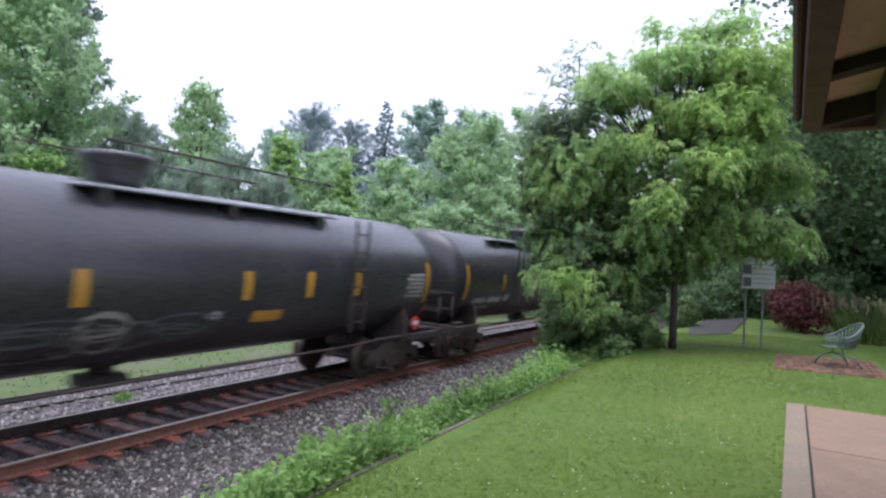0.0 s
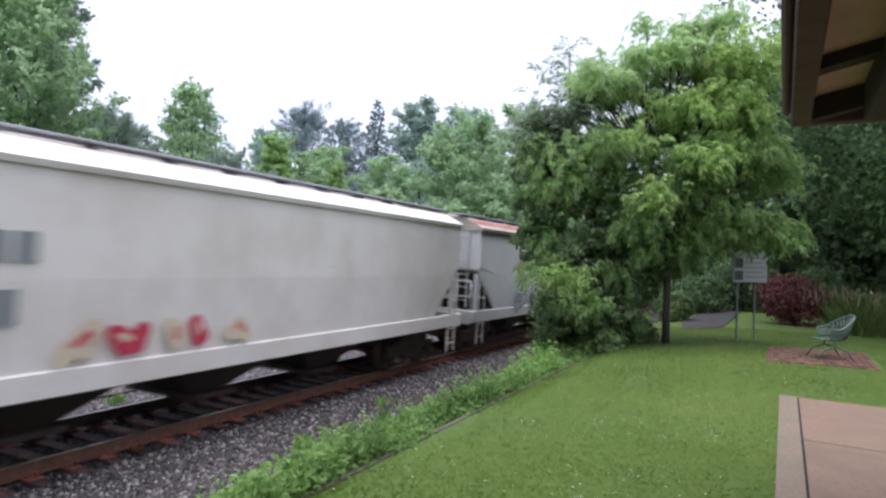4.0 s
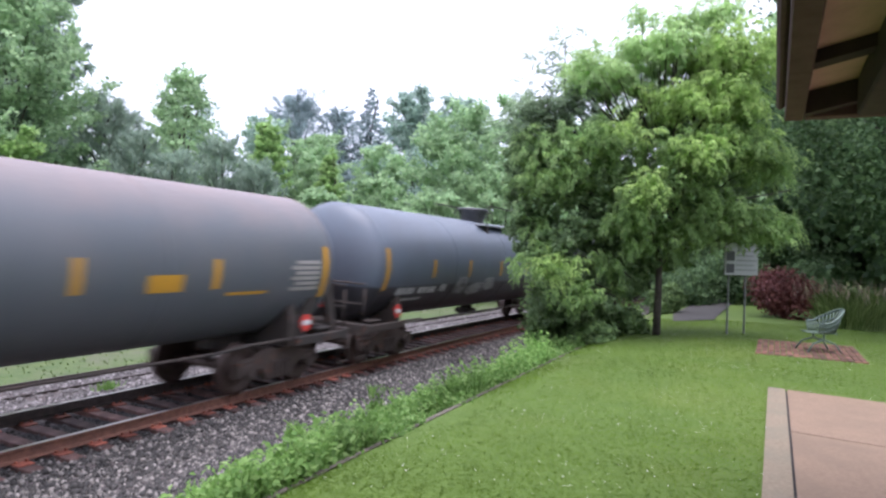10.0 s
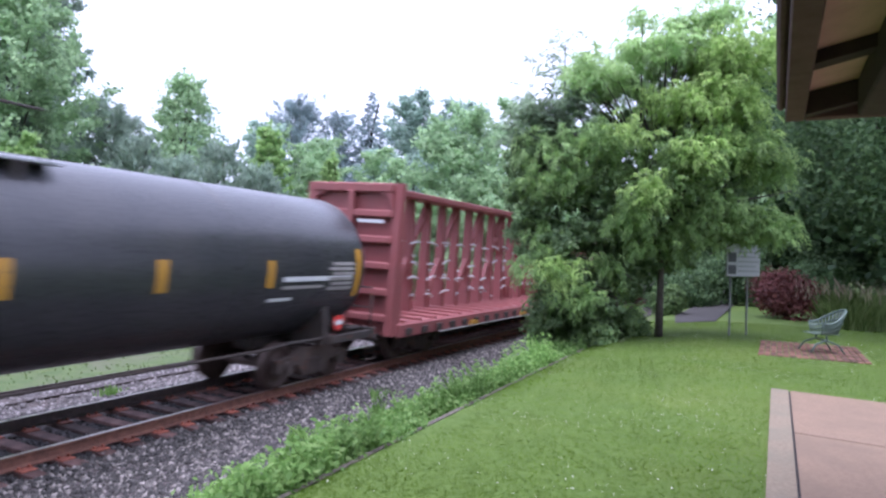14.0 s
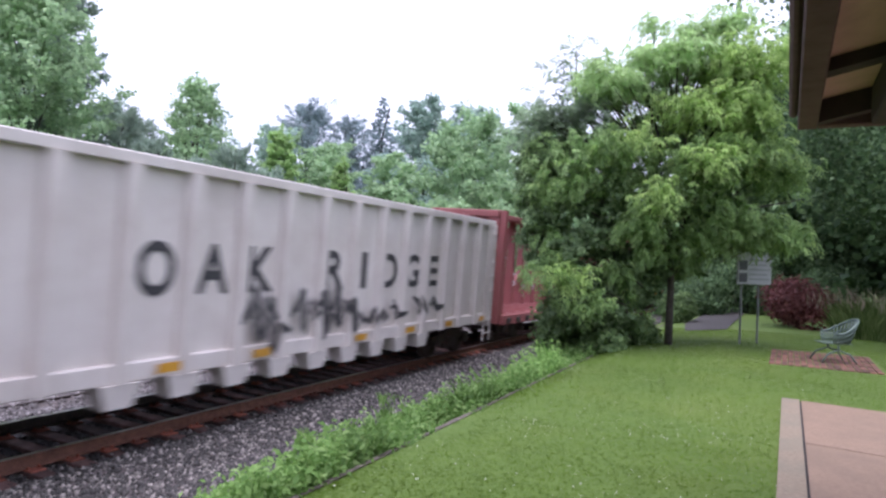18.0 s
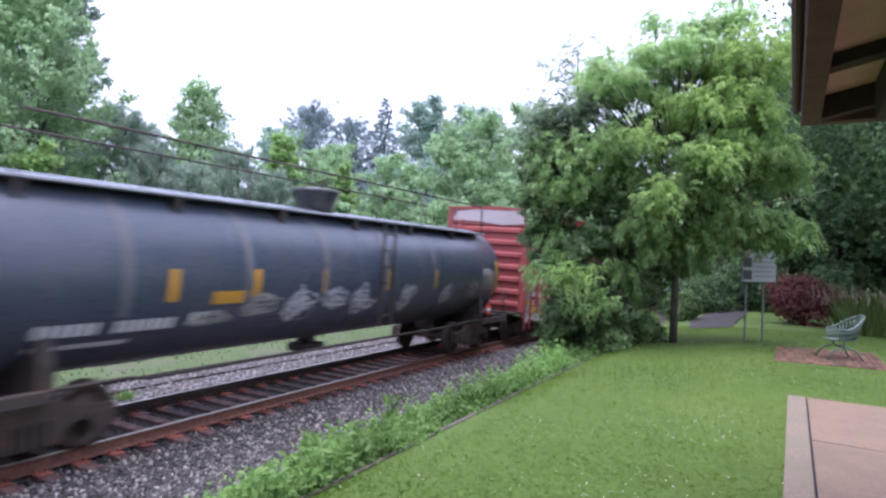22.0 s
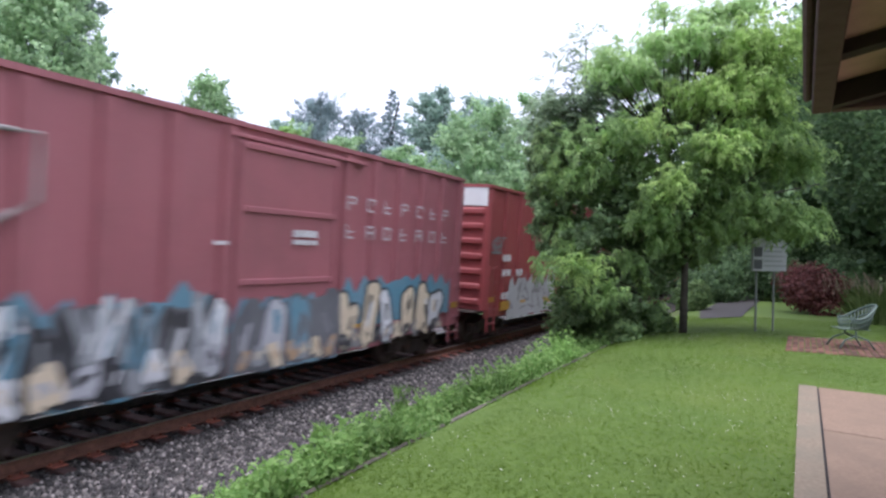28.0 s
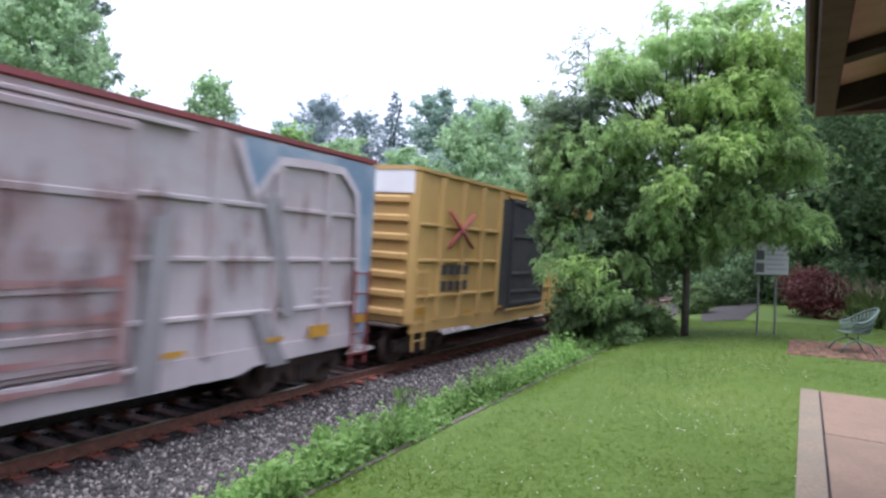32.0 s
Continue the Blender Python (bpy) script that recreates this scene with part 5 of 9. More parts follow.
# ---- centre-beam flatcars ----
def centerbeam_car(length, paint_, label, seed=1, top=4.42, plate_end=0):
    car = thing("centerbeam_flatcar", label, "flatcar", group="freight train")
    half = length / 2
    hl, W, fl = half - (0.78 if plate_end else 0.92), 1.4, 1.05
    near = hl - 0.3 if plate_end else hl
    part("deck", Shape().box(-hl, near, -W, W, fl - 0.12, fl, 0.01), paint_, car)
    rb = Shape().box(-0.09, 0.09, -W, W, 0, 0.06, 0.015).mesh("deck_riser")
    k = round(2 * hl / 0.85)
    for i in range(k):
        part("deck_riser", rb, paint_, car, at=Matrix.Translation((-hl + (i + 0.5) * (hl + near) / k, 0, fl)))
    for y in (-W, W):
        sy = -1 if y < 0 else 1
        part("side_sill", Shape().box(-hl, near, *sorted((y - sy * 0.02, y + sy * 0.1)), fl - 0.34, fl - 0.02, 0.02), paint_, car)
        b = Shape().box(-0.12, 0.12, *sorted((y + sy * 0.09, y + sy * 0.17)), fl - 0.3, fl - 0.12, 0.015).mesh("stake_pocket")
        for i in range(k):
            part("stake_pocket", b, UNDER, car, at=Matrix.Translation((-hl + (i + 0.5) * (hl + near) / k, 0, 0)))
        for x in (-hl * 0.55, -hl * 0.1, hl * 0.35, hl * 0.75):
            part("reflector", Shape().box(x - 0.25, x + 0.25, *sorted((y + sy * 0.1, y + sy * 0.175)), fl - 0.32, fl - 0.2), YELLOW, car, "yellow reflective patch")
    part("centre_sill", Shape().box(-half + 0.4, half - 0.4, -0.3, 0.3, 0.6, fl - 0.12, 0.02), paint_, car)
    for sg in (-1, 1):
        x = near if sg > 0 else -hl
        bh = Shape().box(x - 0.05, x + 0.05, -W, W, fl - 0.3, top, 0.01)
        part("bulkhead", bh, paint_, car, "ribbed end bulkhead")
        for y in (-W + 0.12, W - 0.12):
            part("bulkhead_post", Shape().prism([(x - sg * 0.2, fl - 0.3), (x + sg * 0.24, fl - 0.3), (x + sg * 0.1, top), (x - sg * 0.1, top)], 'y', y - 0.1, y + 0.1), paint_, car)
        part("bulkhead_post", Shape().box(*sorted((x + sg * 0.05, x + sg * 0.26)), -0.09, 0.09, fl - 0.25, top - 0.2, 0.02), paint_, car, "middle post of the bulkhead")
        part("bulkhead_head", Shape().box(*sorted((x + sg * 0.05, x + sg * 0.24)), -W + 0.22, W - 0.22, top - 0.24, top - 0.01, 0.03), paint_, car, "heavy head beam")
        for y in (-1, 1):
            part("bulkhead_gusset", Shape().prism([(y * (W - 0.22), top - 0.24), (y * (W - 0.62), top - 0.24), (y * (W - 0.33), top - 0.36), (y * (W - 0.22), top - 0.66)], 'x', *sorted((x + sg * 0.08, x + sg * 0.2))), paint_, car, "curved corner gusset")
        part("lettering", Shape().box(*sorted((x + sg * 0.225, x + sg * 0.235)), -1.0, -0.25, top - 0.98, top - 0.9), WHITE_MARK, car, "white stencil line")
        er = Shape().box(-0.1, 0.1, -W + 0.22, W - 0.22, -0.09, 0.09, 0.03).mesh("bulkhead_rib")
        for i in range(5):
            part("bulkhead_rib", er, paint_, car, at=Matrix.Translation((x + sg * 0.12, 0, fl + 0.1 + (top - fl - 0.85) * i / 4)))
    part("top_chord", Shape().box(-hl, near, -0.42, 0.42, top - 0.17, top, 0.02), paint_, car, "long top beam")
    posts = 16 if plate_end else 17
    post = Shape()
    post.loft([[(-0.145, -0.2, fl), (0.145, -0.2, fl), (0.145, 0.2, fl), (-0.145, 0.2, fl)], [(-0.13, -0.13, fl + 1.2), (0.13, -0.13, fl + 1.2), (0.13, 0.13, fl + 1.2), (-0.13, 0.13, fl + 1.2)], [(-0.1, -0.1, top - 0.17), (0.1, -0.1, top - 0.17), (0.1, 0.1, top - 0.17), (-0.1, 0.1, top - 0.17)]])
    post = post.mesh("upright")
    x0, x1 = (-hl + 1.8, near - 1.93) if plate_end else (-hl + 1.2, hl - 1.2)
    xs = [x0 + (x1 - x0) * i / (posts - 1) for i in range(posts)]
    for x in xs:
        part("upright", post, paint_, car, at=Matrix.Translation((x, 0, 0)))
    # diagonals climb over two bays towards the middle of the car
    for i in range(0, posts // 2 - 1, 2):
        for a, b in ((xs[i], xs[i + 2]), (xs[-1 - i], xs[-3 - i])):
            part("diagonal", Shape().prism([(a - 0.09, fl), (a + 0.09, fl), (b + 0.09, top - 0.17), (b - 0.09, top - 0.17)], 'y', -0.08, 0.08), paint_, car)
    if plate_end:
        part("gusset_plate", Shape().box(near - 1.65, near - 0.1, -0.12, 0.12, fl, top - 0.17, 0.02), paint_, car, "solid end web with stencils")
        for i in range(22):
            part("lettering", bars([(near - 1.05, near - 0.7, fl + 0.35 + i * 0.13, fl + 0.4 + i * 0.13)], -0.125), WHITE_MARK, car, "row of a white stencilled column")
    rnd = random.Random(seed)
    if plate_end:
        # torn scraps of wrap left on the uprights and the end web
        for i, x in enumerate(xs[1:] + [near - 1.5, near - 1.25, near - 0.5, near - 0.3]):
            for _ in range(5 + i // 2 if seed == 23 else 3):
                z, h, w = rnd.uniform(fl + 0.15, fl + 1.9), rnd.uniform(0.03, 0.1), rnd.uniform(0.05, 0.14)
                part("wrap_scrap", Shape().prism([(x - w, z), (x + w * 0.7, z + 0.03), (x + w, z + h * 0.6), (x + w * 0.2, z + h), (x - w * 0.8, z + h * 0.8)], 'y', -0.225, -0.2), WHITE_MARK, car, "torn white wrap scrap")
    if seed == 21:
        # loose white straps round the uprights
        for i, x in enumerate(xs):
            for z in (fl + 0.55 + rnd.uniform(-0.08, 0.08), fl + 0.95 + rnd.uniform(-0.1, 0.1), fl + 1.4 + rnd.uniform(-0.15, 0.15), fl + 2.0 + rnd.uniform(-0.06, 0.06)):
                if rnd.random() < 0.2:
                    continue
                a, b, dz = x - rnd.uniform(0.16, 0.34), x + rnd.uniform(0.16, 0.34), rnd.uniform(-0.07, 0.07)
                part("strap", Shape().tube([(a, -0.24, z - dz - 0.05), (x, -0.25, z), (b, -0.24, z + dz - 0.03)], 0.028, 5), WHITE_MARK, car, "loose white strap")
    running_gear(car, half, half - 2.6)
    CARS.append((car, length, half - 2.6))
    return car, hl, W, fl


def lumber_load(car_info, seed, gaps=()):
    """Wrapped bundles in four tiers on both sides of the beam; a thing of its own that rides on the flatcar."""
    car, hl, W, fl = car_info
    load = thing("lumber_load", "white plastic-wrapped lumber bundles stacked four high", "lumber", group="lumber loads")
    rnd = random.Random(seed)
    tier = 0.735
    meshes = {}
    for side in (-1, 1):
        for t in range(4):
            x = -hl + 0.3
            end = hl - 0.3
            while x < end - 1.0:
                w = rnd.choice((4.9, 4.9, 3.7, 2.5))
                w = min(w, end - x)
                if end - x - w < 1.2:
                    w = end - x
                stop = [g for g in gaps if t < 2 and x < g[0] - 0.3 and g[0] < x + w + 1.0]
                if stop:
                    w = stop[0][0] - x
                z0 = fl + 0.07 + t * (tier + 0.03)
                y0, y1 = sorted((side * 0.46, side * (W + 0.02 + rnd.uniform(-0.03, 0.02))))
                nx, nz = max(3, int(w / 0.16)), 7
                s = Shape().box(x + 0.05, x + w - 0.05, y0, y1, z0, z0 + tier, 0.03)
                yo = y0 if side < 0 else y1
                # crumpled outer face
                vs = []
                for i in range(nx + 1):
                    for j in range(nz + 1):
                        px, pz = x + 0.04 + (w - 0.08) * i / nx, z0 + 0.03 + (tier - 0.06) * j / nz
                        vs.append((px, yo + side * (0.01 + 0.05 * abs(noise.noise((px * 1.3, pz * 2.0, seed + side))) + 0.02 * noise.noise((px * 4.1, pz * 5.3, seed))), pz))
                s.add(vs, [(i * (nz + 1) + j, (i + 1) * (nz + 1) + j, (i + 1) * (nz + 1) + j + 1, i * (nz + 1) + j + 1) for i in range(nx) for j in range(nz)], True)
                b = part("wrapped_pack", s, WRAP, load)
                pr = Shape()
                k = max(2, round(w / 0.56))
                for i in range(k):
                    px = x + w * (i + 0.5) / k
                    dz = rnd.uniform(-0.03, 0.03)
                    pr.box(px - 0.085, px + 0.085, *sorted((yo + side * 0.035, yo + side * 0.066)), z0 + 0.4 + dz, z0 + 0.57 + dz)
                part("print", pr, WRAP_PRINT, b, "faded green print")["kind"] = "stuff"
                x += w
                if stop:
                    x = stop[0][1]
    return load


def words_mesh(text, height, spacing=1.0, bold=0.0):
    """Flat solid letters of the built-in font as a mesh, in x and z, facing -y."""
    cu = bpy.data.curves.new("words", 'FONT')
    cu.body, cu.size, cu.extrude, cu.space_character = text, height / 0.7, 0.004, spacing
    cu.offset = bold
    ob = new("words", cu)
    bpy.context.view_layer.update()
    me = bpy.data.meshes.new_from_object(ob.evaluated_get(bpy.context.evaluated_depsgraph_get()))
    bpy.data.objects.remove(ob)
    me.transform(Matrix.Rotation(radians(90), 4, 'X'))
    return me


# ---- the train, from its head end to its tail: where each coupling stands along the line at the clip's start ----
JOINTS = [-2.2, 16.3, 33.85, 52.05, 69.7, 87.5, 106.0, 123.99, 142.7, 160.8, 178.44, 195.8, 216.5, 235.5, 254.1, 275.55, 289.7, 307.25, 322.75, 344.36, 366.1, 381.5, 397.4, 413.3, 429.25, 445.6]
SPEED = 13.02


def way_gone(t):
    return SPEED * t


def build_train():
    n = [b - a for a, b in zip(JOINTS, JOINTS[1:])]
    tank_car(n[0], BLACK, "black tank car with yellow reflective stripes and grime", seed=3, band=[(1.85, 2.6, 1.6, 1.8, YELLOW)], stripes=(-1.42, 1.55, 3.22, 4.83),
             scrawl=[(-2.2, 1.6, 2.0, 0.5, 9, DARK_SPRAY), (-1.2, 1.62, 1.2, 0.5, 6, DIM_MARK), (0.1, 1.6, 1.8, 0.45, 5, DARK_SPRAY), (0.9, 1.8, 0.5, 0.2, 3, GREY_SPRAY)])
    tank_car(n[1], BLACK, "black tank car with white lettering and centre dome", bare_end=True, seed=5, board=(-5.0, 1.25), stripes=(-4.82, -2.3, 0.2), band=[(3.35, 4.0, 2.3, 2.48, YELLOW)])
    c, hl = hopper_car(n[2], HOPPER_GREY, "pale grey covered hopper with graffiti along its sill", HOPPER_ROOF, "grimy grey hopper roof")
    for x0, x1, seed in ((-4.75, -1.15, 11), (0.1, 4.2, 16)):
        jagged(c, x0, x1, 1.33, 2.15, -1.6, PALE_FIELD, seed)
        graffiti(c, x0 + 0.05, x1, 1.36, 2.0, -1.604, [PALE_FIELD, SIGN_WHITE, PALE_FIELD], seed, 0.62, SLATE_SPRAY, 0.15)
        graffiti(c, x0 + 0.2, x1 - 0.1, 1.4, 1.9, -1.62, [BLUE_SPRAY, PALE_FIELD, DARK_SPRAY, RED_SPRAY], seed + 1, 0.5, None, 0.05)
    graffiti(c, -6.1, -4.85, 1.33, 1.85, -1.6, [RED_SPRAY], 12, 0.6, RED_SPRAY, 0.14)
    graffiti(c, 3.5, 4.5, 1.34, 1.7, -1.636, [RED_SPRAY], 13, 0.5, None, 0.05)
    patch(c, [(3.62, 1.01), (4.5, 1.01), (4.58, 1.32), (3.58, 1.32)], -1.612, RED_SPRAY, "red sprayed block on the sill")
    rnd = random.Random(77)
    for k in range(34):
        x = -6.1 + k * 0.32
        patch(c, [(x, 1.03), (x + rnd.uniform(0.2, 0.5), 1.03), (x + rnd.uniform(0.2, 0.6), 1.3), (x + 0.1, 1.29)], -1.605 - 0.0004 * (k % 7), RED_SPRAY if x < -5.0 else rnd.choice((PALE_FIELD, TEAL_SPRAY, PALE_FIELD, SLATE_SPRAY, WHITE_MARK, SIGN_WHITE, PINK_WHITE, RED_SPRAY)), "sprayed drip of colour on the sill")
    part("lettering", bars(chopped(-hl + 2.3, -hl + 3.1, 2.65, 2.85, 3, 1) + chopped(-hl + 2.3, -hl + 3.1, 2.3, 2.45, 3, 2) + chopped(-hl + 2.3, -hl + 3.0, 1.95, 2.0, 3, 2), -1.6), SIGN_MID, c)["kind"] = "stuff"
    c, hl = hopper_car(n[3], HOPPER_CREAM, "cream covered hopper streaked with rust", HOPPER_CREAM)
    graffiti(c, -hl + 4.5, -hl + 8.0, 1.35, 1.9, -1.62, [CREAM_SPRAY, RED_SPRAY], 13, 0.7)
    part("lettering", bars(chopped(-hl + 3.0, -hl + 4.4, 2.6, 2.95, 4, 3) + chopped(-hl + 3.0, -hl + 4.2, 1.9, 2.3, 3, 4), -1.6), SIGN_MID, c)["kind"] = "stuff"
    c, hl = hopper_car(n[4], HOPPER_RUSTY, "pale grey-green covered hopper with brown rust stains", RUST_ROOF, "red rust showing through cream roof edge")
    # red lead along the roof's slope, thinning out towards one end, and rust smears on the side
    up = lambda f: (-1.62 + 0.54 * f - 0.006, 3.78 + 0.27 * f + 0.006)
    band = [(-hl, 0.4, 0.8), (-5.6, 0.3, 0.86), (-3.4, 0.42, 0.76), (-1.0, 0.3, 0.84), (1.4, 0.38, 0.8), (3.6, 0.32, 0.85), (5.2, 0.36, 0.72), (6.4, 0.34, 0.78), (7.2, 0.3, 0.56), (hl, 0.26, 0.36)]
    part("rust_band", Shape().add([(x, *up(f)) for x, a, b in band for f in (a, b)], [(2 * k, 2 * k + 2, 2 * k + 3, 2 * k + 1) for k in range(len(band) - 1)]), RUST_BAND, c, "red rust showing on the roof slope")
    for k, (x0, x1, z0, z1, m_) in enumerate(((4.9, 7.0, 2.85, 3.3, RUST_SMEAR), (5.4, 6.7, 2.62, 2.95, RUST_SMEAR), (5.55, 6.45, 2.7, 2.86, RUST_HEART), (5.7, 6.6, 2.4, 2.58, RUST_SMEAR), (2.9, 4.9, 2.5, 3.2, RUST_SMEAR), (3.5, 4.5, 2.42, 2.6, RUST_HEART), (1.4, 2.6, 2.6, 3.2, RUST_SMEAR), (-2.4, -0.4, 2.5, 3.1, RUST_SMEAR), (-5.6, -4.0, 2.4, 3.0, RUST_SMEAR), (6.3, 7.25, 1.2, 2.3, RUST_SMEAR), (6.6, 7.05, 1.3, 1.95, RUST_HEART))):
        part("rust_stain", Shape().add([(x0, -1.6 - 0.003 * (k % 3), z0), (x1, -1.6 - 0.003 * (k % 3), z0), (x1, -1.6 - 0.003 * (k % 3), z1), (x0, -1.6 - 0.003 * (k % 3), z1)], [(0, 1, 2, 3)]), m_, c, "smeared rust stain")
    patch(c, [(6.99, 1.12), (7.46, 1.12), (7.46, 1.25), (6.99, 1.25)], -1.61, RED_MARK, "red reflector")
    graffiti(c, hl - 7.2, hl - 4.0, 1.35, 2.05, -1.62, [OLIVE_SPRAY, CREAM_SPRAY], 14, 1.0, OLIVE_SPRAY)
    graffiti(c, -hl + 3.0, hl - 7.4, 1.1, 1.8, -1.62, [GREY_SPRAY, DARK_SPRAY, SLATE_SPRAY], 15, 1.1, DARK_SPRAY)
    rnd = random.Random(61)
    for k in range(14):
        px, pz, a = rnd.uniform(7.0, 7.8), rnd.choice((2.5, 2.78)), 0.0
        pts = []
        for i in range(7):
            pts.append((px, pz))
            a += rnd.uniform(-1.3, 1.3)
            px, pz = px + 0.06 * math.cos(a), pz + 0.06 * math.sin(a)
        stripe(c, pts, 0.03, -1.6 - 0.001 * k, RED_SPRAY, "pink sprayed scribble")
    tank_car(n[5], BLACK, "black tank car with full-length handrails", True, text_up=0.2, bare_end=True, seed=7, panel=True, ladder_x=-0.6, stripes=(-5.33, -3.34, -1.45, 1.05, 3.05, 4.94), band=[(3.8, 4.55, 2.02, 2.28, YELLOW), (5.4, 6.6, 1.66, 1.74, WHITE_MARK), (5.4, 6.2, 1.52, 1.58, DIM_MARK)], scrawl=[(0.4, 1.5, 0.7, 0.25, 7, DIM_MARK)])
    tank_car(n[6], GREY_TANK, "sooty grey tank car with braced heads and thin scrawl", seed=9, frame_end=True, board=(-1.5, 4.5), stripes=(-2.93, -1.32, 2.18, 4.7), band=[(4.75, 5.4, 2.0, 2.2, YELLOW)], scrawl=[(-2.4, 1.6, 1.2, 0.12, 3, DIM_MARK), (-1.0, 1.5, 1.2, 0.22, 4, DIM_MARK), (0.6, 1.55, 1.4, 0.25, 4, DIM_MARK), (2.8, 1.6, 2.0, 0.2, 3, DIM_MARK)])
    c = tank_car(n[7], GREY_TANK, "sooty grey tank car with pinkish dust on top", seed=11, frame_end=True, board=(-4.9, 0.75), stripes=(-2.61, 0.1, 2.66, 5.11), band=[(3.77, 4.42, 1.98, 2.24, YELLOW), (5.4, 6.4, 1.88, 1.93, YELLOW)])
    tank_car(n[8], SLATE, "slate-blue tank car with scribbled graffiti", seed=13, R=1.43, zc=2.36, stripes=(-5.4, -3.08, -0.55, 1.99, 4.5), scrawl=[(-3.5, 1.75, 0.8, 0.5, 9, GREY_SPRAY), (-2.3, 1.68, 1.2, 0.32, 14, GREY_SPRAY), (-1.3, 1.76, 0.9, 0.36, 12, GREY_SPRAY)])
    tank_car(n[9], BLACK, "black tank car with ladder beside the dome", seed=15, R=1.46, zc=2.38, board=(-1.14, 4.75), stripes=(-4.64, -2.25, 0.21, 2.5, 4.6), band=[(4.75, 6.5, 2.1, 2.2, WHITE_MARK), (4.7, 5.8, 1.94, 2.04, WHITE_MARK), (4.6, 5.25, 1.68, 1.76, DIM_MARK)])
    tank_car(n[10], BLACK, "black tank car with long white data panel", seed=17, R=1.46, zc=2.38, board=(-4.73, 0.95), stripes=(-4.9, -2.5, -0.04, 2.2, 4.58), band=[(4.95, 7.2, 2.16, 2.25, WHITE_MARK), (4.95, 6.2, 2.02, 2.08, DIM_MARK), (4.64, 5.3, 1.8, 1.86, WHITE_MARK)])
    centerbeam_car(n[11], PINK_RED, "empty red centre-beam flatcar with white scraps", 21, plate_end=1)
    capitals = {}
    for k in (12, 13):
        c, hl = gondola_car(n[k], SAND_GREY, "sand-grey high-sided gondola with big black lettering", 3.92, 16, k, floor=1.1, pockets=True)
        for j, ch in zip((4, 5, 6, 8, 9, 10, 11, 12), "OAKRIDGE"):
            if ch not in capitals:
                me = words_mesh(ch, 0.72, 1.0, 0.028)
                lo, hi = min(v.co.x for v in me.vertices), max(v.co.x for v in me.vertices)
                me.transform(Matrix.Translation((-(lo + hi) / 2, 0, 0)))
                me.transform(Matrix.Diagonal((min(1.25, 0.66 / (hi - lo)), 1, 1, 1)))
                capitals[ch] = me
            part("letter", capitals[ch], PATCH_BLACK, c, "big black painted capital", at=Matrix.Translation((-hl + 0.12 + (2 * hl - 0.24) * (j + 0.5) / 16, -1.482, 2.1)))
        part("lettering", bars(chopped(-hl + 1.4, -hl + 2.05, 2.75, 2.95, 3, k) + chopped(-hl + 1.4, -hl + 2.05, 2.4, 2.55, 3, k), -1.48), SIGN_MID, c)["kind"] = "stuff"
        for x in (-hl + 0.55, -3.5, -1.6, 1.4, 3.5, 5.6, hl - 0.7):
            part("reflector", Shape().box(x - 0.2, x + 0.2, -1.66, -1.645, 1.02, 1.15), YELLOW, c, "yellow reflective patch")
        if k == 13:
            rnd = random.Random(8)
            for i, (x, z) in enumerate(((-1.8, 1.75), (-1.4, 1.5), (-0.6, 1.7), (0.1, 1.6), (0.5, 1.75), (1.1, 1.55), (1.9, 1.5), (2.8, 1.55), (3.8, 1.6), (4.7, 1.65))):
                big = 0.42 if i < 6 else 0.16
                pts = [(x - 0.3, z + rnd.uniform(-0.2, 0.2)), (x - 0.1, z + big), (x + 0.02, z - big * 0.9), (x + 0.2, z + rnd.uniform(-0.1, 0.3)), (x + 0.42, z - 0.1)]
                for q in range(2):
                    stripe(c, [(px + 0.1 * q, pz + rnd.uniform(-0.08, 0.08)) for px, pz in pts], rnd.uniform(0.07, 0.14), -1.646 - 0.002 * q - 0.0004 * i, PATCH_BLACK, "long black sprayed scrawl")
    centerbeam_car(n[14], PINK_RED, "empty faded-red centre-beam flatcar with torn scraps", 23, plate_end=1)
    c, hl = gondola_car(n[15], BROWN_GON, "rusty dark-brown gondola with worn red end bays", 3.48, 13, 4, ORANGE_RUST, floor=1.15, pockets=True, gap=0.5, end_ribs=3)
    for sg in (-1, 1):
        xa, xb = sorted((sg * (hl - 0.02), sg * (hl - 0.85)))
        part("corner_sheet", Shape().box(xa, xb, -1.51, -1.478, 1.0, 3.52, 0.01), ORANGE_RUST, c, "worn red corner sheet")
        part("corner_post", Shape().box(sg * (hl - 0.97) - 0.1, sg * (hl - 0.97) + 0.1, -1.7, -1.48, 0.98, 3.55, 0.03), ORANGE_RUST, c, "heavy red corner post")
        part("bay_sheet", Shape().box(*sorted((sg * (hl - 1.06), sg * (hl - 2.0))), -1.67, -1.48, 1.02, 3.5, 0.01), BROWN_GON, c, "closed side bay")
        for z in (1.76, 2.62):
            part("bay_belt", Shape().box(*sorted((sg * (hl + 0.1), sg * (hl - 2.0))), -1.74, -1.5, z - 0.07, z + 0.07, 0.03), ORANGE_RUST, c, "belt rib round the corner")
    for x0, x1, z0, z1, seed in ((-5.43, -4.68, 2.8, 3.1, 5), (-5.55, -4.64, 2.3, 2.5, 6)):
        part("sign_plate", Shape().box(x0, x1, -1.68, -1.671, z0, z1), PATCH_BLACK, c, "black stencil plate")
        part("lettering", bars(chopped(x0 + 0.06, x1 - 0.06, z0 + 0.06, z1 - 0.06, 5, seed, 0.3), -1.682), WHITE_MARK, c)["kind"] = "stuff"
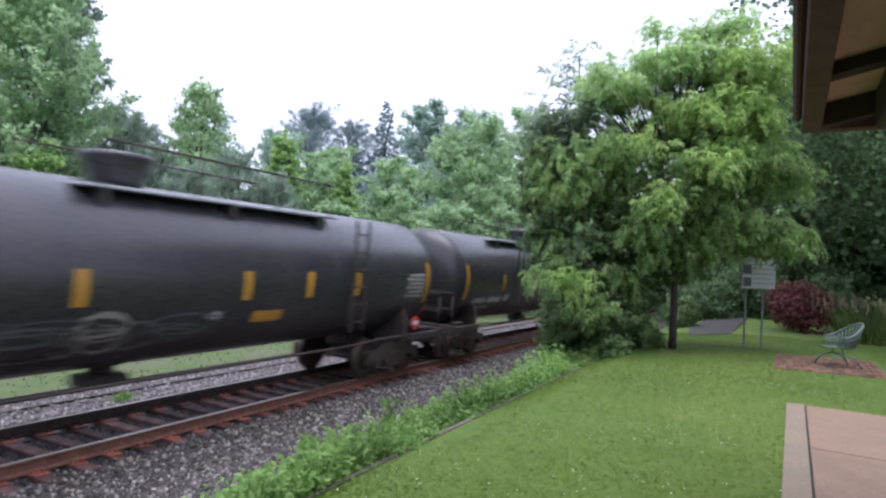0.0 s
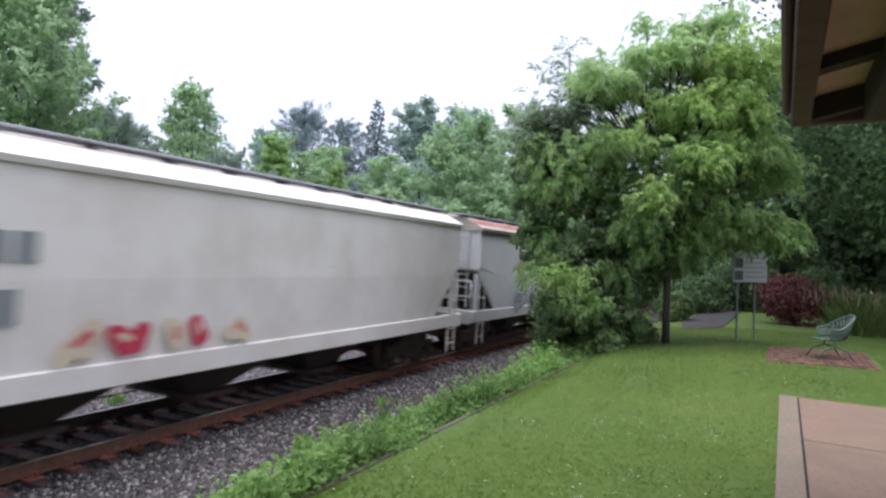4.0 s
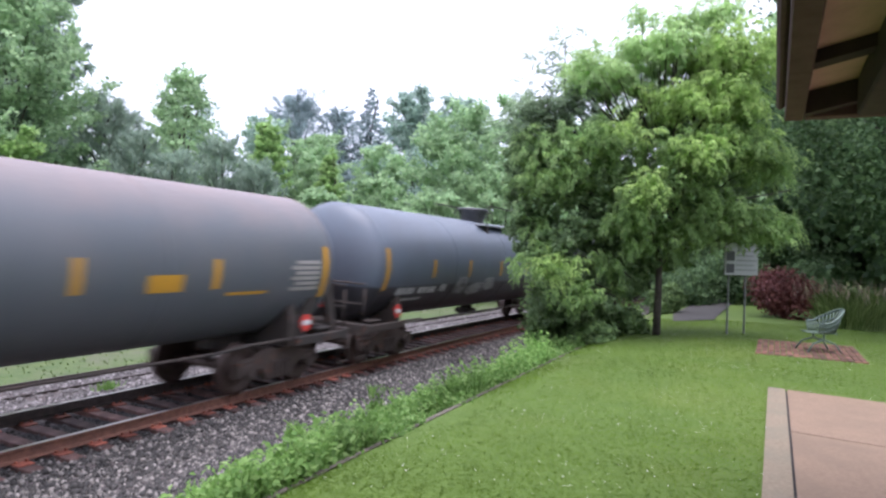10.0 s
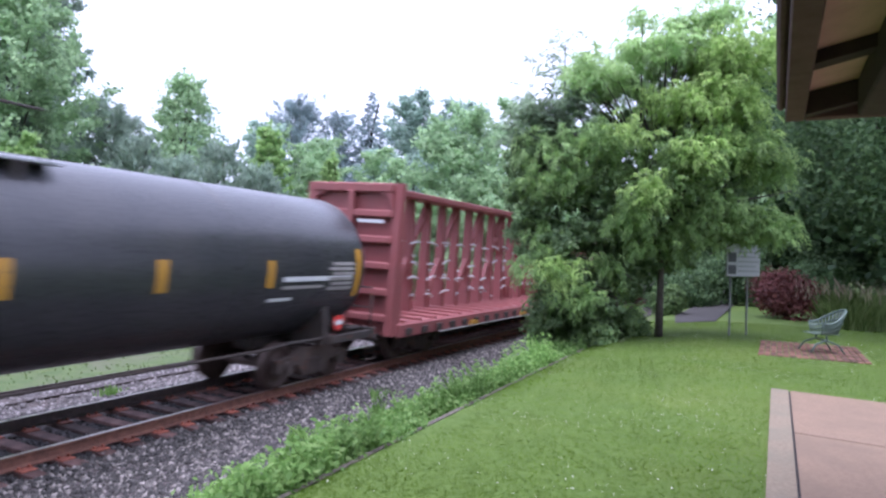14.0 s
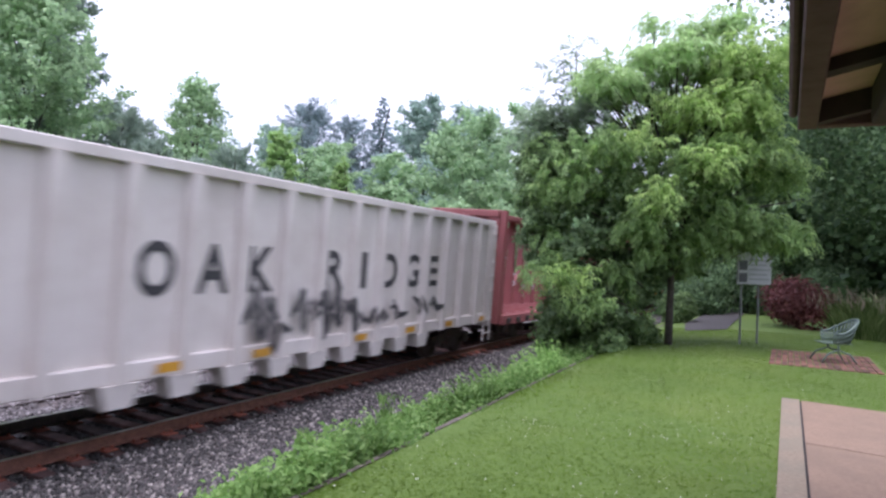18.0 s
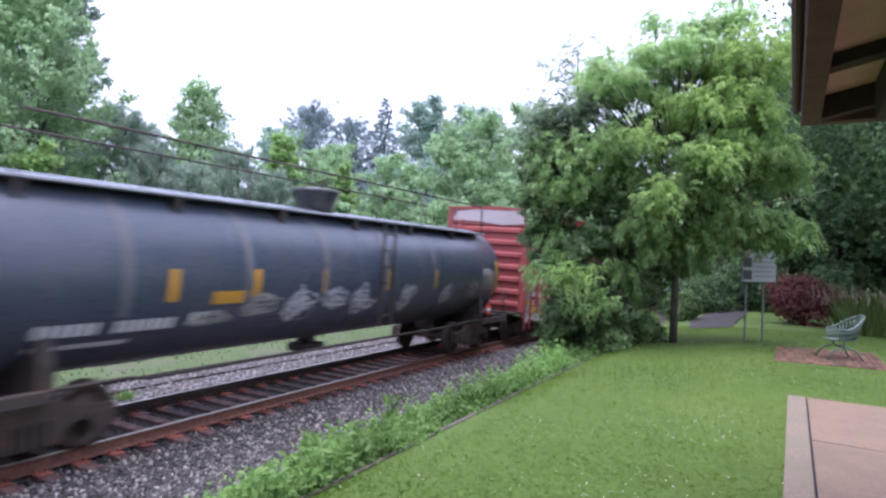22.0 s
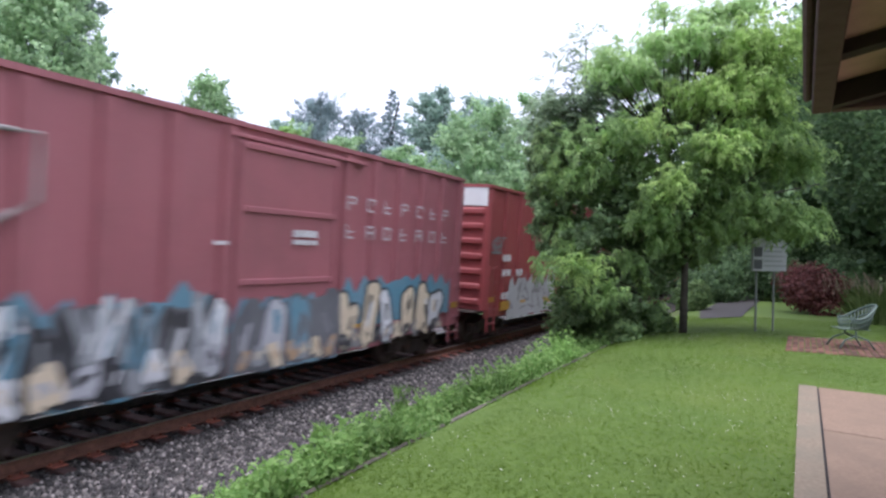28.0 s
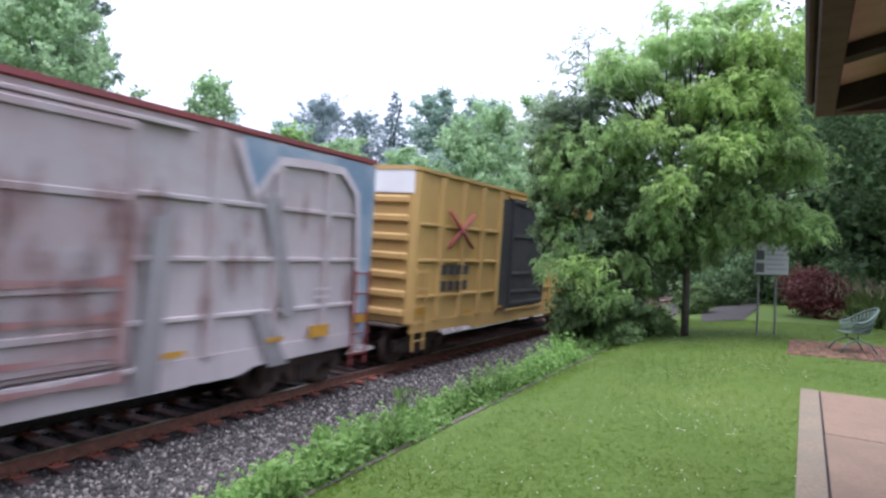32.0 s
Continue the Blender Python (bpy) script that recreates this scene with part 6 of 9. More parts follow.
    part("sign_plate", Shape().box(-hl - 0.26, -hl - 0.245, -0.75, 0.15, 3.1, 3.5), PATCH_BLACK, c, "black stencil plate on the end")
    part("lettering", Shape().box(-hl - 0.272, -hl - 0.262, -0.6, 0.0, 3.18, 3.3), WHITE_MARK, c)
    for x in (-6.16, -3.48, -1.66, 1.03, 2.86, 5.0):
        part("reflector", Shape().box(x - 0.11, x + 0.11, -1.72, -1.66, 1.12, 1.62), YELLOW, c, "yellow reflective stripe")
    part("placard", Shape().tube([(4.42, -1.4, 3.2), (4.42, -1.5, 3.2)], 0.2, 20), WHITE_MARK, c, "round white mark")
    tank_car(n[16], BLUE_BLACK, "blue-black tank car with full-length handrails and faded graffiti", True, bare_end=True, seed=19, dust_rings=(-5.7, -3.4, -1.25, 0.95, 3.3), band=[(6.5, 7.0, 2.38, 2.5, WHITE_MARK), (-4.15, -3.45, 1.93, 2.13, YELLOW)], stripes=(-4.93, -3.2, -1.28, 1.01, 3.38),
             scrawl=[(-4.0, 1.7, 0.8, 0.2, 9, DIM_MARK), (-2.95, 1.85, 0.9, 0.36, 10, DIM_MARK), (-1.89, 1.8, 0.85, 0.6, 16, GREY_SPRAY), (-0.83, 1.9, 0.8, 0.36, 12, GREY_SPRAY), (0.18, 1.85, 0.9, 0.5, 14, GREY_SPRAY), (2.08, 1.82, 0.7, 0.5, 14, GREY_SPRAY), (4.18, 1.83, 0.7, 0.5, 14, GREY_SPRAY), (5.9, 1.95, 0.8, 0.45, 8, DIM_MARK)])
    c, hl, W = boxcar(n[17], OXIDE, "red boxcar with ribbed end and grey graffiti", 4.56, 14, (-1.2, 1.15), end_cap=PINK_RED)
    part("faded_paint", Shape().prism([(1.3, 4.1), (1.2, 4.42), (0.4, 4.5), (-0.7, 4.48), (-1.42, 4.5), (-1.4, 4.05), (-0.6, 3.98), (0.2, 4.08)], 'x', -hl - 0.07, -hl - 0.062), PINK_WHITE, c, "scuffed white paint")
    graffiti(c, -4.5, -1.5, 0.8, 1.98, -W - 0.09, [CREAM_TAN, GREY_LILAC], 31, 0.62, None, 0.1)
    graffiti(c, -4.5, -1.5, 0.8, 2.0, -W - 0.108, [PINK_WHITE, PINK_WHITE, OXIDE], 63, 0.5, None, 0.06)
    jagged(c, -6.7, -6.3, 0.86, 2.05, -W - 0.09, SIGN_WHITE, 28)
    jagged(c, -6.7, -5.2, 0.74, 0.98, -W - 0.092, GREY_LILAC, 27)
    jagged(c, 1.9, 3.75, 0.8, 1.9, -W - 0.088, TAN_RED, 32)
    graffiti(c, 1.4, 3.7, 0.8, 1.78, -W - 0.092, [CREAM_TAN, TAN_RED, GREY_LILAC], 32, 0.36, None, 0.045)
    graffiti(c, 2.0, 3.7, 0.9, 1.7, -W - 0.107, [TAN_RED, CREAM_TAN], 58, 0.45, PINK_RED, 0.06)
    part("reflector", Shape().box(5.36, 5.88, -W - 0.12, -W - 0.1, 1.0, 1.24), YELLOW, c, "yellow reflective patch")
    part("lettering", bars([q for z in (2.7, 2.56, 2.42, 2.28, 2.14, 2.0) for q in chopped(4.03, 4.65, z, z + 0.045, 4, 3)] + chopped(4.05, 4.5, 1.3, 1.38, 3, 4) + chopped(4.05, 4.4, 1.12, 1.18, 3, 5) + [q for z in (2.08, 1.98, 1.88, 1.78) for q in chopped(5.42, 5.85, z, z + 0.05, 3, 6)], -W - 0.1), CREAM_TAN, c)["kind"] = "stuff"
    patch(c, [(5.42, 1.36), (5.88, 1.36), (5.88, 1.66), (5.42, 1.66)], -W - 0.1, PINK_WHITE, "white stencilled label")
    part("hatch_hood", Shape().box(4.1, 4.7, -W - 0.13, -W - 0.05, 4.18, 4.28, 0.01), OXIDE, c)
    for x in (4.15, 4.85):
        part("lock_rod", Shape().tube([(x, -W - 0.08, 1.45), (x, -W - 0.08, 4.2)], 0.022, 6), OXIDE, c)
    for x0, x1, z0, z1 in ((-6.25, -5.75, 1.02, 1.24), (-4.28, -3.9, 1.12, 1.2), (-2.32, -1.98, 1.14, 1.22), (1.2, 1.5, 1.1, 1.16)):
        part("reflector", Shape().box(x0, x1, -W - 0.12, -W - 0.1, z0, z1), YELLOW, c, "yellow reflective patch")
    part("lettering", bars([(-2.2 + 0.38 * i, -1.98 + 0.38 * i, z, z + 0.13) for i in range(3) for z in (2.45, 2.62, 2.79) if (i, z) != (2, 2.45)] + chopped(-6.16, -5.75, 1.9, 2.1, 2, 7) + chopped(-5.45, -5.1, 1.98, 2.16, 2, 7) + chopped(-6.14, -5.75, 1.58, 1.74, 3, 7) + chopped(-5.5, -5.12, 1.54, 1.72, 3, 7) + [(-6.1 + 0.66 * i, -5.8 + 0.66 * i, z, z + 0.05) for i in range(2) for z in (1.3, 1.4)], -W - 0.095), PINK_WHITE, c)["kind"] = "stuff"
    i1 = centerbeam_car(n[18], FLAT_MAROON, "maroon centre-beam flatcar loaded with wrapped lumber", 25)
    i2 = centerbeam_car(n[19], FLAT_MAROON, "red-brown centre-beam flatcar loaded with wrapped lumber", 27)
    LOADS.extend([(lumber_load(i1, 41, [(-2.8, -2.42), (2.05, 2.6)]), i1[0]), (lumber_load(i2, 42), i2[0])])
    c, hl, W = boxcar(n[20], MAUVE, "faded maroon boxcar with wide band of graffiti", 4.65, 13, (-1.4, 1.2), end_cap=CREAM_SPRAY)
    jagged(c, -6.0, -1.5, 0.74, 2.28, -W - 0.09, TEAL_SPRAY, 30)
    jagged(c, -7.05, -1.5, 0.74, 2.12, -W - 0.0925, PATCH_BLACK, 59)
    graffiti(c, -7.0, -1.5, 0.76, 2.12, -W - 0.095, [DARK_SPRAY, SIGN_WHITE, PATCH_BLACK, WHITE_MARK, PATCH_BLACK], 33, 0.62, DARK_SPRAY, 0.15)
    graffiti(c, -7.0, -1.5, 0.9, 2.05, -W - 0.111, [WHITE_MARK, TEAL_SPRAY, PATCH_BLACK, SIGN_WHITE], 60, 0.42, None, 0.055)
    graffiti(c, -7.0, -1.6, 0.76, 1.35, -W - 0.126, [WHITE_MARK, CREAM_SPRAY, GREY_SPRAY, PATCH_BLACK], 44, 0.5, None, 0.1)
    jagged(c, -1.5, 1.35, 0.74, 2.2, -W - 0.145, TEAL_SPRAY, 35)
    jagged(c, -1.5, 1.35, 0.74, 1.95, -W - 0.1475, DARK_SPRAY, 61)
    graffiti(c, -1.5, 1.3, 0.76, 2.05, -W - 0.15, [DARK_SPRAY, GREY_SPRAY, TEAL_SPRAY], 45, 0.7, DARK_SPRAY, 0.16)
    graffiti(c, -1.4, 1.3, 0.76, 1.2, -W - 0.166, [TAN_SPRAY, SIGN_WHITE, CREAM_SPRAY], 46, 0.4, None, 0.07)
    jagged(c, 1.4, hl - 0.5, 1.2, 2.3, -W - 0.088, TEAL_SPRAY, 29)
    graffiti(c, 1.4, hl - 0.9, 0.76, 2.08, -W - 0.095, [CREAM_SPRAY, CREAM_SPRAY, WHITE_MARK], 34, 0.72, PATCH_BLACK, 0.17)
    graffiti(c, 1.4, hl - 0.9, 0.76, 1.2, -W - 0.111, [PATCH_BLACK, DULL_GREY, CREAM_SPRAY], 62, 0.4, None, 0.06)
    part("lettering", capital_frames([(x - 0.14, x + 0.14, z, z + 0.27) for x in (1.65, 2.35, 3.0, 3.7, 4.4, 5.05, 5.7) for z in (3.5, 2.95)], -W - 0.095), PINK_WHITE, c, "two rows of faded capital letters")["kind"] = "stuff"
    part("lettering", bars(chopped(-0.08, 0.6, 2.8, 2.88, 3, 3) + chopped(-0.08, 0.6, 2.93, 3.05, 3, 4) + chopped(-1.86, -1.57, 2.76, 2.82, 2, 3), -W - 0.145), WHITE_MARK, c)["kind"] = "stuff"
    jagged(c, -6.28, -5.7, 2.15, 3.25, -W - 0.088, PINK_RED, 36, SIGN_WHITE)
    rg = Shape()
    rg.tube([(-5.46, -W - 0.06, 3.2), (-4.95, -W - 0.06, 2.92), (-4.45, -W - 0.06, 3.2), (-4.45, -W - 0.06, 3.95), (-5.46, -W - 0.06, 3.95), (-5.46, -W - 0.06, 3.2)], 0.04, 4)
    part("shield", rg, DIM_MARK, c, "faded shield outline")
    c, hl, W = boxcar(n[21], BRIGHT_RED, "bright red boxcar with white emblem and graffiti", 4.68, 12, (-1.1, 1.45), end_cap=WHITE_PAINT)
    em = Shape()
    y = -W - 0.1
    for x0, x1, z0, z1 in ((3.33, 3.47, 2.78, 3.48), (3.47, 4.05, 2.78, 2.92), (3.47, 4.05, 3.34, 3.48), (3.91, 4.05, 2.92, 3.34)):
        em.box(x0, x1, y - 0.02, y + 0.02, z0, z1)
    part("emblem", em, WHITE_PAINT, c, "white hollow emblem block")
    part("emblem", Shape().box(4.2, 4.36, y - 0.02, y + 0.02, 2.8, 3.48, 0.01), WHITE_PAINT, c, "white emblem bar")
    part("emblem", Shape().box(4.72, 4.88, y - 0.02, y + 0.02, 2.8, 3.48, 0.01), WHITE_PAINT, c, "white emblem bar")
    part("lettering", bars(chopped(-3.0, -2.3, 2.75, 2.85, 2, 5) + [(-1.9 + 0.5 * i, -1.55 + 0.5 * i, z, z + 0.14) for i in range(2) for z in (2.8, 2.55, 2.2)] + chopped(0.3, 1.1, 2.65, 2.7, 4, 8) + chopped(0.3, 1.1, 2.4, 2.46, 4, 8) + chopped(0.3, 1.1, 2.2, 2.25, 4, 8) + chopped(-0.5, 0.3, 1.9, 1.98, 3, 8) + chopped(-0.6, -0.1, 1.4, 1.6, 2, 8) + chopped(0.3, 1.0, 1.2, 1.26, 3, 8) + chopped(0.3, 1.0, 1.35, 1.41, 3, 8) + chopped(2.83, 5.04, 2.56, 2.68, 9, 9) + [(5.1 + 0.55 * i, 5.5 + 0.55 * i, z, z + 0.07) for i in range(2) for z in (2.1, 1.95, 1.8, 1.65, 1.5)], -W - 0.145), WHITE_MARK, c)["kind"] = "stuff"
    jagged(c, -5.5, -0.5, 0.74, 2.3, -W - 0.092, SILVER_SPRAY, 35, DULL_GREY)
    part("lettering", bars(chopped(-6.0, -5.3, 2.5, 2.7, 2, 5) + chopped(-6.0, -5.3, 2.05, 2.25, 2, 6) + chopped(-4.9, -4.3, 2.05, 2.25, 2, 6) + chopped(-6.0, -5.4, 1.35, 1.55, 2, 6), -W - 0.1), WHITE_MARK, c)["kind"] = "stuff"
    part("reflector", Shape().box(-6.05, -5.35, -W - 0.12, -W - 0.1, 1.02, 1.28), YELLOW, c, "yellow reflective patch")
    rnd = random.Random(52)
    for k in range(9):
        px, pz, a = rnd.uniform(-6.9, -6.3), rnd.uniform(2.85, 3.1), 0.0
        pts = []
        for i in range(9):
            pts.append((px, min(3.2, max(2.75, pz))))
            a += rnd.uniform(-0.9, 0.9)
            px, pz = px + 0.09 * math.cos(a), pz + 0.09 * math.sin(a)
        stripe(c, pts, rnd.uniform(0.03, 0.07), -W - 0.1 - 0.001 * k, SIGN_MID, "looping sprayed tag")
    jagged(c, 1.5, 2.1, 0.8, 1.9, -W - 0.1, TEAL_SPRAY, 43)
    graffiti(c, 1.2, 4.65, 0.76, 2.05, -W - 0.095, [TAN_SPRAY, TAN_SPRAY, CREAM_SPRAY], 36, 0.62, SLATE_SPRAY, 0.2)
    graffiti(c, 1.3, 4.6, 0.8, 1.9, -W - 0.112, [CREAM_SPRAY, TAN_SPRAY, SIGN_WHITE], 37, 0.5, None, 0.07)
    for x, z0, z1 in ((-2.05, 1.08, 1.2), (1.7, 1.06, 1.18), (3.65, 1.08, 1.2), (5.85, 1.1, 1.3), (6.4, 1.86, 2.0)):
        part("reflector", Shape().box(x - 0.28, x + 0.28, -W - 0.18, -W - 0.165, z0, z1), YELLOW, c, "yellow reflective patch")
    c, hl, W = boxcar(n[22], MAROON, "dull maroon boxcar with pale roof and sprayed cartoonish lettering", 4.54, 12, (-1.6, 0.9), roof=SAND_GREY)
    y = -W - 0.09
    patch(c, [(-4.6, 0.76), (-1.75, 0.76), (-1.75, 1.2), (-2.6, 1.1), (-3.4, 1.3), (-4.5, 1.1)], y, RED_SPRAY, "red sprayed base of lettering")
    graffiti(c, -4.95, -1.75, 0.8, 2.15, y - 0.006, [CREAM_SPRAY, OLIVE_SPRAY, CREAM_SPRAY], 49, 1.05, PATCH_BLACK, 0.25)
    graffiti(c, -4.7, -1.8, 0.8, 1.2, y - 0.024, [TAN_SPRAY, RED_SPRAY, PATCH_BLACK], 50, 0.6, None, 0.1)
    patch(c, [(2.08, 0.88), (2.73, 0.84), (2.75, 1.7), (2.1, 1.68)], y, PALE_GREEN, "pale green painted-out patch")
    graffiti(c, 1.1, 2.05, 0.78, 1.72, y - 0.004, [PINK_WHITE, SIGN_WHITE], 38, 0.5, DULL_GREY, 0.1)
    graffiti(c, 2.95, 4.15, 0.8, 1.8, y - 0.002, [GREY_LILAC, CREAM_SPRAY], 57, 0.3, None, 0.11)
    graffiti(c, 2.95, 4.15, 0.8, 1.7, y - 0.02, [CREAM_SPRAY, GREY_LILAC, PALE_GREEN], 39, 0.4, None, 0.06)
    patch(c, [(3.2, 1.13), (3.6, 1.13), (3.6, 1.45), (3.2, 1.45)], y - 0.037, PATCH_BLACK, "black stencilled label")
    graffiti(c, 3.9, 4.75, 0.8, 1.42, y - 0.004, [CREAM_SPRAY, PALE_GREEN, GREY_LILAC], 52, 0.3, None, 0.1)
    graffiti(c, 4.7, 5.75, 0.78, 1.14, y - 0.004, [PINK_WHITE, CREAM_SPRAY], 40, 0.35, None, 0.06)
    graffiti(c, 3.1, 4.2, 1.85, 2.05, y - 0.004, [GREY_LILAC], 53, 0.5, None, 0.04)
    graffiti(c, 5.1, 5.6, 1.55, 1.75, y - 0.004, [GREY_LILAC], 54, 0.4, None, 0.03)
    graffiti(c, 4.7, 6.05, 2.05, 2.8, y - 0.05, [GREY_LILAC, PINK_WHITE], 51, 0.27, None, 0.055)
    graffiti(c, 4.75, 5.9, 2.0, 3.0, y - 0.068, [PINK_WHITE, PINK_WHITE], 55, 0.4, None, 0.045)
    graffiti(c, 5.9, 6.55, 2.35, 3.2, y - 0.05, [GREY_LILAC, PINK_WHITE], 56, 0.3, None, 0.05)
    graffiti(c, -7.05, -6.6, 2.7, 3.15, y, [GREY_SPRAY], 41, 0.5, None, 0.08)
    graffiti(c, 1.2, 2.75, 2.6, 3.15, y, [GREY_SPRAY, SIGN_MID], 42, 0.4, None, 0.07)
    for x, z0, z1 in ((-6.93, 0.98, 1.9), (-4.85, 0.98, 1.06), (-2.62, 1.06, 1.5), (1.85, 1.0, 1.62), (3.7, 1.12, 1.55), (6.22, 1.03, 1.9)):
        part("reflector", Shape().box(x - 0.11, x + 0.11, y - 0.045, y, z0, z1), YELLOW, c, "tall yellow reflective stripe")
    for x0, x1, z0, z1, m_ in ((4.09, 4.44, 0.97, 1.1, YELLOW), (4.92, 5.76, 1.24, 1.34, CREAM_SPRAY), (5.87, 6.44, 0.98, 1.02, WHITE_MARK)):
        part("reflector", Shape().box(x0, x1, y - 0.03, y, z0, z1), m_, c, "pale reflective strip")
    for sg in (-1, 1):
        part("side_belt", Shape().box(-hl + 0.05, hl - 0.05, *sorted((sg * W, sg * (W + 0.095))), 2.64, 2.72, 0.015), MAROON, c)
    part("lettering", bars(chopped(-6.36, -5.62, 2.3, 2.5, 4, 5) + chopped(-5.2, -4.5, 2.3, 2.5, 3, 6) + chopped(-4.35, -3.65, 2.3, 2.5, 3, 6) + chopped(-6.4, -5.6, 1.75, 1.85, 3, 7) + chopped(-6.4, -5.6, 1.25, 1.3, 2, 7) + [(-1.25, -0.55, z, z + 0.06) for z in (3.0, 2.88)] + [(-1.4, -0.8, z, z + 0.04) for z in (2.78, 2.6)] + [(-1.25, -0.5, z, z + 0.06) for z in (2.28, 2.38, 2.48)] + [(-0.35, 0.45, z, z + 0.05) for z in (2.55, 2.78)] + [(-0.5, 0.0, z, z + 0.06) for z in (1.9, 2.02)] + chopped(-0.1, 0.3, 1.3, 1.7, 2, 5), -W - 0.13), WHITE_MARK, c)["kind"] = "stuff"
    c, hl, W = boxcar(n[23], END_RED, "lilac-grey boxcar with panelled side and sprayed outlines", 4.58, 10, (-1.5, 1.35), end_cap=CREAM_SPRAY, door_paint=DOOR_GREY, waffle=True, side_paint=GREY_LILAC)
    y = -W - 0.08
    patch(c, [(-hl, 0.9), (-6.4, 0.85), (-6.42, 3.0), (-6.2, 3.7), (-6.1, 4.45), (-hl, 4.45)], y, BLUE_SPRAY, "blue sprayed corner")
    patch(c, [(-6.28, 4.46), (-5.0, 4.46), (-5.6, 4.14), (-5.95, 4.06), (-6.2, 4.2)], y - 0.008, OXIDE, "red unpainted patch")
    patch(c, [(-4.0, 4.46), (-2.3, 4.46), (-2.39, 4.08), (-2.94, 3.87), (-3.57, 3.96)], y, OXIDE, "red unpainted patch")
    patch(c, [(-3.57, 3.95), (-2.94, 3.86), (-2.4, 4.06), (-2.62, 3.4), (-3.38, 3.4)], y - 0.004, GREY_LILAC, "grey sprayed field")
    patch(c, [(-3.41, 3.36), (-2.66, 3.36), (-2.9, 2.73)], y, BLUE_SPRAY, "blue sprayed point")
    stripe(c, [(-4.1, 4.45), (-3.53, 3.44), (-2.89, 2.69), (-2.55, 3.34), (-2.1, 4.4)], 0.13, y - 0.012, PINK_WHITE, "pale sprayed outline")
    stripe(c, [(-5.0, 4.4), (-5.6, 4.08), (-6.0, 4.0), (-6.15, 3.6), (-6.38, 3.1), (-6.38, 1.6)], 0.1, y - 0.012, PINK_WHITE, "pale sprayed outline")
    patch(c, [(-4.7, 2.1), (-4.3, 2.2), (-4.05, 2.12), (-4.1, 1.75), (-4.35, 1.6), (-4.6, 1.75)], y, SLATE_SPRAY, "slate sprayed blot")
    patch(c, [(-2.75, 0.75), (-2.35, 0.75), (-2.5, 1.5)], y, SLATE_SPRAY, "slate sprayed point")
    patch(c, [(1.4, 0.75), (1.85, 0.75), (1.9, 2.2), (2.0, 3.2), (1.62, 3.1), (1.55, 2.0)], y - 0.05, DULL_GREY, "grey sprayed band")
    patch(c, [(3.2, 4.46), (hl, 4.46), (hl, 1.0), (6.75, 1.0), (6.5, 3.85), (5.95, 4.28), (4.1, 4.22), (3.55, 3.6)], y, BLUE_SPRAY, "blue sprayed field")
    stripe(c, [(3.13, 4.4), (3.54, 3.57), (4.12, 4.19), (5.0, 4.24), (5.92, 4.24), (6.41, 3.83), (6.55, 2.6), (6.59, 1.3)], 0.15, y - 0.012, PINK_WHITE, "pale sprayed outline")
    patch(c, [(3.75, 3.55), (4.1, 3.6), (4.75, 1.6), (4.4, 1.55)], y, DULL_GREY, "grey sprayed band")
    patch(c, [(3.65, 1.7), (3.95, 1.7), (4.6, 0.76), (4.1, 0.76)], y, DULL_GREY, "grey sprayed band")
    for k, z in enumerate((0.98, 1.3, 1.75, 2.2)):
        part("rust_streak", Shape().prism([(-1.1 + 0.2 * k, z), (0.4, z + 0.03), (1.3, z - 0.02), (1.25, z + 0.16), (0.5, z + 0.08), (-1.0 + 0.2 * k, z + 0.12)], 'y', y - 0.075, y - 0.069), STREAK_RED, c, "red showing through worn paint")
    part("rust_streak", Shape().prism([(1.12, 1.2), (1.25, 1.2), (1.3, 3.2), (1.2, 3.3)], 'y', y - 0.073, y - 0.069), STREAK_RED, c)
    rnd = random.Random(71)
    for k in range(60):
        x, z = (rnd.uniform(-6.2, 6.4) if k % 3 else rnd.uniform(-1.4, 1.9)), rnd.uniform(1.6, 3.4)
        w, h = rnd.uniform(0.08, 0.22), rnd.uniform(0.6, 1.7)
        q = y - (0.082 if -1.6 < x < 1.45 else 0.016) - 0.0008 * (k % 9)
        part("rust_stain", Shape().add([(x - w, q, z - h / 2), (x + w, q, z - h / 2), (x + w, q, z + h / 2), (x - w, q, z + h / 2)], [(0, 1, 2, 3)]), SOOT_FILM if k % 4 == 1 else RUST_BLEED, c, "red-brown rust bleeding through")
    patch(c, [(-6.45, 1.4), (-5.68, 1.38), (-5.68, 1.62), (-6.45, 1.6)], y - 0.004, DARK_SPRAY, "dark stencilled label")
    for x in (-5.98, 5.42):
        part("reflector", Shape().box(x - 0.28, x + 0.28, y - 0.02, y, 1.14, 1.36), YELLOW, c, "yellow reflective patch")
    part("lettering", bars(chopped(-6.3, -5.7, 2.2, 2.42, 2, 5) + chopped(-6.3, -5.7, 1.85, 2.05, 2, 6) + chopped(-5.4, -4.8, 1.88, 2.08, 2, 6) + chopped(5.2, 5.75, 2.0, 2.05, 2, 6) + chopped(5.2, 5.75, 1.85, 1.9, 2, 6), y - 0.004), PINK_WHITE, c)["kind"] = "stuff"
    part("end_plate", Shape().box(-hl - 0.08, -hl - 0.062, -0.15, 0.95, 4.1, 4.36), PATCH_BLACK, c, "dark lettered plate")
    c, hl, W = boxcar(n[24], YELLOW_BOX, "mustard-yellow boxcar with blackened middle and white end panel", 4.7, 12, (-1.6, 1.4), PATCH_BLACK, end_cap=WHITE_PAINT, waffle=True)
    part("graffiti", Shape().box(-2.4, 0.9, -W - 0.075, -W - 0.058, 1.1, 4.4), PATCH_BLACK, c, "black sprayed block")
    ex = Shape()
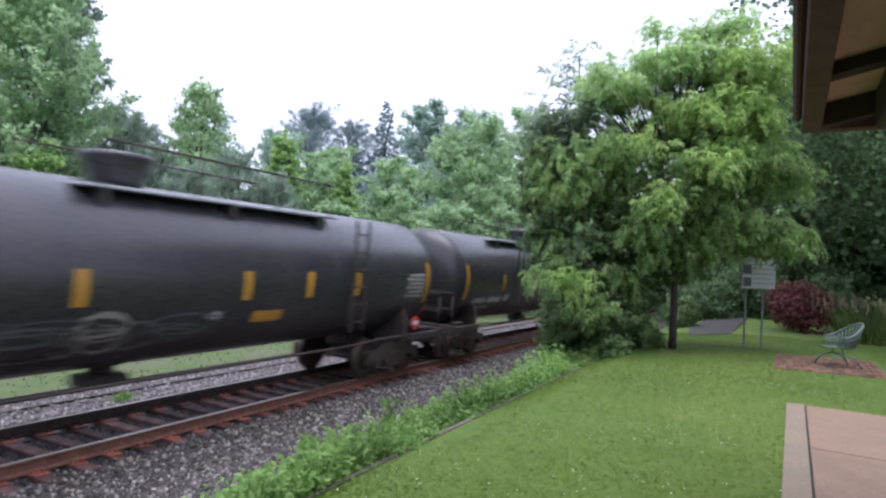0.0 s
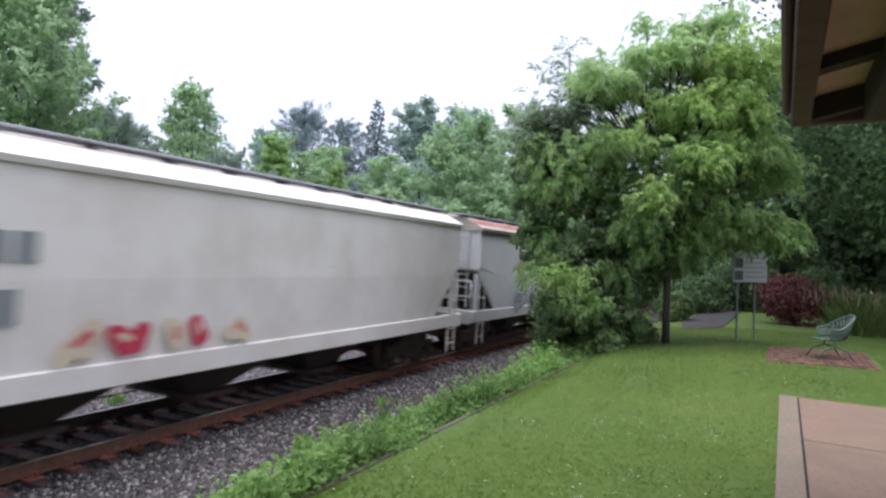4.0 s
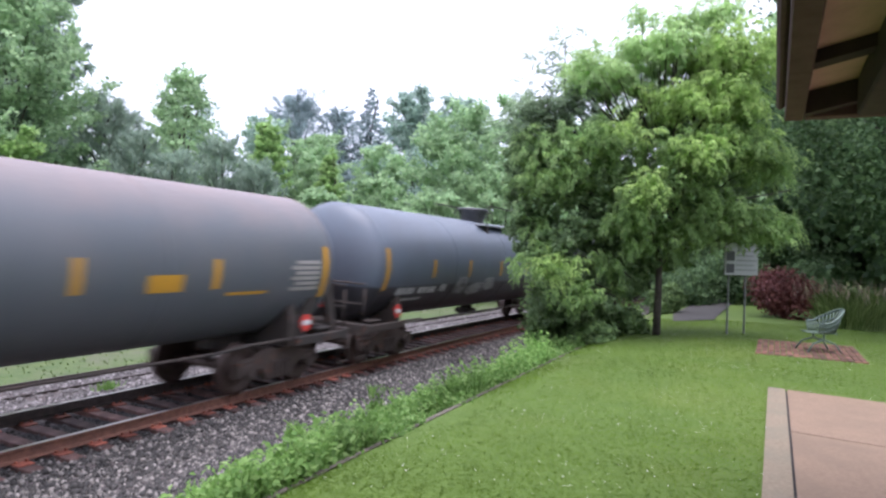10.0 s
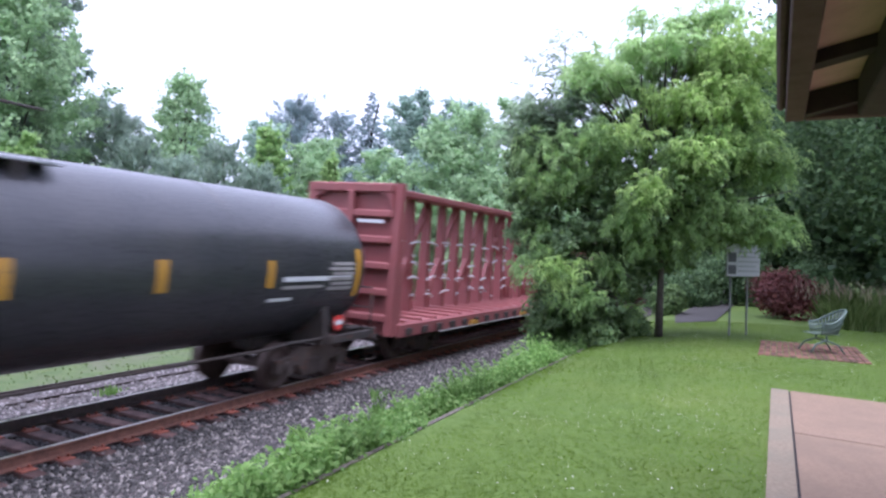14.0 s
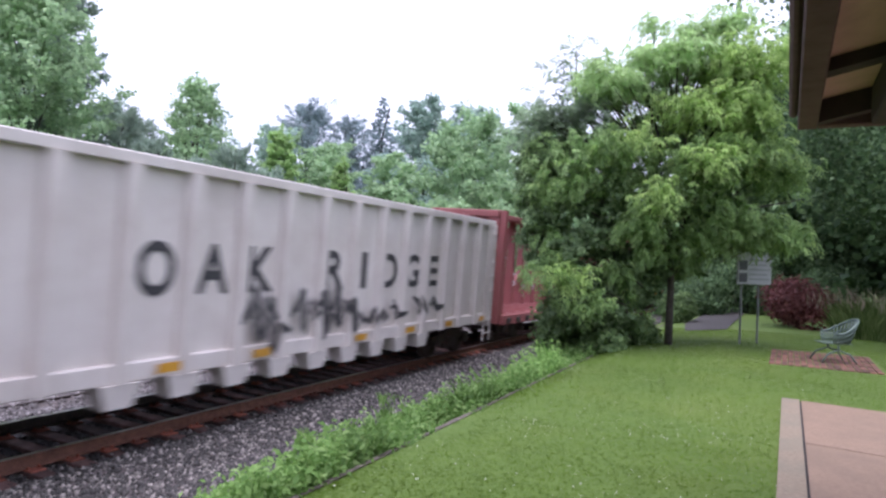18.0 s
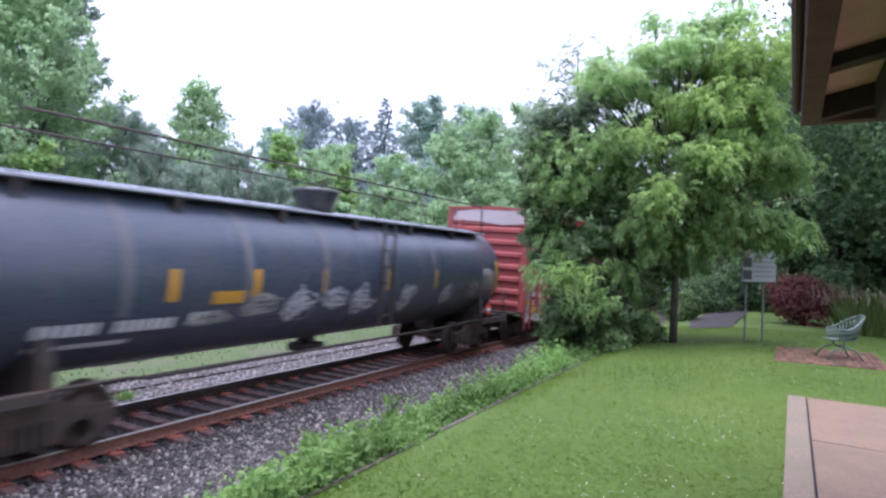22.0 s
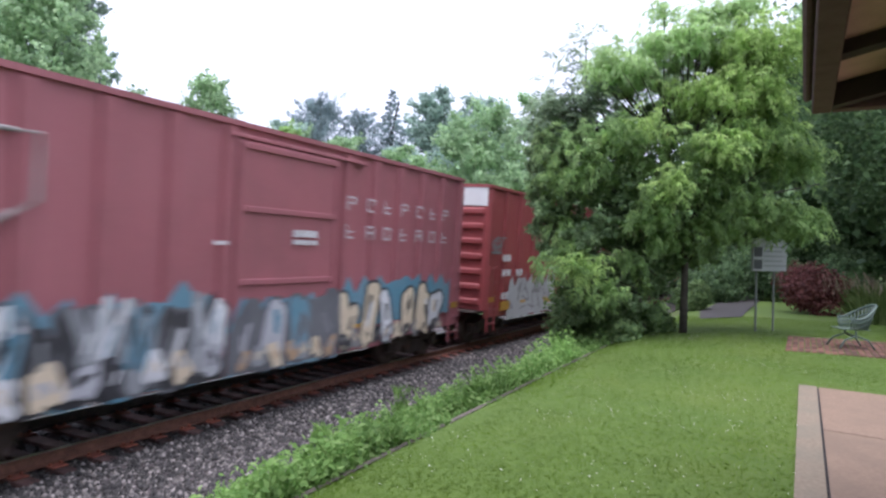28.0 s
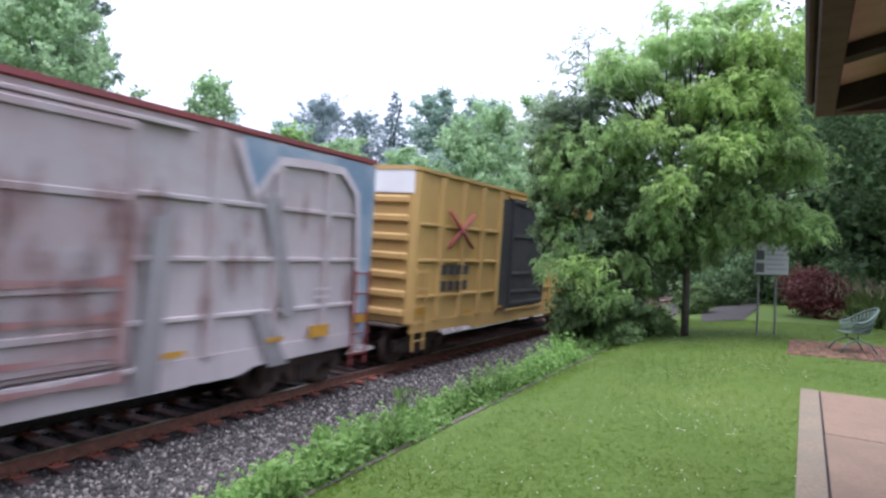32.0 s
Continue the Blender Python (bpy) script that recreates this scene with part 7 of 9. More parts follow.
    for a, b in (((-hl + 1.6, 2.9), (-hl + 3.0, 3.8)), ((-hl + 1.6, 3.8), (-hl + 3.0, 2.9))):
        ex.tube([(a[0], -W - 0.09, a[1]), (b[0], -W - 0.09, b[1])], 0.05, 4)
    part("emblem", ex, OXIDE, c, "faded crossed emblem")
    part("lettering", bars(chopped(-hl + 1.3, -hl + 2.9, 2.2, 2.45, 4, 4) + chopped(-hl + 1.3, -hl + 2.9, 1.8, 2.05, 4, 5), -W - 0.08), PATCH_BLACK, c)["kind"] = "stuff"


LOADS = []
build_train()


# ---- station eave, slab, sign, bench ----
SIDE = radians(26.7)

SLAB_M = Matrix.Rotation(math.pi / 2 - SIDE, 4, 'Z')  # x along the building's line, y to its left


def build_slab():
    slab = thing("pavement", "tan concrete platform slab with a grey border strip", "pavement", SLAB_M, kind="structure")
    far, left, skew = 9.78, 0.035, 0.16
    part("border", Shape().prism([(-12, left), (far, left), (far - 0.03, left - 0.2), (-12, left - 0.2)], 'z', 0.75, 1.083), CURB_CON, slab, "grey-tan concrete border strip")
    part("joint", Shape().box(-12, far - 0.06, left - 0.23, left - 0.19, 0.9, 1.066), BED_OILY, slab, "dark gritty joint")
    a = far - 0.04
    y0, y1 = left - 0.222, -6.0
    while a > -12:
        part("slab_panel", Shape().prism([(a - 2.43, y0), (a - 0.012, y0), (a - 0.012 + (y1 - y0) * skew, y1), (a - 2.43 + (y1 - y0) * skew, y1)], 'z', 0.75, 1.08), CONCRETE, slab)
        a -= 2.44


build_slab()


def build_eave():
    """A hipped station roof: its boarded soffit, rafters and fascias at one corner over the slab."""
    st = thing("station_roof", "dark-timbered station roof with tan boarded soffit", "roof", SLAB_M, kind="structure")
    far, y0, z0, run = 5.72, -0.03, 3.78, 3.2
    rise = 0.22
    part("fascia", Shape().box(-7, far, y0 - 0.13, y0, z0, z0 + 0.24, 0.008), DARK_WOOD, st)
    part("gutter", Shape().box(-7, far + 0.05, y0, y0 + 0.06, z0 + 0.1, z0 + 0.25, 0.02), DARK_WOOD, st, "dark gutter")
    part("fascia", Shape().box(far - 0.13, far, y0 - run, y0 - 0.134, z0, z0 + 0.24, 0.008), DARK_WOOD, st)
    part("soffit", Shape().prism([(y0 - 0.13, z0 + 0.16), (y0 - 0.13, z0 + 0.2), (y0 - run, z0 + 0.2 + run * rise), (y0 - run, z0 + 0.16 + run * rise)], 'x', -7, far - 0.13), SOFFIT, st, "tan soffit boards")
    part("roofing", Shape().prism([(y0 + 0.05, z0 + 0.25), (y0 + 0.05, z0 + 0.28), (y0 - run, z0 + 0.28 + run * rise), (y0 - run, z0 + 0.25 + run * rise)], 'x', -7.1, far + 0.06), SHINGLE, st)
    raf = Shape().prism([(y0 - 0.13, z0 + 0.08), (y0 - 0.13, z0 + 0.16), (y0 - run, z0 + 0.16 + run * rise), (y0 - run, z0 + 0.08 + run * rise)], 'x', -0.075, 0.075).mesh("rafter")
    for i in range(6):
        part("rafter", raf, DARK_BEAM, st, at=Matrix.Translation((far - 1.22 - i * 1.9, 0, 0)))
    part("rafter", Shape().prism([(y0 - 0.134, z0 + 0.0), (y0 - 0.134, z0 + 0.16), (y0 - run, z0 + 0.16 + run * rise), (y0 - run, z0 + run * rise)], 'x', far - 0.26, far - 0.134), DARK_BEAM, st, "deep end rafter")
    part("plate_beam", Shape().box(-7, far - 0.27, y0 - 0.62, y0 - 0.45, z0 - 0.04, z0 + 0.24, 0.015), DARK_BEAM, st, "dark plate beam under the rafters")
    for a in (far - 0.34, far - 2.24, far - 4.14):
        pts = [(a, y0 - 2.6, z0 - 1.2), (a, y0 - 2.0, z0 - 0.85), (a, y0 - 1.3, z0 - 0.3), (a, y0 - 0.95, z0 - 0.05), (a, y0 - 0.62, z0 + 0.04)]
        part("bracket", Shape().tube(pts, 0.085, 8), DARK_BEAM, st, "curved knee brace")
    part("wall_station", Shape().box(-7, far - 0.4, y0 - run - 0.2, y0 - run + 0.05, 1.0, z0 + run * rise + 0.2), SOFFIT, st)


build_eave()


def build_sign():
    p0, p1 = Vector((6.68, 15.46, 0)), Vector((7.27, 15.75, 0))
    zg = 1.0
    d = (p1 - p0)
    turn = math.degrees(math.atan2(d.y, d.x))
    s = thing("information_sign", "white information board with dark pictures on two posts", "sign", pose(p0.x, p0.y, zg, 0, 0, turn))
    w = d.length
    for x in (0.03, w - 0.06):
        part("post", Shape().box(x - 0.018, x + 0.018, -0.02, 0.02, -0.1, 1.9, 0.005), POST_GREY, s)
    bd = part("board", Shape().box(-0.2, w + 0.24, -0.1, -0.05, 1.42, 2.16, 0.008), SIGN_FACE, s, "white printed board")
    for z0, z1 in ((1.47, 1.68), (1.75, 1.97)):
        part("picture", Shape().box(-0.17, 0.09, -0.106, -0.098, z0, z1), SIGN_DARK, bd, "dark photograph")
    tx = Shape()
    for k in range(5):
        tx.box(0.16, w + 0.18 - 0.1 * (k % 2), -0.106, -0.098, 1.53 + k * 0.11, 1.56 + k * 0.11)
    part("print", tx, SIGN_PRINT, bd, "faint grey print")


build_sign()


def build_patio():
    pt = thing("brick_patio", "red brick paved patch in the lawn", "patio", SLAB_M, kind="structure")
    rnd = random.Random(2)
    br = Shape().box(-0.098, 0.098, -0.047, 0.047, -0.05, 0.0, 0.006).mesh("brick")
    part("bed", Shape().box(13.53, 16.37, -1.52, 0.27, 0.97, 1.03), EDGING, pt)
    a = 13.55
    while a < 16.2:
        b = -1.5
        while b < 0.2:
            part("brick", br, BRICK, pt, at=pose(a + 0.1, b + (0.05), 1.06 + rnd.uniform(-0.003, 0.004), 0, 0, rnd.uniform(-1, 1)))
            b += 0.105
        a += 0.205


build_patio()


def build_bench():
    b = thing("metal_chair", "pale green mesh metal garden armchair on bricks", "chair", pose(7.32, 12.8, 1.06, 0, 0, 172))
    # x: the way it faces; a tulip-shaped shell of thin upright slats on bowed legs
    for i in range(9):
        part("seat_slat", Shape().box(-0.24 + i * 0.055, -0.24 + i * 0.055 + 0.04, -0.27, 0.27, 0.36, 0.372), GREEN_METAL, b)
    n = 25
    tops = []
    for i in range(n):
        a = math.pi * 1.3 * (i / (n - 1) - 0.5)
        up = 0.56 + 0.26 * max(0.0, math.cos(a * 0.95)) ** 1.5
        y0_, x0_ = 0.28 * math.sin(a), -0.02 - 0.24 * math.cos(a)
        y1_, x1_ = 0.38 * math.sin(a), -0.03 - 0.36 * math.cos(a) * (0.75 + 0.3 * max(0.0, math.cos(a)))
        tops.append((x1_, y1_, up))
        part("back_slat", Shape().tube([(x0_, y0_, 0.36), ((x0_ + x1_) / 2 - 0.02 * math.cos(a), (y0_ + y1_) / 2, 0.36 + (up - 0.36) * 0.55), (x1_, y1_, up)], 0.013, 5), GREEN_METAL, b)
    part("back_rail", Shape().tube(tops, 0.022, 6), GREEN_METAL, b, "rolled top rim")
    for k in (0.3, 0.62):
        ring = []
        for i in range(n):
            a = math.pi * 1.3 * (i / (n - 1) - 0.5)
            q = tops[i]
            ring.append(((-0.02 - 0.24 * math.cos(a)) * (1 - k) + q[0] * k, 0.28 * math.sin(a) * (1 - k) + q[1] * k, 0.36 + (q[2] - 0.36) * k))
        part("back_rail", Shape().tube(ring, 0.012, 5), GREEN_METAL, b)
    for y in (-0.27, 0.27):
        part("leg", Shape().tube([(0.3, y * 1.1, 0.012), (0.2, y, 0.17), (0.0, y * 0.9, 0.25), (-0.2, y, 0.17), (-0.3, y * 1.1, 0.012)], 0.017, 6), GREEN_METAL, b, "bowed pair of legs")
        part("brace", Shape().tube([(0.0, y * 0.9, 0.25), (0.0, y * 0.85, 0.36)], 0.017, 6), GREEN_METAL, b)
    part("brace", Shape().tube([(0.0, -0.25, 0.25), (0.0, 0.25, 0.25)], 0.014, 6), GREEN_METAL, b)


build_bench()


# ---- plants ----
def leaf_quads(centres, normals, size, rng, aspect=0.55, bend=0.25):
    """Folded leaf-shaped quads: two triangles each, random turn, about the given normals."""
    n = len(centres)
    t = rng.normal(size=(n, 3))
    t -= normals * (t * normals).sum(1, keepdims=True)
    t /= np.linalg.norm(t, axis=1, keepdims=True) + 1e-9
    b = np.cross(normals, t)
    L = (size * rng.uniform(0.6, 1.3, n))[:, None]
    co = np.empty((n, 4, 3))
    co[:, 0] = centres - t * L * 0.5
    co[:, 1] = centres + b * L * aspect * 0.5 + normals * L * bend * 0.3
    co[:, 2] = centres + t * L * 0.5 - normals * L * bend * 0.5
    co[:, 3] = centres - b * L * aspect * 0.5 + normals * L * bend * 0.3
    return co.reshape(-1, 3), np.arange(4 * n).reshape(n, 4)


def crown_points(blobs, per, rng, shell=0.55, up=0.5):
    """Points and normals on and inside lumpy blobs: (centre, radii)."""
    P, N = [], []
    for c, r in blobs:
        d = rng.normal(size=(per, 3))
        d /= np.linalg.norm(d, axis=1, keepdims=True)
        k = shell + (1 - shell) * rng.random((per, 1)) ** 0.5
        P.append(np.array(c) + (d * k + rng.normal(size=(per, 3)) * 0.13) * np.array(r))
        nn = d + rng.normal(size=(per, 3)) * 0.55 + np.array((0, 0, up))
        N.append(nn / np.linalg.norm(nn, axis=1, keepdims=True))
    return np.concatenate(P), np.concatenate(N)


def limbs(base, top, targets, r, rng):
    s = Shape()
    base, top = Vector(base), Vector(top)
    pts = [base + (top - base) * k + Vector((rng.normal() * 0.03 * (top - base).length * k, rng.normal() * 0.03 * (top - base).length * k, 0)) for k in np.linspace(0, 1, 7)]
    pts[0] = base - Vector((0, 0, 0.25))
    s.tube(pts, r, 9, True, r * 0.25)
    for t in targets:
        t = Vector(t)
        k = min(0.85, max(0.15, (t.z - base.z) / max(0.5, (top.z - base.z)) * 0.7 - rng.random() * 0.12))
        a = base.lerp(top, k)
        m = a.lerp(t, 0.5) + Vector((0, 0, (t - a).length * 0.08))
        rr = r * (1 - k * 0.7) * 0.4
        s.tube([a, m, t], rr, 5, False, rr * 0.3)
    return s


def bough_leaves(S, E, thick, flat, n, leaf, rng, aspect, up=1.1, along=0.0, inner=0.15):
    """Leaves strung along boughs from S to E, spread by thick across them and thinner upwards."""
    S, E, thick = np.asarray(S), np.asarray(E), np.asarray(thick)
    d = E - S
    ln = np.linalg.norm(d, axis=1)
    i = rng.choice(len(S), n, p=ln / ln.sum())
    u = (inner + (1 - inner) * rng.random(n))[:, None]
    w = (thick[i] * (1.1 - 0.75 * u[:, 0]))[:, None]
    P = S[i] + d[i] * u + rng.normal(size=(n, 3)) * w * np.array((0.55, 0.55, 0.55 * flat))
    P[:, 2] = np.maximum(P[:, 2], 0.05)
    N = rng.normal(size=(n, 3)) * 0.6 + np.array((0, 0, up))
    N /= np.linalg.norm(N, axis=1, keepdims=True)
    if not along:
        return leaf_quads(P, N, leaf, rng, aspect)
    # needles lie along their bough and point a little upwards
    t = d[i] / ln[i][:, None] + rng.normal(size=(n, 3)) * along + np.array((0, 0, 0.3))
    t /= np.linalg.norm(t, axis=1, keepdims=True)
    b = np.cross(t, rng.normal(size=(n, 3)))
    b /= np.linalg.norm(b, axis=1, keepdims=True) + 1e-9
    L = (leaf * rng.uniform(0.6, 1.3, n))[:, None]
    co = np.stack([P - t * L * 0.5, P + b * L * aspect * 0.5, P + t * L * 0.5, P - b * L * aspect * 0.5], 1)
    return co.reshape(-1, 3), np.arange(4 * n).reshape(n, 4)


def tree(name, x, y, top, r, material, label, seed, leaf=0.32, n=11000, kind="round", low=0.15, z=None, blobs=34, trunk=None, category="tree"):
    """A tapered trunk, rising limbs, side boughs on each, and leaves strung along the boughs."""
    rng = np.random.default_rng(seed)
    zg = ground_z(L_of(x, y)[0]) if z is None else z
    H = top - zg
    zlo = H * low
    S, E, W, tips = [], [], [], []
    flat, aspect, along, up = 0.8, 0.72, 0.0, 0.35
    turn = rng.random() * 6.283

    def limb(z0, tip, subs, reach, rise, fan=1.2, u0=0.3):
        """A limb from the stem at z0 to its tip, with side boughs along it."""
        a, b = np.array((0, 0, z0)), np.array(tip)
        tips.append(tuple(a + (b - a) * 0.8))
        d = b - a
        h = math.atan2(d[1], d[0])
        for j in range(subs):
            u = u0 + (1 - u0) * (j + rng.random() * 0.6) / subs
            p = a + d * u
            q = h + rng.uniform(-fan, fan)
            ln = reach * rng.uniform(0.6, 1.25) * (1.15 - 0.45 * u)
            S.append(p)
            E.append(p + np.array((math.cos(q), math.sin(q), rise + rng.normal() * 0.2)) * ln)
            W.append(ln * 0.6)

    if kind == "round":
        m = max(44, blobs)
        for i in range(m):
            k = ((i + rng.random()) / m) ** 0.9
            env = r * max(0.2, math.sin(math.pi * min(0.97, 0.18 + 0.8 * k)) ** 0.55) * rng.uniform(0.62, 1.12)
            a = turn + i * 2.4 + rng.normal() * 0.3
            zt = zlo + (H - zlo) * min(1.0, k * rng.uniform(0.96, 1.03))
            limb(max(0.06 * H, zt - env * rng.uniform(0.35, 0.8)), (env * math.cos(a), env * math.sin(a), zt), 9, r * 0.26, 0.2, 1.5, 0.15)
    elif kind == "pointed":
        m = max(60, blobs)
        for i in range(m):
            k = (i + rng.random()) / m
            env = (r * (1 - k ** 1.7) ** 0.9 + 0.12) * rng.uniform(0.55, 1.15)
            a = turn + i * 2.4
            z0 = zlo + (H - zlo) * k * 0.93
            limb(z0, (env * math.cos(a), env * math.sin(a), min(H, z0 + env * rng.uniform(0.3, 0.75))), 6, 0.24 * r, 0.5, 1.0)
        limb(H * 0.7, (0.05, 0.0, H), 8, 0.2 * r, 0.8, 3.1)
        flat = 0.8
    elif kind == "spire":
        m = blobs * 6
        for i in range(m):
            k = (i + rng.random()) / m
            env = (r * (1.0 - k) ** 0.85 + 0.15) * rng.uniform(0.55, 1.1)
            a = turn + i * 2.4
            z0 = zlo + (H - zlo) * k
            limb(z0, (env * math.cos(a), env * math.sin(a), z0 - env * 0.12), 3, env * 0.35 + 0.1, -0.15, 0.8, 0.2)
        flat, aspect, along = 0.8, 0.34, 0.5
    elif kind == "pine":
        # long upswept plumes with bare stem between them
        m = blobs
        for i in range(m):
            k = (i + rng.random()) / m
            env = r * (0.5 + 0.6 * math.sin(math.pi * min(1, 0.1 + 0.75 * k))) * rng.uniform(0.45, 1.1) * (1 - 0.55 * max(0, k - 0.75) / 0.25)
            a = turn + i * 2.4 + rng.normal() * 0.3
            z0 = zlo + (H - zlo) * k * 0.86
            limb(z0, (env * math.cos(a), env * math.sin(a), min(H, z0 + env * rng.uniform(0.35, 0.85))), 9, 0.2 * r, 0.4, 0.9, 0.15)
        flat, aspect, along = 0.9, 0.2, 0.5
    elif kind == "plume":
        # a soft pine: dense, its shoots all turned upwards
        m = max(40, blobs)
        for i in range(m):
            k = (i + rng.random()) / m
            env = r * (1 - k ** 2.2) ** 0.6 * rng.uniform(0.6, 1.12) + 0.1
            a = turn + i * 2.4
            z0 = zlo + (H - zlo) * k * 0.9
            limb(z0, (env * math.cos(a), env * math.sin(a), min(H, z0 + env * rng.uniform(0.05, 0.35))), 8, 0.2 * r, 1.0, 1.3, 0.2)
        flat, aspect, along = 0.9, 0.2, 0.4
    co, fs = bough_leaves(S, E, W, flat, n, leaf, rng, aspect, up, along)
    t = thing(name, label, category, Matrix.Translation((x, y, zg)))
    part("crown", quick_mesh("crown", co, fs, material), None, t, "leafy crown")
    tg = [tips[i] for i in rng.permutation(len(tips))[:34 if kind == "pine" else 20]]
    part("trunk", limbs((0, 0, 0), (0, 0, H * (0.93 if kind != "round" else 0.72)), tg, trunk or max(0.1, H * 0.014), rng), BARK, t)
    return t


def build_woods():
    T = tree
    T("broadleaf_tree", -23.4, 36.0, 17.4, 5.0, L_BROAD, "tall broadleaf tree with a lumpy mid-green crown", 1, 0.3, 30000, low=0.03, blobs=90)
    T("broadleaf_tree", -32.4, 52.0, 25.5, 5.4, L_PINE, "tall dark-leaved tree behind the others", 2, 0.34, 30000, low=0.2, blobs=70)
    T("broadleaf_tree", -31.6, 41.0, 20.5, 5.6, L_PINE, "tall broadleaf tree in full leaf", 3, 0.36, 14000, blobs=50)
    T("pine_tree", -20.2, 40.0, 12.0, 3.0, L_PINE, "soft grey-green pine at the wood's edge", 4, 0.34, 16000, "plume", 0.02, blobs=80)
    T("pine_tree", -23.8, 36.5, 10.4, 2.8, L_PINE, "soft grey-green pine at the wood's edge", 41, 0.34, 16000, "plume", 0.02, blobs=80)
    T("young_tree", -17.2, 44.0, 14.5, 4.0, L_BROAD, "young broadleaf tree with a ragged pointed top", 5, 0.27, 7500, "pointed", 0.1, blobs=90)
    T("young_tree", -12.2, 46.0, 11.6, 2.4, L_YOUNG, "bright green young tree in leaf", 6, 0.28, 9000, "pointed", 0.05, blobs=80)
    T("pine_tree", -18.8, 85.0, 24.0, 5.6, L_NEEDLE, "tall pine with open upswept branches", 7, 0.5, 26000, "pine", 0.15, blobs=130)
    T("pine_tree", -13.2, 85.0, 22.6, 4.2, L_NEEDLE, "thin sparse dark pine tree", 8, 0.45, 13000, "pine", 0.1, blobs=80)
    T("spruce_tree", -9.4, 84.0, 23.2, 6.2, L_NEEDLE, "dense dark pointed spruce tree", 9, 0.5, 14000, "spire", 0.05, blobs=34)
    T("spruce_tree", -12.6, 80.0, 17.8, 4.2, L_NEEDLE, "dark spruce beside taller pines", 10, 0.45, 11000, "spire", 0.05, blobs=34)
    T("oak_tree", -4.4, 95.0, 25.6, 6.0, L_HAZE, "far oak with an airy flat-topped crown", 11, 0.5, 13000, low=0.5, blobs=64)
    T("oak_tree", 2.4, 97.0, 25.2, 7.0, L_HAZE, "far oak, leaf paled as by haze", 12, 0.5, 14000, low=0.35, blobs=70)
    T("broadleaf_tree", 0.9, 50.0, 13.0, 6.4, L_BROAD, "broad spreading tree behind the railway", 13, 0.34, 24000, low=0.03, blobs=56)
    T("broadleaf_tree", 6.4, 56.0, 15.4, 5.4, L_BROAD, "broadleaf tree behind the railway", 14, 0.34, 17000, low=0.05, blobs=46)
    T("broadleaf_tree", 11.0, 68.0, 17.0, 5.6, L_BROAD, "broadleaf tree behind the railway", 16, 0.36, 12000, low=0.05, blobs=44)
    T("broadleaf_tree", 17.0, 78.0, 19.0, 6.0, L_BROAD, "broadleaf tree behind the railway", 17, 0.4, 12000, low=0.05, blobs=44)
    T("young_tree", -7.2, 42.0, 9.0, 1.5, L_YOUNG, "small yellow-green leafy young tree", 15, 0.24, 8000, "pointed", low=0.05, blobs=70)
    for i, (x, y, top, r, m_) in enumerate(((-17.5, 38, 9.6, 2.8, L_PINE), (-13.4, 40, 9.6, 3.0, L_PINE), (-8.8, 46, 9.0, 3.2, L_BROAD), (-4.4, 44, 7.8, 3.0, L_BROAD), (-20.6, 32.5, 7.8, 2.4, L_YOUNG), (-14.5, 36, 8.0, 2.8, L_PINE),
                                               (-10.8, 39, 8.0, 2.6, L_PINE), (-25.5, 33, 8.4, 2.8, L_PINE), (-0.5, 42, 6.8, 2.8, L_BROAD), (3.4, 46, 8.0, 2.8, L_BROAD), (-7.0, 38, 6.0, 2.4, L_BROAD), (-17.8, 33.6, 6.4, 2.4, L_PINE), (-29.0, 31.0, 8.0, 3.0, L_BROAD), (7.5, 60, 11.0, 3.5, L_BROAD),
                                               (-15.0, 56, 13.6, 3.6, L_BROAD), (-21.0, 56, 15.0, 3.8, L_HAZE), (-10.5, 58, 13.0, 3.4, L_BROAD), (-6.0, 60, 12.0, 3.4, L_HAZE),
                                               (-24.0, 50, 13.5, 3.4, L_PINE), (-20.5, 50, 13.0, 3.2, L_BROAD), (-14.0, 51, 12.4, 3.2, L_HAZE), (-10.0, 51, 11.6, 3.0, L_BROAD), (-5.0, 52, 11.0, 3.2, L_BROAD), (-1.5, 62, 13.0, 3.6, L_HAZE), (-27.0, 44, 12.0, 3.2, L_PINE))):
        if m_ is L_PINE:
            T("pine_tree", x, y, top, r, m_, "soft grey-green pine in the wood's edge", 60 + i, 0.38, 9500, "plume", 0.0, blobs=64)
        else:
            T("scrub_tree", x, y, top, r, m_, "low scrubby tree at the wood's edge", 60 + i, 0.27, 8000, low=0.0, blobs=48)
    # woods far behind, closing the view
    rng = np.random.default_rng(77)
    P, N = [], []
    for i in range(150):
        a = radians(-62 + 92 * i / 149)
        d = 118 + rng.uniform(-8, 14)
        x, y = d * math.sin(a), d * math.cos(a)
        if abs(L_of(x, y)[0] - MID) < 9:
            continue
        h = rng.uniform(9, 13)
        b = [((x + rng.normal() * 2, y + rng.normal() * 2, h * q), (3.2, 3.2, 2.4)) for q in (0.15, 0.4, 0.62, 0.82)]
        p, nn = crown_points(b, 90, rng)
        P.append(p), N.append(nn)
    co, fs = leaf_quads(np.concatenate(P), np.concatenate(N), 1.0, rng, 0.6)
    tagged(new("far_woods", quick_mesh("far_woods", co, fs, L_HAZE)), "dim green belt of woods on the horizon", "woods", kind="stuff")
    # unseen trees added behind the camera, so tank sides mirror dark below the sky
    P, N = [], []
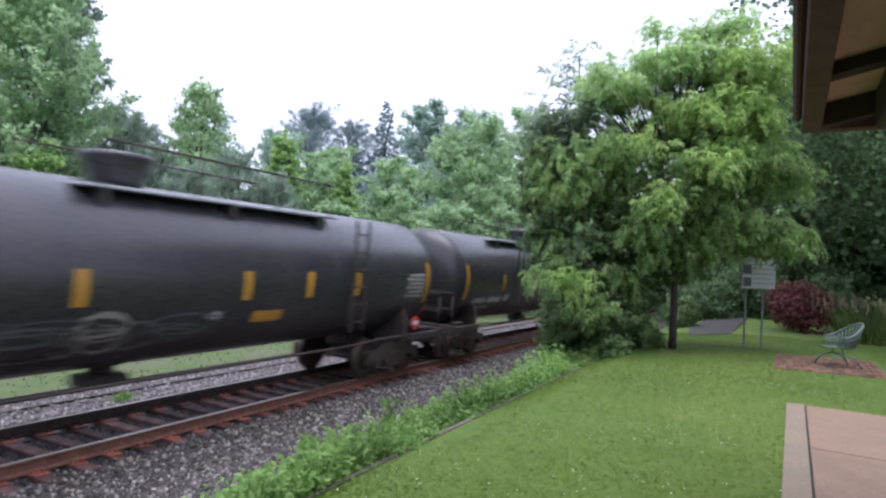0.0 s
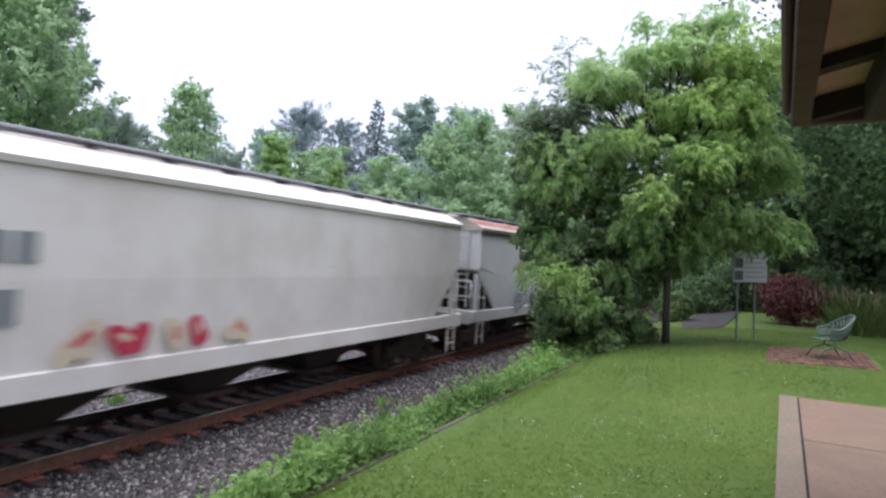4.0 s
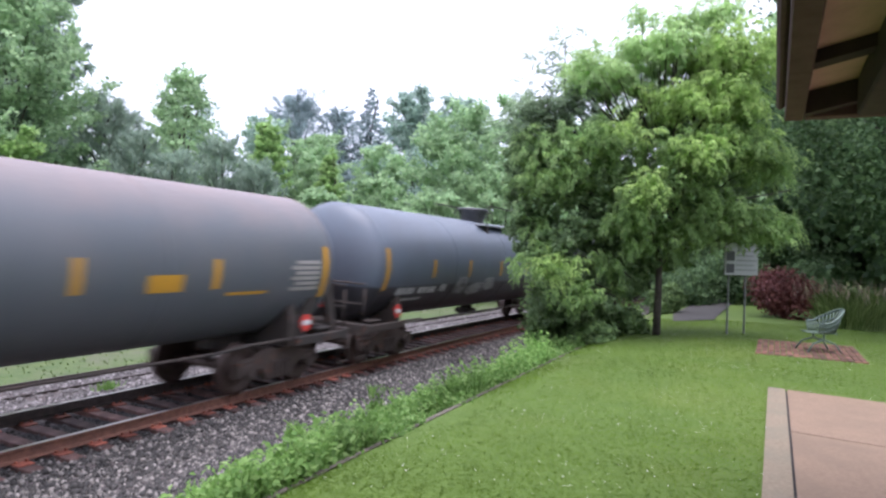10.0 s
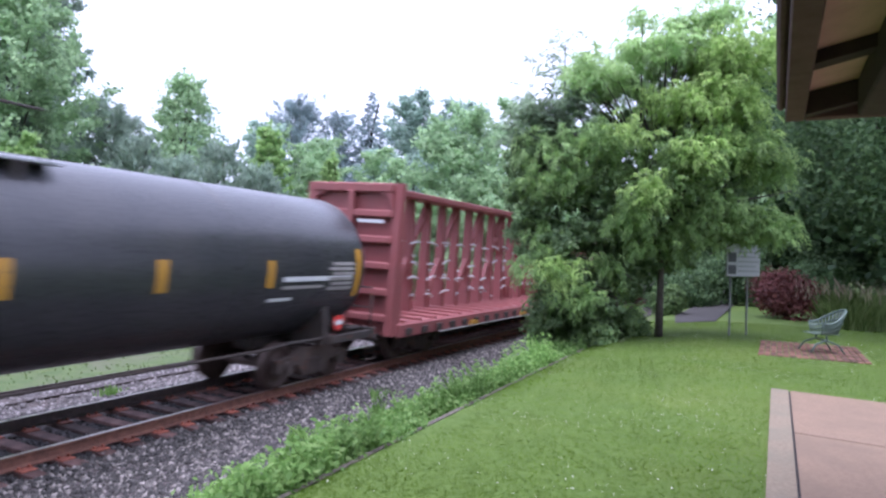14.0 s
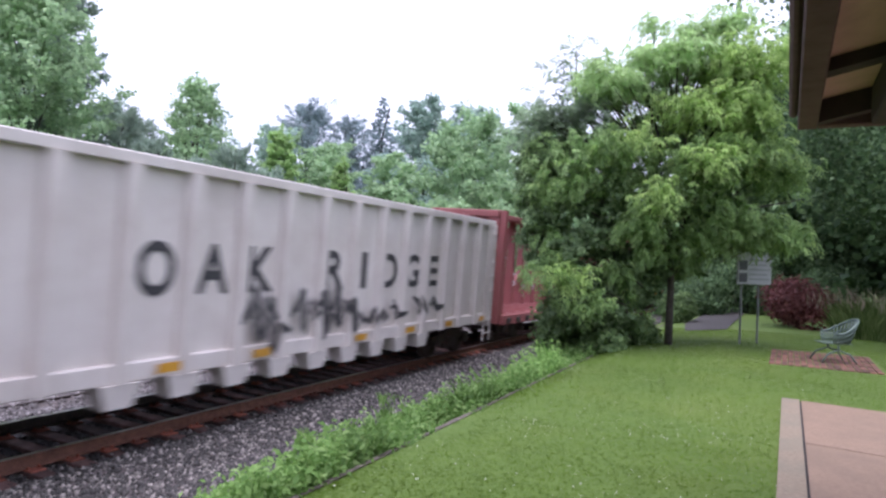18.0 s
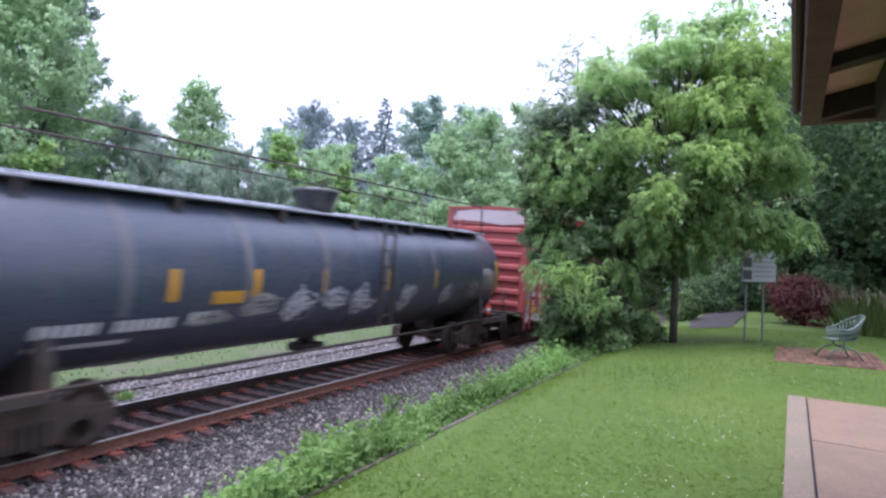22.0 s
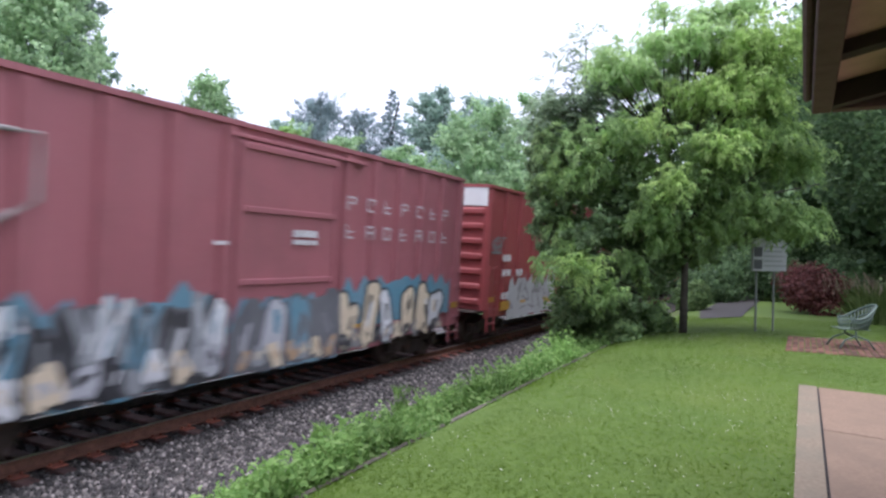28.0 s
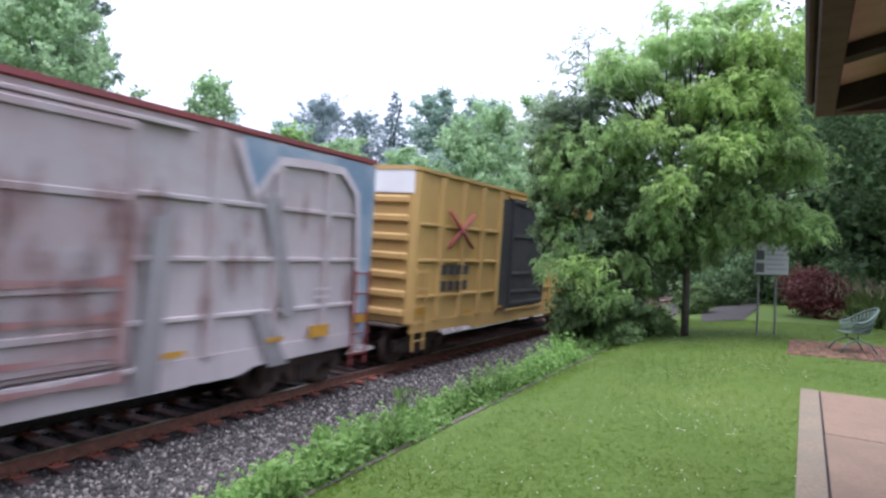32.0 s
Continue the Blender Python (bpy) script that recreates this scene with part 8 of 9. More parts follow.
    for i in range(46):
        a = radians(128 + 112 * i / 45)
        d = 33 + rng.uniform(-3, 5)
        x, y = d * math.sin(a), d * math.cos(a)
        h = rng.uniform(9.5, 12.5)
        b = [((x + rng.normal(), y + rng.normal(), h * q), (1.9, 1.9, 1.7)) for q in (0.12, 0.35, 0.6, 0.85)]
        p, nn = crown_points(b, 80, rng)
        P.append(p), N.append(nn)
    co, fs = leaf_quads(np.concatenate(P), np.concatenate(N), 0.9, rng, 0.6)
    tagged(new("far_woods", quick_mesh("far_woods", co, fs, L_DARK)), "unseen dark tree belt added behind the camera", "woods", kind="stuff")
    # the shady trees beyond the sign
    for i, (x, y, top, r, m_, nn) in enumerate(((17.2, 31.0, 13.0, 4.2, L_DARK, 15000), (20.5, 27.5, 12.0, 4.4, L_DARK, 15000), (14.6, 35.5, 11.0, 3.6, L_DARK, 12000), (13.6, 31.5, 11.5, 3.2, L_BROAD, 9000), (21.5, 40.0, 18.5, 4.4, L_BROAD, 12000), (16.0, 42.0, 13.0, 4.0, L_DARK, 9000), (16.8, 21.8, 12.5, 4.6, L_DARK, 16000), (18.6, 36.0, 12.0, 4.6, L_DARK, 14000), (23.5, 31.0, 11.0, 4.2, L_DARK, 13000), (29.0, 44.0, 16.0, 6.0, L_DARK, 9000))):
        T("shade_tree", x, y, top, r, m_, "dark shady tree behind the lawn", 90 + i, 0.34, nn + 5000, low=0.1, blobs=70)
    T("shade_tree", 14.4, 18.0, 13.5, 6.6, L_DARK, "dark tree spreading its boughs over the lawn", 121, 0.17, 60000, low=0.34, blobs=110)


build_woods()


def build_main_tree():
    """Loose tree of heaven beside the track: stars of drooping fronds over a leafy foot coloured dark for shade."""
    rng = np.random.default_rng(5)
    x0, y0, size = 4.95, 15.1, 0.916
    zg = ground_z(L_of(x0, y0)[0])
    t = thing("ailanthus_tree", "large loose tree with drooping feathery leaves beside the track", "tree", Matrix.Translation((x0, y0, zg + 0.1)) @ Matrix.Scale(size, 4))

    def fronds(clusters, each, length, pairs, broad, droop, rise=0.15):
        """Tufts of arching, hanging pinnate leaves: clusters of (point, way it faces)."""
        C = np.repeat(np.array([c[0] for c in clusters]), each, 0)
        A = np.repeat(np.array([c[1] for c in clusters]), each, 0)
        n = len(C)
        C = C + rng.normal(size=(n, 3)) * length * 0.3
        turn = rng.random(n) * 6.283
        D = np.stack([np.cos(turn), np.sin(turn), rng.normal(size=n) * 0.6 + rise], 1) + A * 0.7
        D /= np.linalg.norm(D, axis=1, keepdims=True)
        side = np.cross(D, np.array((0, 0, 1.0))) + rng.normal(size=(n, 3)) * 0.25
        side /= np.linalg.norm(side, axis=1, keepdims=True) + 1e-9
        Lf = (length * rng.uniform(0.55, 1.2, n))[:, None]
        droop = droop * rng.uniform(0.4, 1.5, (n, 1))
        down = np.array((0, 0, -1.0))
        co = []
        for k in range(pairs):
            u = (k + 0.8) / pairs
            c = C + D * Lf * (u - 0.35 * u * u) + down * Lf * droop * u * u
            run = D * (1 - 0.7 * u) + down * droop * 2 * u
            run /= np.linalg.norm(run, axis=1, keepdims=True)
            w = Lf * (0.33 - 0.25 * abs(u - 0.4)) * rng.uniform(0.7, 1.2, (n, 1))
            for sg in (-1, 1):
                tip = c + side * sg * w * 0.8 + run * w * 0.5 + down * w * (0.2 + 0.35 * droop) + rng.normal(size=(n, 3)) * w * 0.16
                mid = c * 0.5 + tip * 0.5 - down * w * 0.08
                co.append(np.stack([c, mid + run * Lf * broad, tip, mid - run * Lf * broad], 1).reshape(-1, 3))
        co = np.concatenate(co)
        return co, np.arange(len(co)).reshape(-1, 4)

    def stars(lobes):
        """Tuft centres in and over rounded lobes: (x, y, z, half width, half height, half depth, how many)."""
        out = []
        for cx, cy, cz, rx, rz, ry, m in lobes:
            for _ in range(m):
                d = rng.normal(size=3)
                d /= np.linalg.norm(d)
                if d[2] < -0.3:
                    d[2] *= -0.6
                q = rng.random() ** 0.45 * rng.uniform(0.8, 1.3)
                w = d * np.array((1, 1, 0.6)) + np.array((0, -0.35, 0.3))
                out.append((np.array((cx + rx * d[0] * q, cy + ry * d[1] * q, max(0.25, cz + rz * d[2] * q))), w / np.linalg.norm(w)))
        return out

    bright = stars([(1.5, -0.3, 6.5, 1.05, 1.0, 1.1, 130), (1.18, -0.6, 5.55, 1.0, 0.6, 0.8, 56), (-1.24, -1.2, 4.45, 0.65, 0.42, 0.5, 8), (0.28, -1.5, 4.2, 0.68, 0.46, 0.5, 16), (-0.82, -1.8, 3.3, 0.4, 0.3, 0.4, 8), (1.63, -0.6, 4.55, 0.95, 0.85, 0.7, 30), (0.19, -0.9, 5.3, 0.95, 0.6, 0.6, 26), (-2.7, -1.1, 1.3, 0.9, 0.55, 0.5, 8)])
    lower = stars([(-1.24, -1.0, 4.4, 0.7, 0.5, 0.5, 20), (0.28, -1.2, 4.1, 0.8, 0.6, 0.5, 22), (-0.82, -1.4, 3.2, 0.6, 0.5, 0.4, 12), (1.63, -0.5, 4.4, 0.95, 0.85, 0.7, 40), (-1.16, -1.2, 2.6, 0.6, 0.45, 0.4, 14), (1.51, -0.8, 2.85, 0.85, 0.4, 0.5, 20), (-2.9, -0.9, 1.45, 0.7, 0.5, 0.5, 12), (-2.4, -1.1, 0.8, 0.9, 0.4, 0.5, 12), (-1.7, -1.0, 1.5, 0.4, 0.4, 0.4, 5),
                   (2.4, -0.3, 4.05, 0.6, 0.6, 0.6, 26), (2.3, -0.7, 2.5, 0.65, 0.3, 0.4, 24), (0.2, -0.6, 2.5, 0.8, 0.4, 0.5, 14), (-0.6, -0.9, 2.1, 0.7, 0.4, 0.4, 12), (1.1, -0.5, 2.3, 0.6, 0.3, 0.4, 8), (-1.9, -0.7, 3.6, 0.9, 0.7, 0.4, 20), (-3.0, -0.5, 3.3, 0.6, 0.7, 0.4, 16), (0.3, -0.7, 3.3, 0.9, 0.5, 0.5, 14), (-3.1, -0.4, 2.2, 0.6, 0.5, 0.4, 10)])
    airy = stars([(-0.19, 0, 6.72, 1.05, 0.9, 1.0, 92), (1.27, 0, 7.8, 0.6, 0.42, 0.5, 26), (0.31, 0, 7.55, 0.55, 0.32, 0.4, 14), (-0.66, 0, 7.75, 0.16, 0.2, 0.2, 4), (-0.85, 0.4, 6.0, 0.95, 0.75, 0.8, 54), (2.7, 0.3, 7.2, 0.25, 0.5, 0.3, 8),
                  (-1.91, -0.5, 6.0, 0.8, 0.62, 0.7, 54), (-0.3, 0.8, 4.9, 1.5, 0.9, 0.6, 50), (1.8, 0.8, 4.6, 1.2, 1.0, 0.6, 40), (-1.9, -0.5, 4.2, 1.0, 0.8, 0.6, 40), (-3.1, -0.2, 4.2, 0.6, 0.6, 0.5, 24), (-0.4, -0.7, 3.7, 1.0, 0.6, 0.4, 20)])
    grey = stars([(-3.2, 0, 5.2, 0.9, 0.42, 0.8, 30), (-2.5, 0, 5.4, 0.7, 0.4, 0.7, 20), (-2.49, 0, 7.05, 0.08, 0.1, 0.1, 2), (-2.82, 0, 6.6, 0.14, 0.08, 0.1, 2), (-3.05, 0, 6.2, 0.14, 0.1, 0.1, 2), (-2.22, 0, 6.85, 0.06, 0.1, 0.1, 1), (-3.5, 0, 4.7, 0.6, 0.4, 0.5, 10)])
    for lab, cl, each, ln, m_, droop, rise, broad in (("feathery leaves in hanging tufts, coloured bright as lit", bright, 9, 0.46, L_MAIN, 0.75, 0.4, 0.062), ("lower feathery leaves, coloured darker for shade", lower, 8, 0.48, L_LOWER, 0.75, 0.4, 0.066), ("airy leaves against the sky, coloured pale as backlit", airy, 10, 0.42, L_MID, 0.7, 0.4, 0.064), ("grey-green flat layered leaves", grey, 8, 0.6, L_SUMAC, 0.25, 0.25, 0.04)):
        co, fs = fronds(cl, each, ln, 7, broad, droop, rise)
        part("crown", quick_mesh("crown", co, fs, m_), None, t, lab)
    # dense leaves at the foot and shaded side: the shade is put into their colour
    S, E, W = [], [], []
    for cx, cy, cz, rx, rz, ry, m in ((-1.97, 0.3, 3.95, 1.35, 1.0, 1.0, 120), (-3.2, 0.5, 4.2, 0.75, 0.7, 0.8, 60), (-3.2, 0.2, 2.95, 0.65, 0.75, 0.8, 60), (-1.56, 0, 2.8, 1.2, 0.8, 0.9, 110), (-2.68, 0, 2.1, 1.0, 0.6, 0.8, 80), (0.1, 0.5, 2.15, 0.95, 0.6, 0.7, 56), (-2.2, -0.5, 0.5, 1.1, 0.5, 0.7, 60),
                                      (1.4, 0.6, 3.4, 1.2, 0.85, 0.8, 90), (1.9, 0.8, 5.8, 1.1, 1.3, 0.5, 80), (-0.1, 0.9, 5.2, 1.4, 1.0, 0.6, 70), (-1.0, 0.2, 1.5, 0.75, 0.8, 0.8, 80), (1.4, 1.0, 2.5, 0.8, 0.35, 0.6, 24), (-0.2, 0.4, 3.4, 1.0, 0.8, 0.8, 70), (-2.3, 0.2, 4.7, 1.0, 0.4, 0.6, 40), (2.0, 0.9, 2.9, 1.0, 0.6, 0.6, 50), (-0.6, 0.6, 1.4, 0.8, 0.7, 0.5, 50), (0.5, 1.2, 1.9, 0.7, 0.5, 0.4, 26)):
        for _ in range(m):
            d = rng.normal(size=3)
            d *= rng.random() ** 0.4 / np.linalg.norm(d)
            p = np.array((cx + rx * d[0], cy + ry * d[1], max(0.2, cz + rz * d[2])))
            h, ln = rng.random() * 6.283, rng.uniform(0.2, 0.45)
            S.append(p), E.append(p + np.array((math.cos(h), math.sin(h), rng.normal() * 0.35 - 0.1)) * ln), W.append(ln * 0.5)
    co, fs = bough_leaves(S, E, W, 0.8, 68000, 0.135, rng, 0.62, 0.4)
    part("crown", quick_mesh("crown", co, fs, L_FOOT), None, t, "leaves of the shaded side, shade put into their colour")
    s = Shape()
    for pts, r in (([(0, 0, -0.2), (0.02, 0, 1.6), (0.06, 0.05, 3.0), (0.3, 0.1, 5.0), (0.9, 0.0, 7.4)], 0.105), ([(0.02, 0, 1.5), (-0.3, 0.1, 3.0), (-0.55, 0.1, 5.0), (-0.6, 0.0, 7.75)], 0.06), ([(0.05, 0, 2.4), (0.9, -0.1, 4.2), (1.9, -0.1, 6.0), (2.3, 0, 7.4)], 0.07),
                   ([(0, 0, 1.9), (-1.0, 0.0, 3.6), (-1.75, 0.0, 4.7), (-2.5, -0.1, 5.9), (-2.5, 0, 7.05)], 0.05), ([(-1.6, 0, 4.5), (-2.6, -0.2, 5.0), (-3.6, -0.2, 5.3)], 0.035), ([(-0.9, 0.1, -0.1), (-1.2, 0, 1.5), (-1.9, 0, 3.4)], 0.045), ([(-1.4, 0, -0.1), (-2.3, -0.3, 0.8), (-2.8, -0.6, 1.3)], 0.03), ([(0.1, 0, 2.2), (1.4, -0.5, 3.2), (2.8, -0.8, 3.5)], 0.035)):
        s.tube(pts, r, 8, True, 0.012)
    every = bright + lower + airy + grey
    for i in rng.permutation(len(every))[:110]:
        b = Vector(every[i][0])
        a = Vector((b.x * 0.45, b.y * 0.3, b.z * 0.78))
        s.tube([a, a.lerp(b, 0.55) + Vector((0, 0, 0.12)), b], 0.02, 5, False, 0.007)
    part("trunk", s, BARK, t, "thin dark trunks and limbs")


build_main_tree()


def bush(name, x, y, h, r, material, label, seed, leaf, n, category="bush", flat=1.0, z=None):
    rng = np.random.default_rng(seed)
    zg = ground_z(L_of(x, y)[0]) if z is None else z
    bl = []
    for i in range(16):
        a, q = rng.random() * 6.283, r * 0.62 * math.sqrt(rng.random())
        zz = h * rng.uniform(0.2, 0.72) * (1 - 0.35 * (q / r) ** 2)
        bl.append(((q * math.cos(a), q * math.sin(a) * flat, zz), (r * 0.42, r * 0.42 * flat, h * 0.3)))
    P, N = crown_points(bl, n // 16, rng)
    P[:, 2] = np.maximum(P[:, 2], 0.02)
    co, fs = leaf_quads(P, N, leaf, rng)
    t = thing(name, label, category, Matrix.Translation((x, y, zg)))
    part("foliage", quick_mesh("foliage", co, fs, material), None, t)
    part("stem", limbs((0, 0, 0), (0, 0, h * 0.5), [b[0] for b in bl], 0.04, rng), BARK, t)


bush("red_maple_bush", 10.85, 21.0, 1.72, 1.3, L_RED, "dark red weeping maple bush on the lawn", 201, 0.11, 7000)
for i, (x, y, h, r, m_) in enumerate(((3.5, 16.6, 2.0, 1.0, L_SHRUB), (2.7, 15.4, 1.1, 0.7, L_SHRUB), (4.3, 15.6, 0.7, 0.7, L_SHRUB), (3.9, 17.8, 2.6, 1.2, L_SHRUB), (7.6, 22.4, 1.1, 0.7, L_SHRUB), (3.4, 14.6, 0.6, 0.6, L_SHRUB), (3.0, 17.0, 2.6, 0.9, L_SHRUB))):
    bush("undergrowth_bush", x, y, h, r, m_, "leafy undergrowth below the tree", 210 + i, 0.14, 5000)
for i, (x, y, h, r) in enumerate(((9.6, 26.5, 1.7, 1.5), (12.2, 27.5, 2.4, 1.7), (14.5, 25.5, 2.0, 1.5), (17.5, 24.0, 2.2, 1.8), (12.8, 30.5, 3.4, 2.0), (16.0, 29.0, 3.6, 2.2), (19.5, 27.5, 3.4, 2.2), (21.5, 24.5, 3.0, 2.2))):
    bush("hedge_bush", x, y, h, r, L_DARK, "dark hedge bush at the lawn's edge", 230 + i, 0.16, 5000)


for i, (L, q, h, r) in enumerate(((18.9, 9.9, 2.9, 1.6), (19.8, 11.6, 3.1, 1.6), (18.4, 13.0, 2.3, 1.3), (20.4, 8.2, 2.6, 1.6), (18.0, 7.4, 1.8, 1.3))):
    at = spot(L, q)
    bush("flowering_brush", at.x, at.y, h, r, L_BRUSH, "tall loose brush with dry pinkish flower heads", 250 + i, 0.1, 6500, "brush")
at = spot(22.6, 18.6)
tree("young_tree", at.x, at.y, 3.9, 1.2, L_YOUNG, "bright green sapling standing in tall reeds", 260, 0.2, 5000, "pointed", 0.1, blobs=40)


def blades(name, pts, heights, width, material, label, category, seed, lean=0.35, kind="stuff"):
    """Grass blades: a tapering two-piece strip each."""
    rng = np.random.default_rng(seed)
    n = len(pts)
    a = rng.random(n) * 6.283
    d = np.stack([np.cos(a), np.sin(a), np.zeros(n)], 1)
    b = rng.random(n) * 6.283
    ln = np.stack([np.cos(b), np.sin(b), np.zeros(n)], 1) * (lean * rng.random((n, 1)))
    h = heights[:, None]
    w = (width * rng.uniform(0.6, 1.3, n))[:, None]
    up = np.array((0, 0, 1.0))
    co = np.stack([pts - d * w / 2, pts + d * w / 2, pts + up * h * 0.6 + ln * h * 0.4 + d * w * 0.3, pts + up * h + ln * h, pts + up * h * 0.6 + ln * h * 0.4 - d * w * 0.3], 1).reshape(-1, 3)
    fs = np.arange(5 * n).reshape(n, 5)
    return tagged(new(name, quick_mesh(name, co, fs, material)), label, category, kind=kind)


def scatter(n, L0, L1, s0, s1, rng, power=1.0):
    L = rng.uniform(L0, L1, n)
    s = s0 + (s1 - s0) * rng.random(n) ** power
    return np.array([spot(a, b) for a, b in zip(L, s)]), L, s


def build_grass():
    rng = np.random.default_rng(31)
    n = 520000
    L, s = rng.uniform(-4.5, 3.05, n), 1.8 + 19.0 * rng.random(n) ** 2.1
    L[:130000], s[:130000] = rng.uniform(-1.6, 3.05, 130000), 2.6 - 11.6 * rng.random(130000) ** 1.7
    a0, c0 = np.cos(HEAD), np.sin(HEAD)
    off = MID - L + BEND * np.maximum(s, 0) ** 2 / 2
    p = np.stack([-MID * a0 + c0 * s + a0 * off, MID * c0 + a0 * s - c0 * off, np.interp(L, [q[0] for q in PROFILE], [q[1] for q in PROFILE]) + np.array([0.02 * noise.noise((a * 0.3, b * 0.25, 0)) for a, b in zip(L.tolist(), s.tolist())]) - 0.003], 1)
    u, v = p[:, 0] * math.sin(SIDE) + p[:, 1] * math.cos(SIDE), -p[:, 0] * math.cos(SIDE) + p[:, 1] * math.sin(SIDE)
    p = p[~((u < 9.8) & (v < 0.04)) & ~((u > 13.5) & (u < 16.4) & (v > -1.55) & (v < 0.28))]
    n = len(p)
    d = rng.random(n) * 6.283
    w = (rng.uniform(0.0015, 0.0036, n) * (1 + 0.09 * np.hypot(p[:, 0], p[:, 1])))[:, None] * np.stack([np.cos(d), np.sin(d), np.zeros(n)], 1)
    tip = np.stack([rng.normal(size=n) * 0.028, rng.normal(size=n) * 0.028, rng.uniform(0.006, 0.02, n)], 1)
    w *= np.where(w[:, 0] * tip[:, 1] - w[:, 1] * tip[:, 0] > 0, 1.0, -1.0)[:, None]
    co = np.stack([p - w, p + w, p + tip], 1).reshape(-1, 3)
    lawn = quick_mesh("lawn_grass", co, np.arange(3 * n).reshape(n, 3), L_LAWN)
    # a mown turf shades as one soft sheet: the blades' normals lean upwards
    nv = np.repeat(rng.normal(size=(n, 3)) * 0.22 + np.array((0, 0, 1.0)), 3, 0)
    lawn.normals_split_custom_set_from_vertices((nv / np.linalg.norm(nv, axis=1, keepdims=True)).tolist())
    tagged(new("lawn_grass", lawn), "short mown lawn grass with clover", "grass", kind="stuff")
    p, L, s = scatter(11000, -3.5, 2.9, 2.3, 17.0, rng, 0.9)
    N = np.tile(np.array((0, 0, 1.0)), (len(p), 1)) + rng.normal(size=(len(p), 3)) * 0.3
    p = p + np.array((0, 0, 0.03))
    u = p[:, 0] * math.sin(SIDE) + p[:, 1] * math.cos(SIDE)
    v = -p[:, 0] * math.cos(SIDE) + p[:, 1] * math.sin(SIDE)
    ok = (rng.random(len(p)) < np.array([0.28 + 1.1 * noise.noise((float(a) * 0.9, float(b) * 0.9, 3.0)) for a, b in zip(L, s)])) & ~((u < 9.75) & (v < -0.05)) & ~((u > 13.5) & (u < 16.4) & (v > -1.55) & (v < 0.28))
    co, fs = leaf_quads(p[ok], N[ok] / np.linalg.norm(N[ok], axis=1, keepdims=True), 0.0095, rng, 0.9)
    tagged(new("clover_flowers", quick_mesh("clover_flowers", co, fs, FLOWER)), "small white clover flowers in the lawn", "flowers", kind="stuff")
    # weeds on the slope
    p, L, s = scatter(19000, 3.1, 4.9, 2.0, 22.0, rng, 1.3)
    tall = np.array([0.5 + noise.noise((float(a) * 1.1, float(b) * 0.8, 1.0)) + 0.6 * noise.noise((float(a) * 2.7, float(b) * 2.2, 5.0)) - (0.42 + 0.6 * max(0.0, 1 - b / 9)) * max(0.0, a - 3.45) for a, b in zip(L, s)])
    ok = tall > 0.12
    p, tall = p[ok], np.clip(tall[ok], 0.12, np.clip(0.34 + 0.06 * s[ok], 0.35, 1.15))
    hh = rng.uniform(0.14, 0.52, len(p)) * tall
    blades("slope_weeds", p[::2], hh[::2] * 1.25, 0.02, L_WEED, "bright green weeds on the slope by the ballast", "weeds", 33, 0.8)
    q = np.repeat(p[::2], 8, 0)
    q = q + rng.normal(size=q.shape) * np.array((0.07, 0.07, 0.0)) + np.stack([np.zeros(len(q)), np.zeros(len(q)), np.repeat(hh[::2], 8) * rng.random(len(q)) * 1.3 + 0.02], 1)
    N = rng.normal(size=q.shape) * 0.6 + np.array((0.1, -0.3, 1.0))
    co, fs = leaf_quads(q, N / np.linalg.norm(N, axis=1, keepdims=True), 0.078, rng, 0.5)
    tagged(new("slope_weed_leaves", quick_mesh("slope_weed_leaves", co, fs, L_WEED)), "leafy green weeds along the lawn's edge", "weeds", kind="stuff")
    p, L, s = scatter(3000, 3.1, 3.8, -9.0, 2.2, rng)
    N = rng.normal(size=(len(p) * 4, 3)) * 0.6 + np.array((0, 0, 1.0))
    q = np.repeat(p, 4, 0) + rng.normal(size=(len(p) * 4, 3)) * np.array((0.08, 0.08, 0.0)) + np.array((0, 0, 1.0)) * rng.random((len(p) * 4, 1)) * 0.25
    co, fs = leaf_quads(q, N / np.linalg.norm(N, axis=1, keepdims=True), 0.078, rng, 0.5)
    tagged(new("slope_weed_leaves", quick_mesh("slope_weed_leaves", co, fs, L_WEED)), "leafy green weeds beside the platform lawn", "weeds", kind="stuff")
    for i, (L, s, h) in enumerate(((6.6, 2.75, 0.42), (4.6, 8.2, 0.5), (4.3, 6.0, 0.4), (3.7, 12.6, 0.55))):
        k = 70
        c = np.array(spot(L, s))
        z = rng.random(k) * h
        q = c + np.stack([rng.normal(size=k) * 0.05 * (1 + z), rng.normal(size=k) * 0.05 * (1 + z), z], 1)
        blades("weed_stalk", np.repeat(q, 2, 0), rng.uniform(0.06, 0.16, 2 * k), 0.025, L_WEED, "single leafy weed stalk growing beside the ballast", "weeds", 320 + i, 1.2, kind="")
    # meadow beyond the track
    p, L, s = scatter(36000, 13.4, 36.0, -14.0, 60.0, rng)
    hh = rng.uniform(0.08, 0.3, len(p)) * np.clip((L - 12.8) / 8, 0.3, 2.2)
    blades("meadow_grass", p, hh, 0.06, L_MEADOW, "rough bright meadow grass beyond the track", "grass", 34, 0.5)
    p, L, s = scatter(15000, 19.5, 27.0, -6.0, 48.0, rng)
    stand = np.clip([0.8 + 0.5 * noise.noise((float(a) * 0.35, float(b) * 0.3, 9.0)) for a, b in zip(L, s)], 0.4, 1.1)
    blades("tall_meadow_grass", p, rng.uniform(1.7, 3.3, len(p)) * stand, 0.055, L_REED, "tall pale reeds in front of the wood", "grass", 35, 0.22)
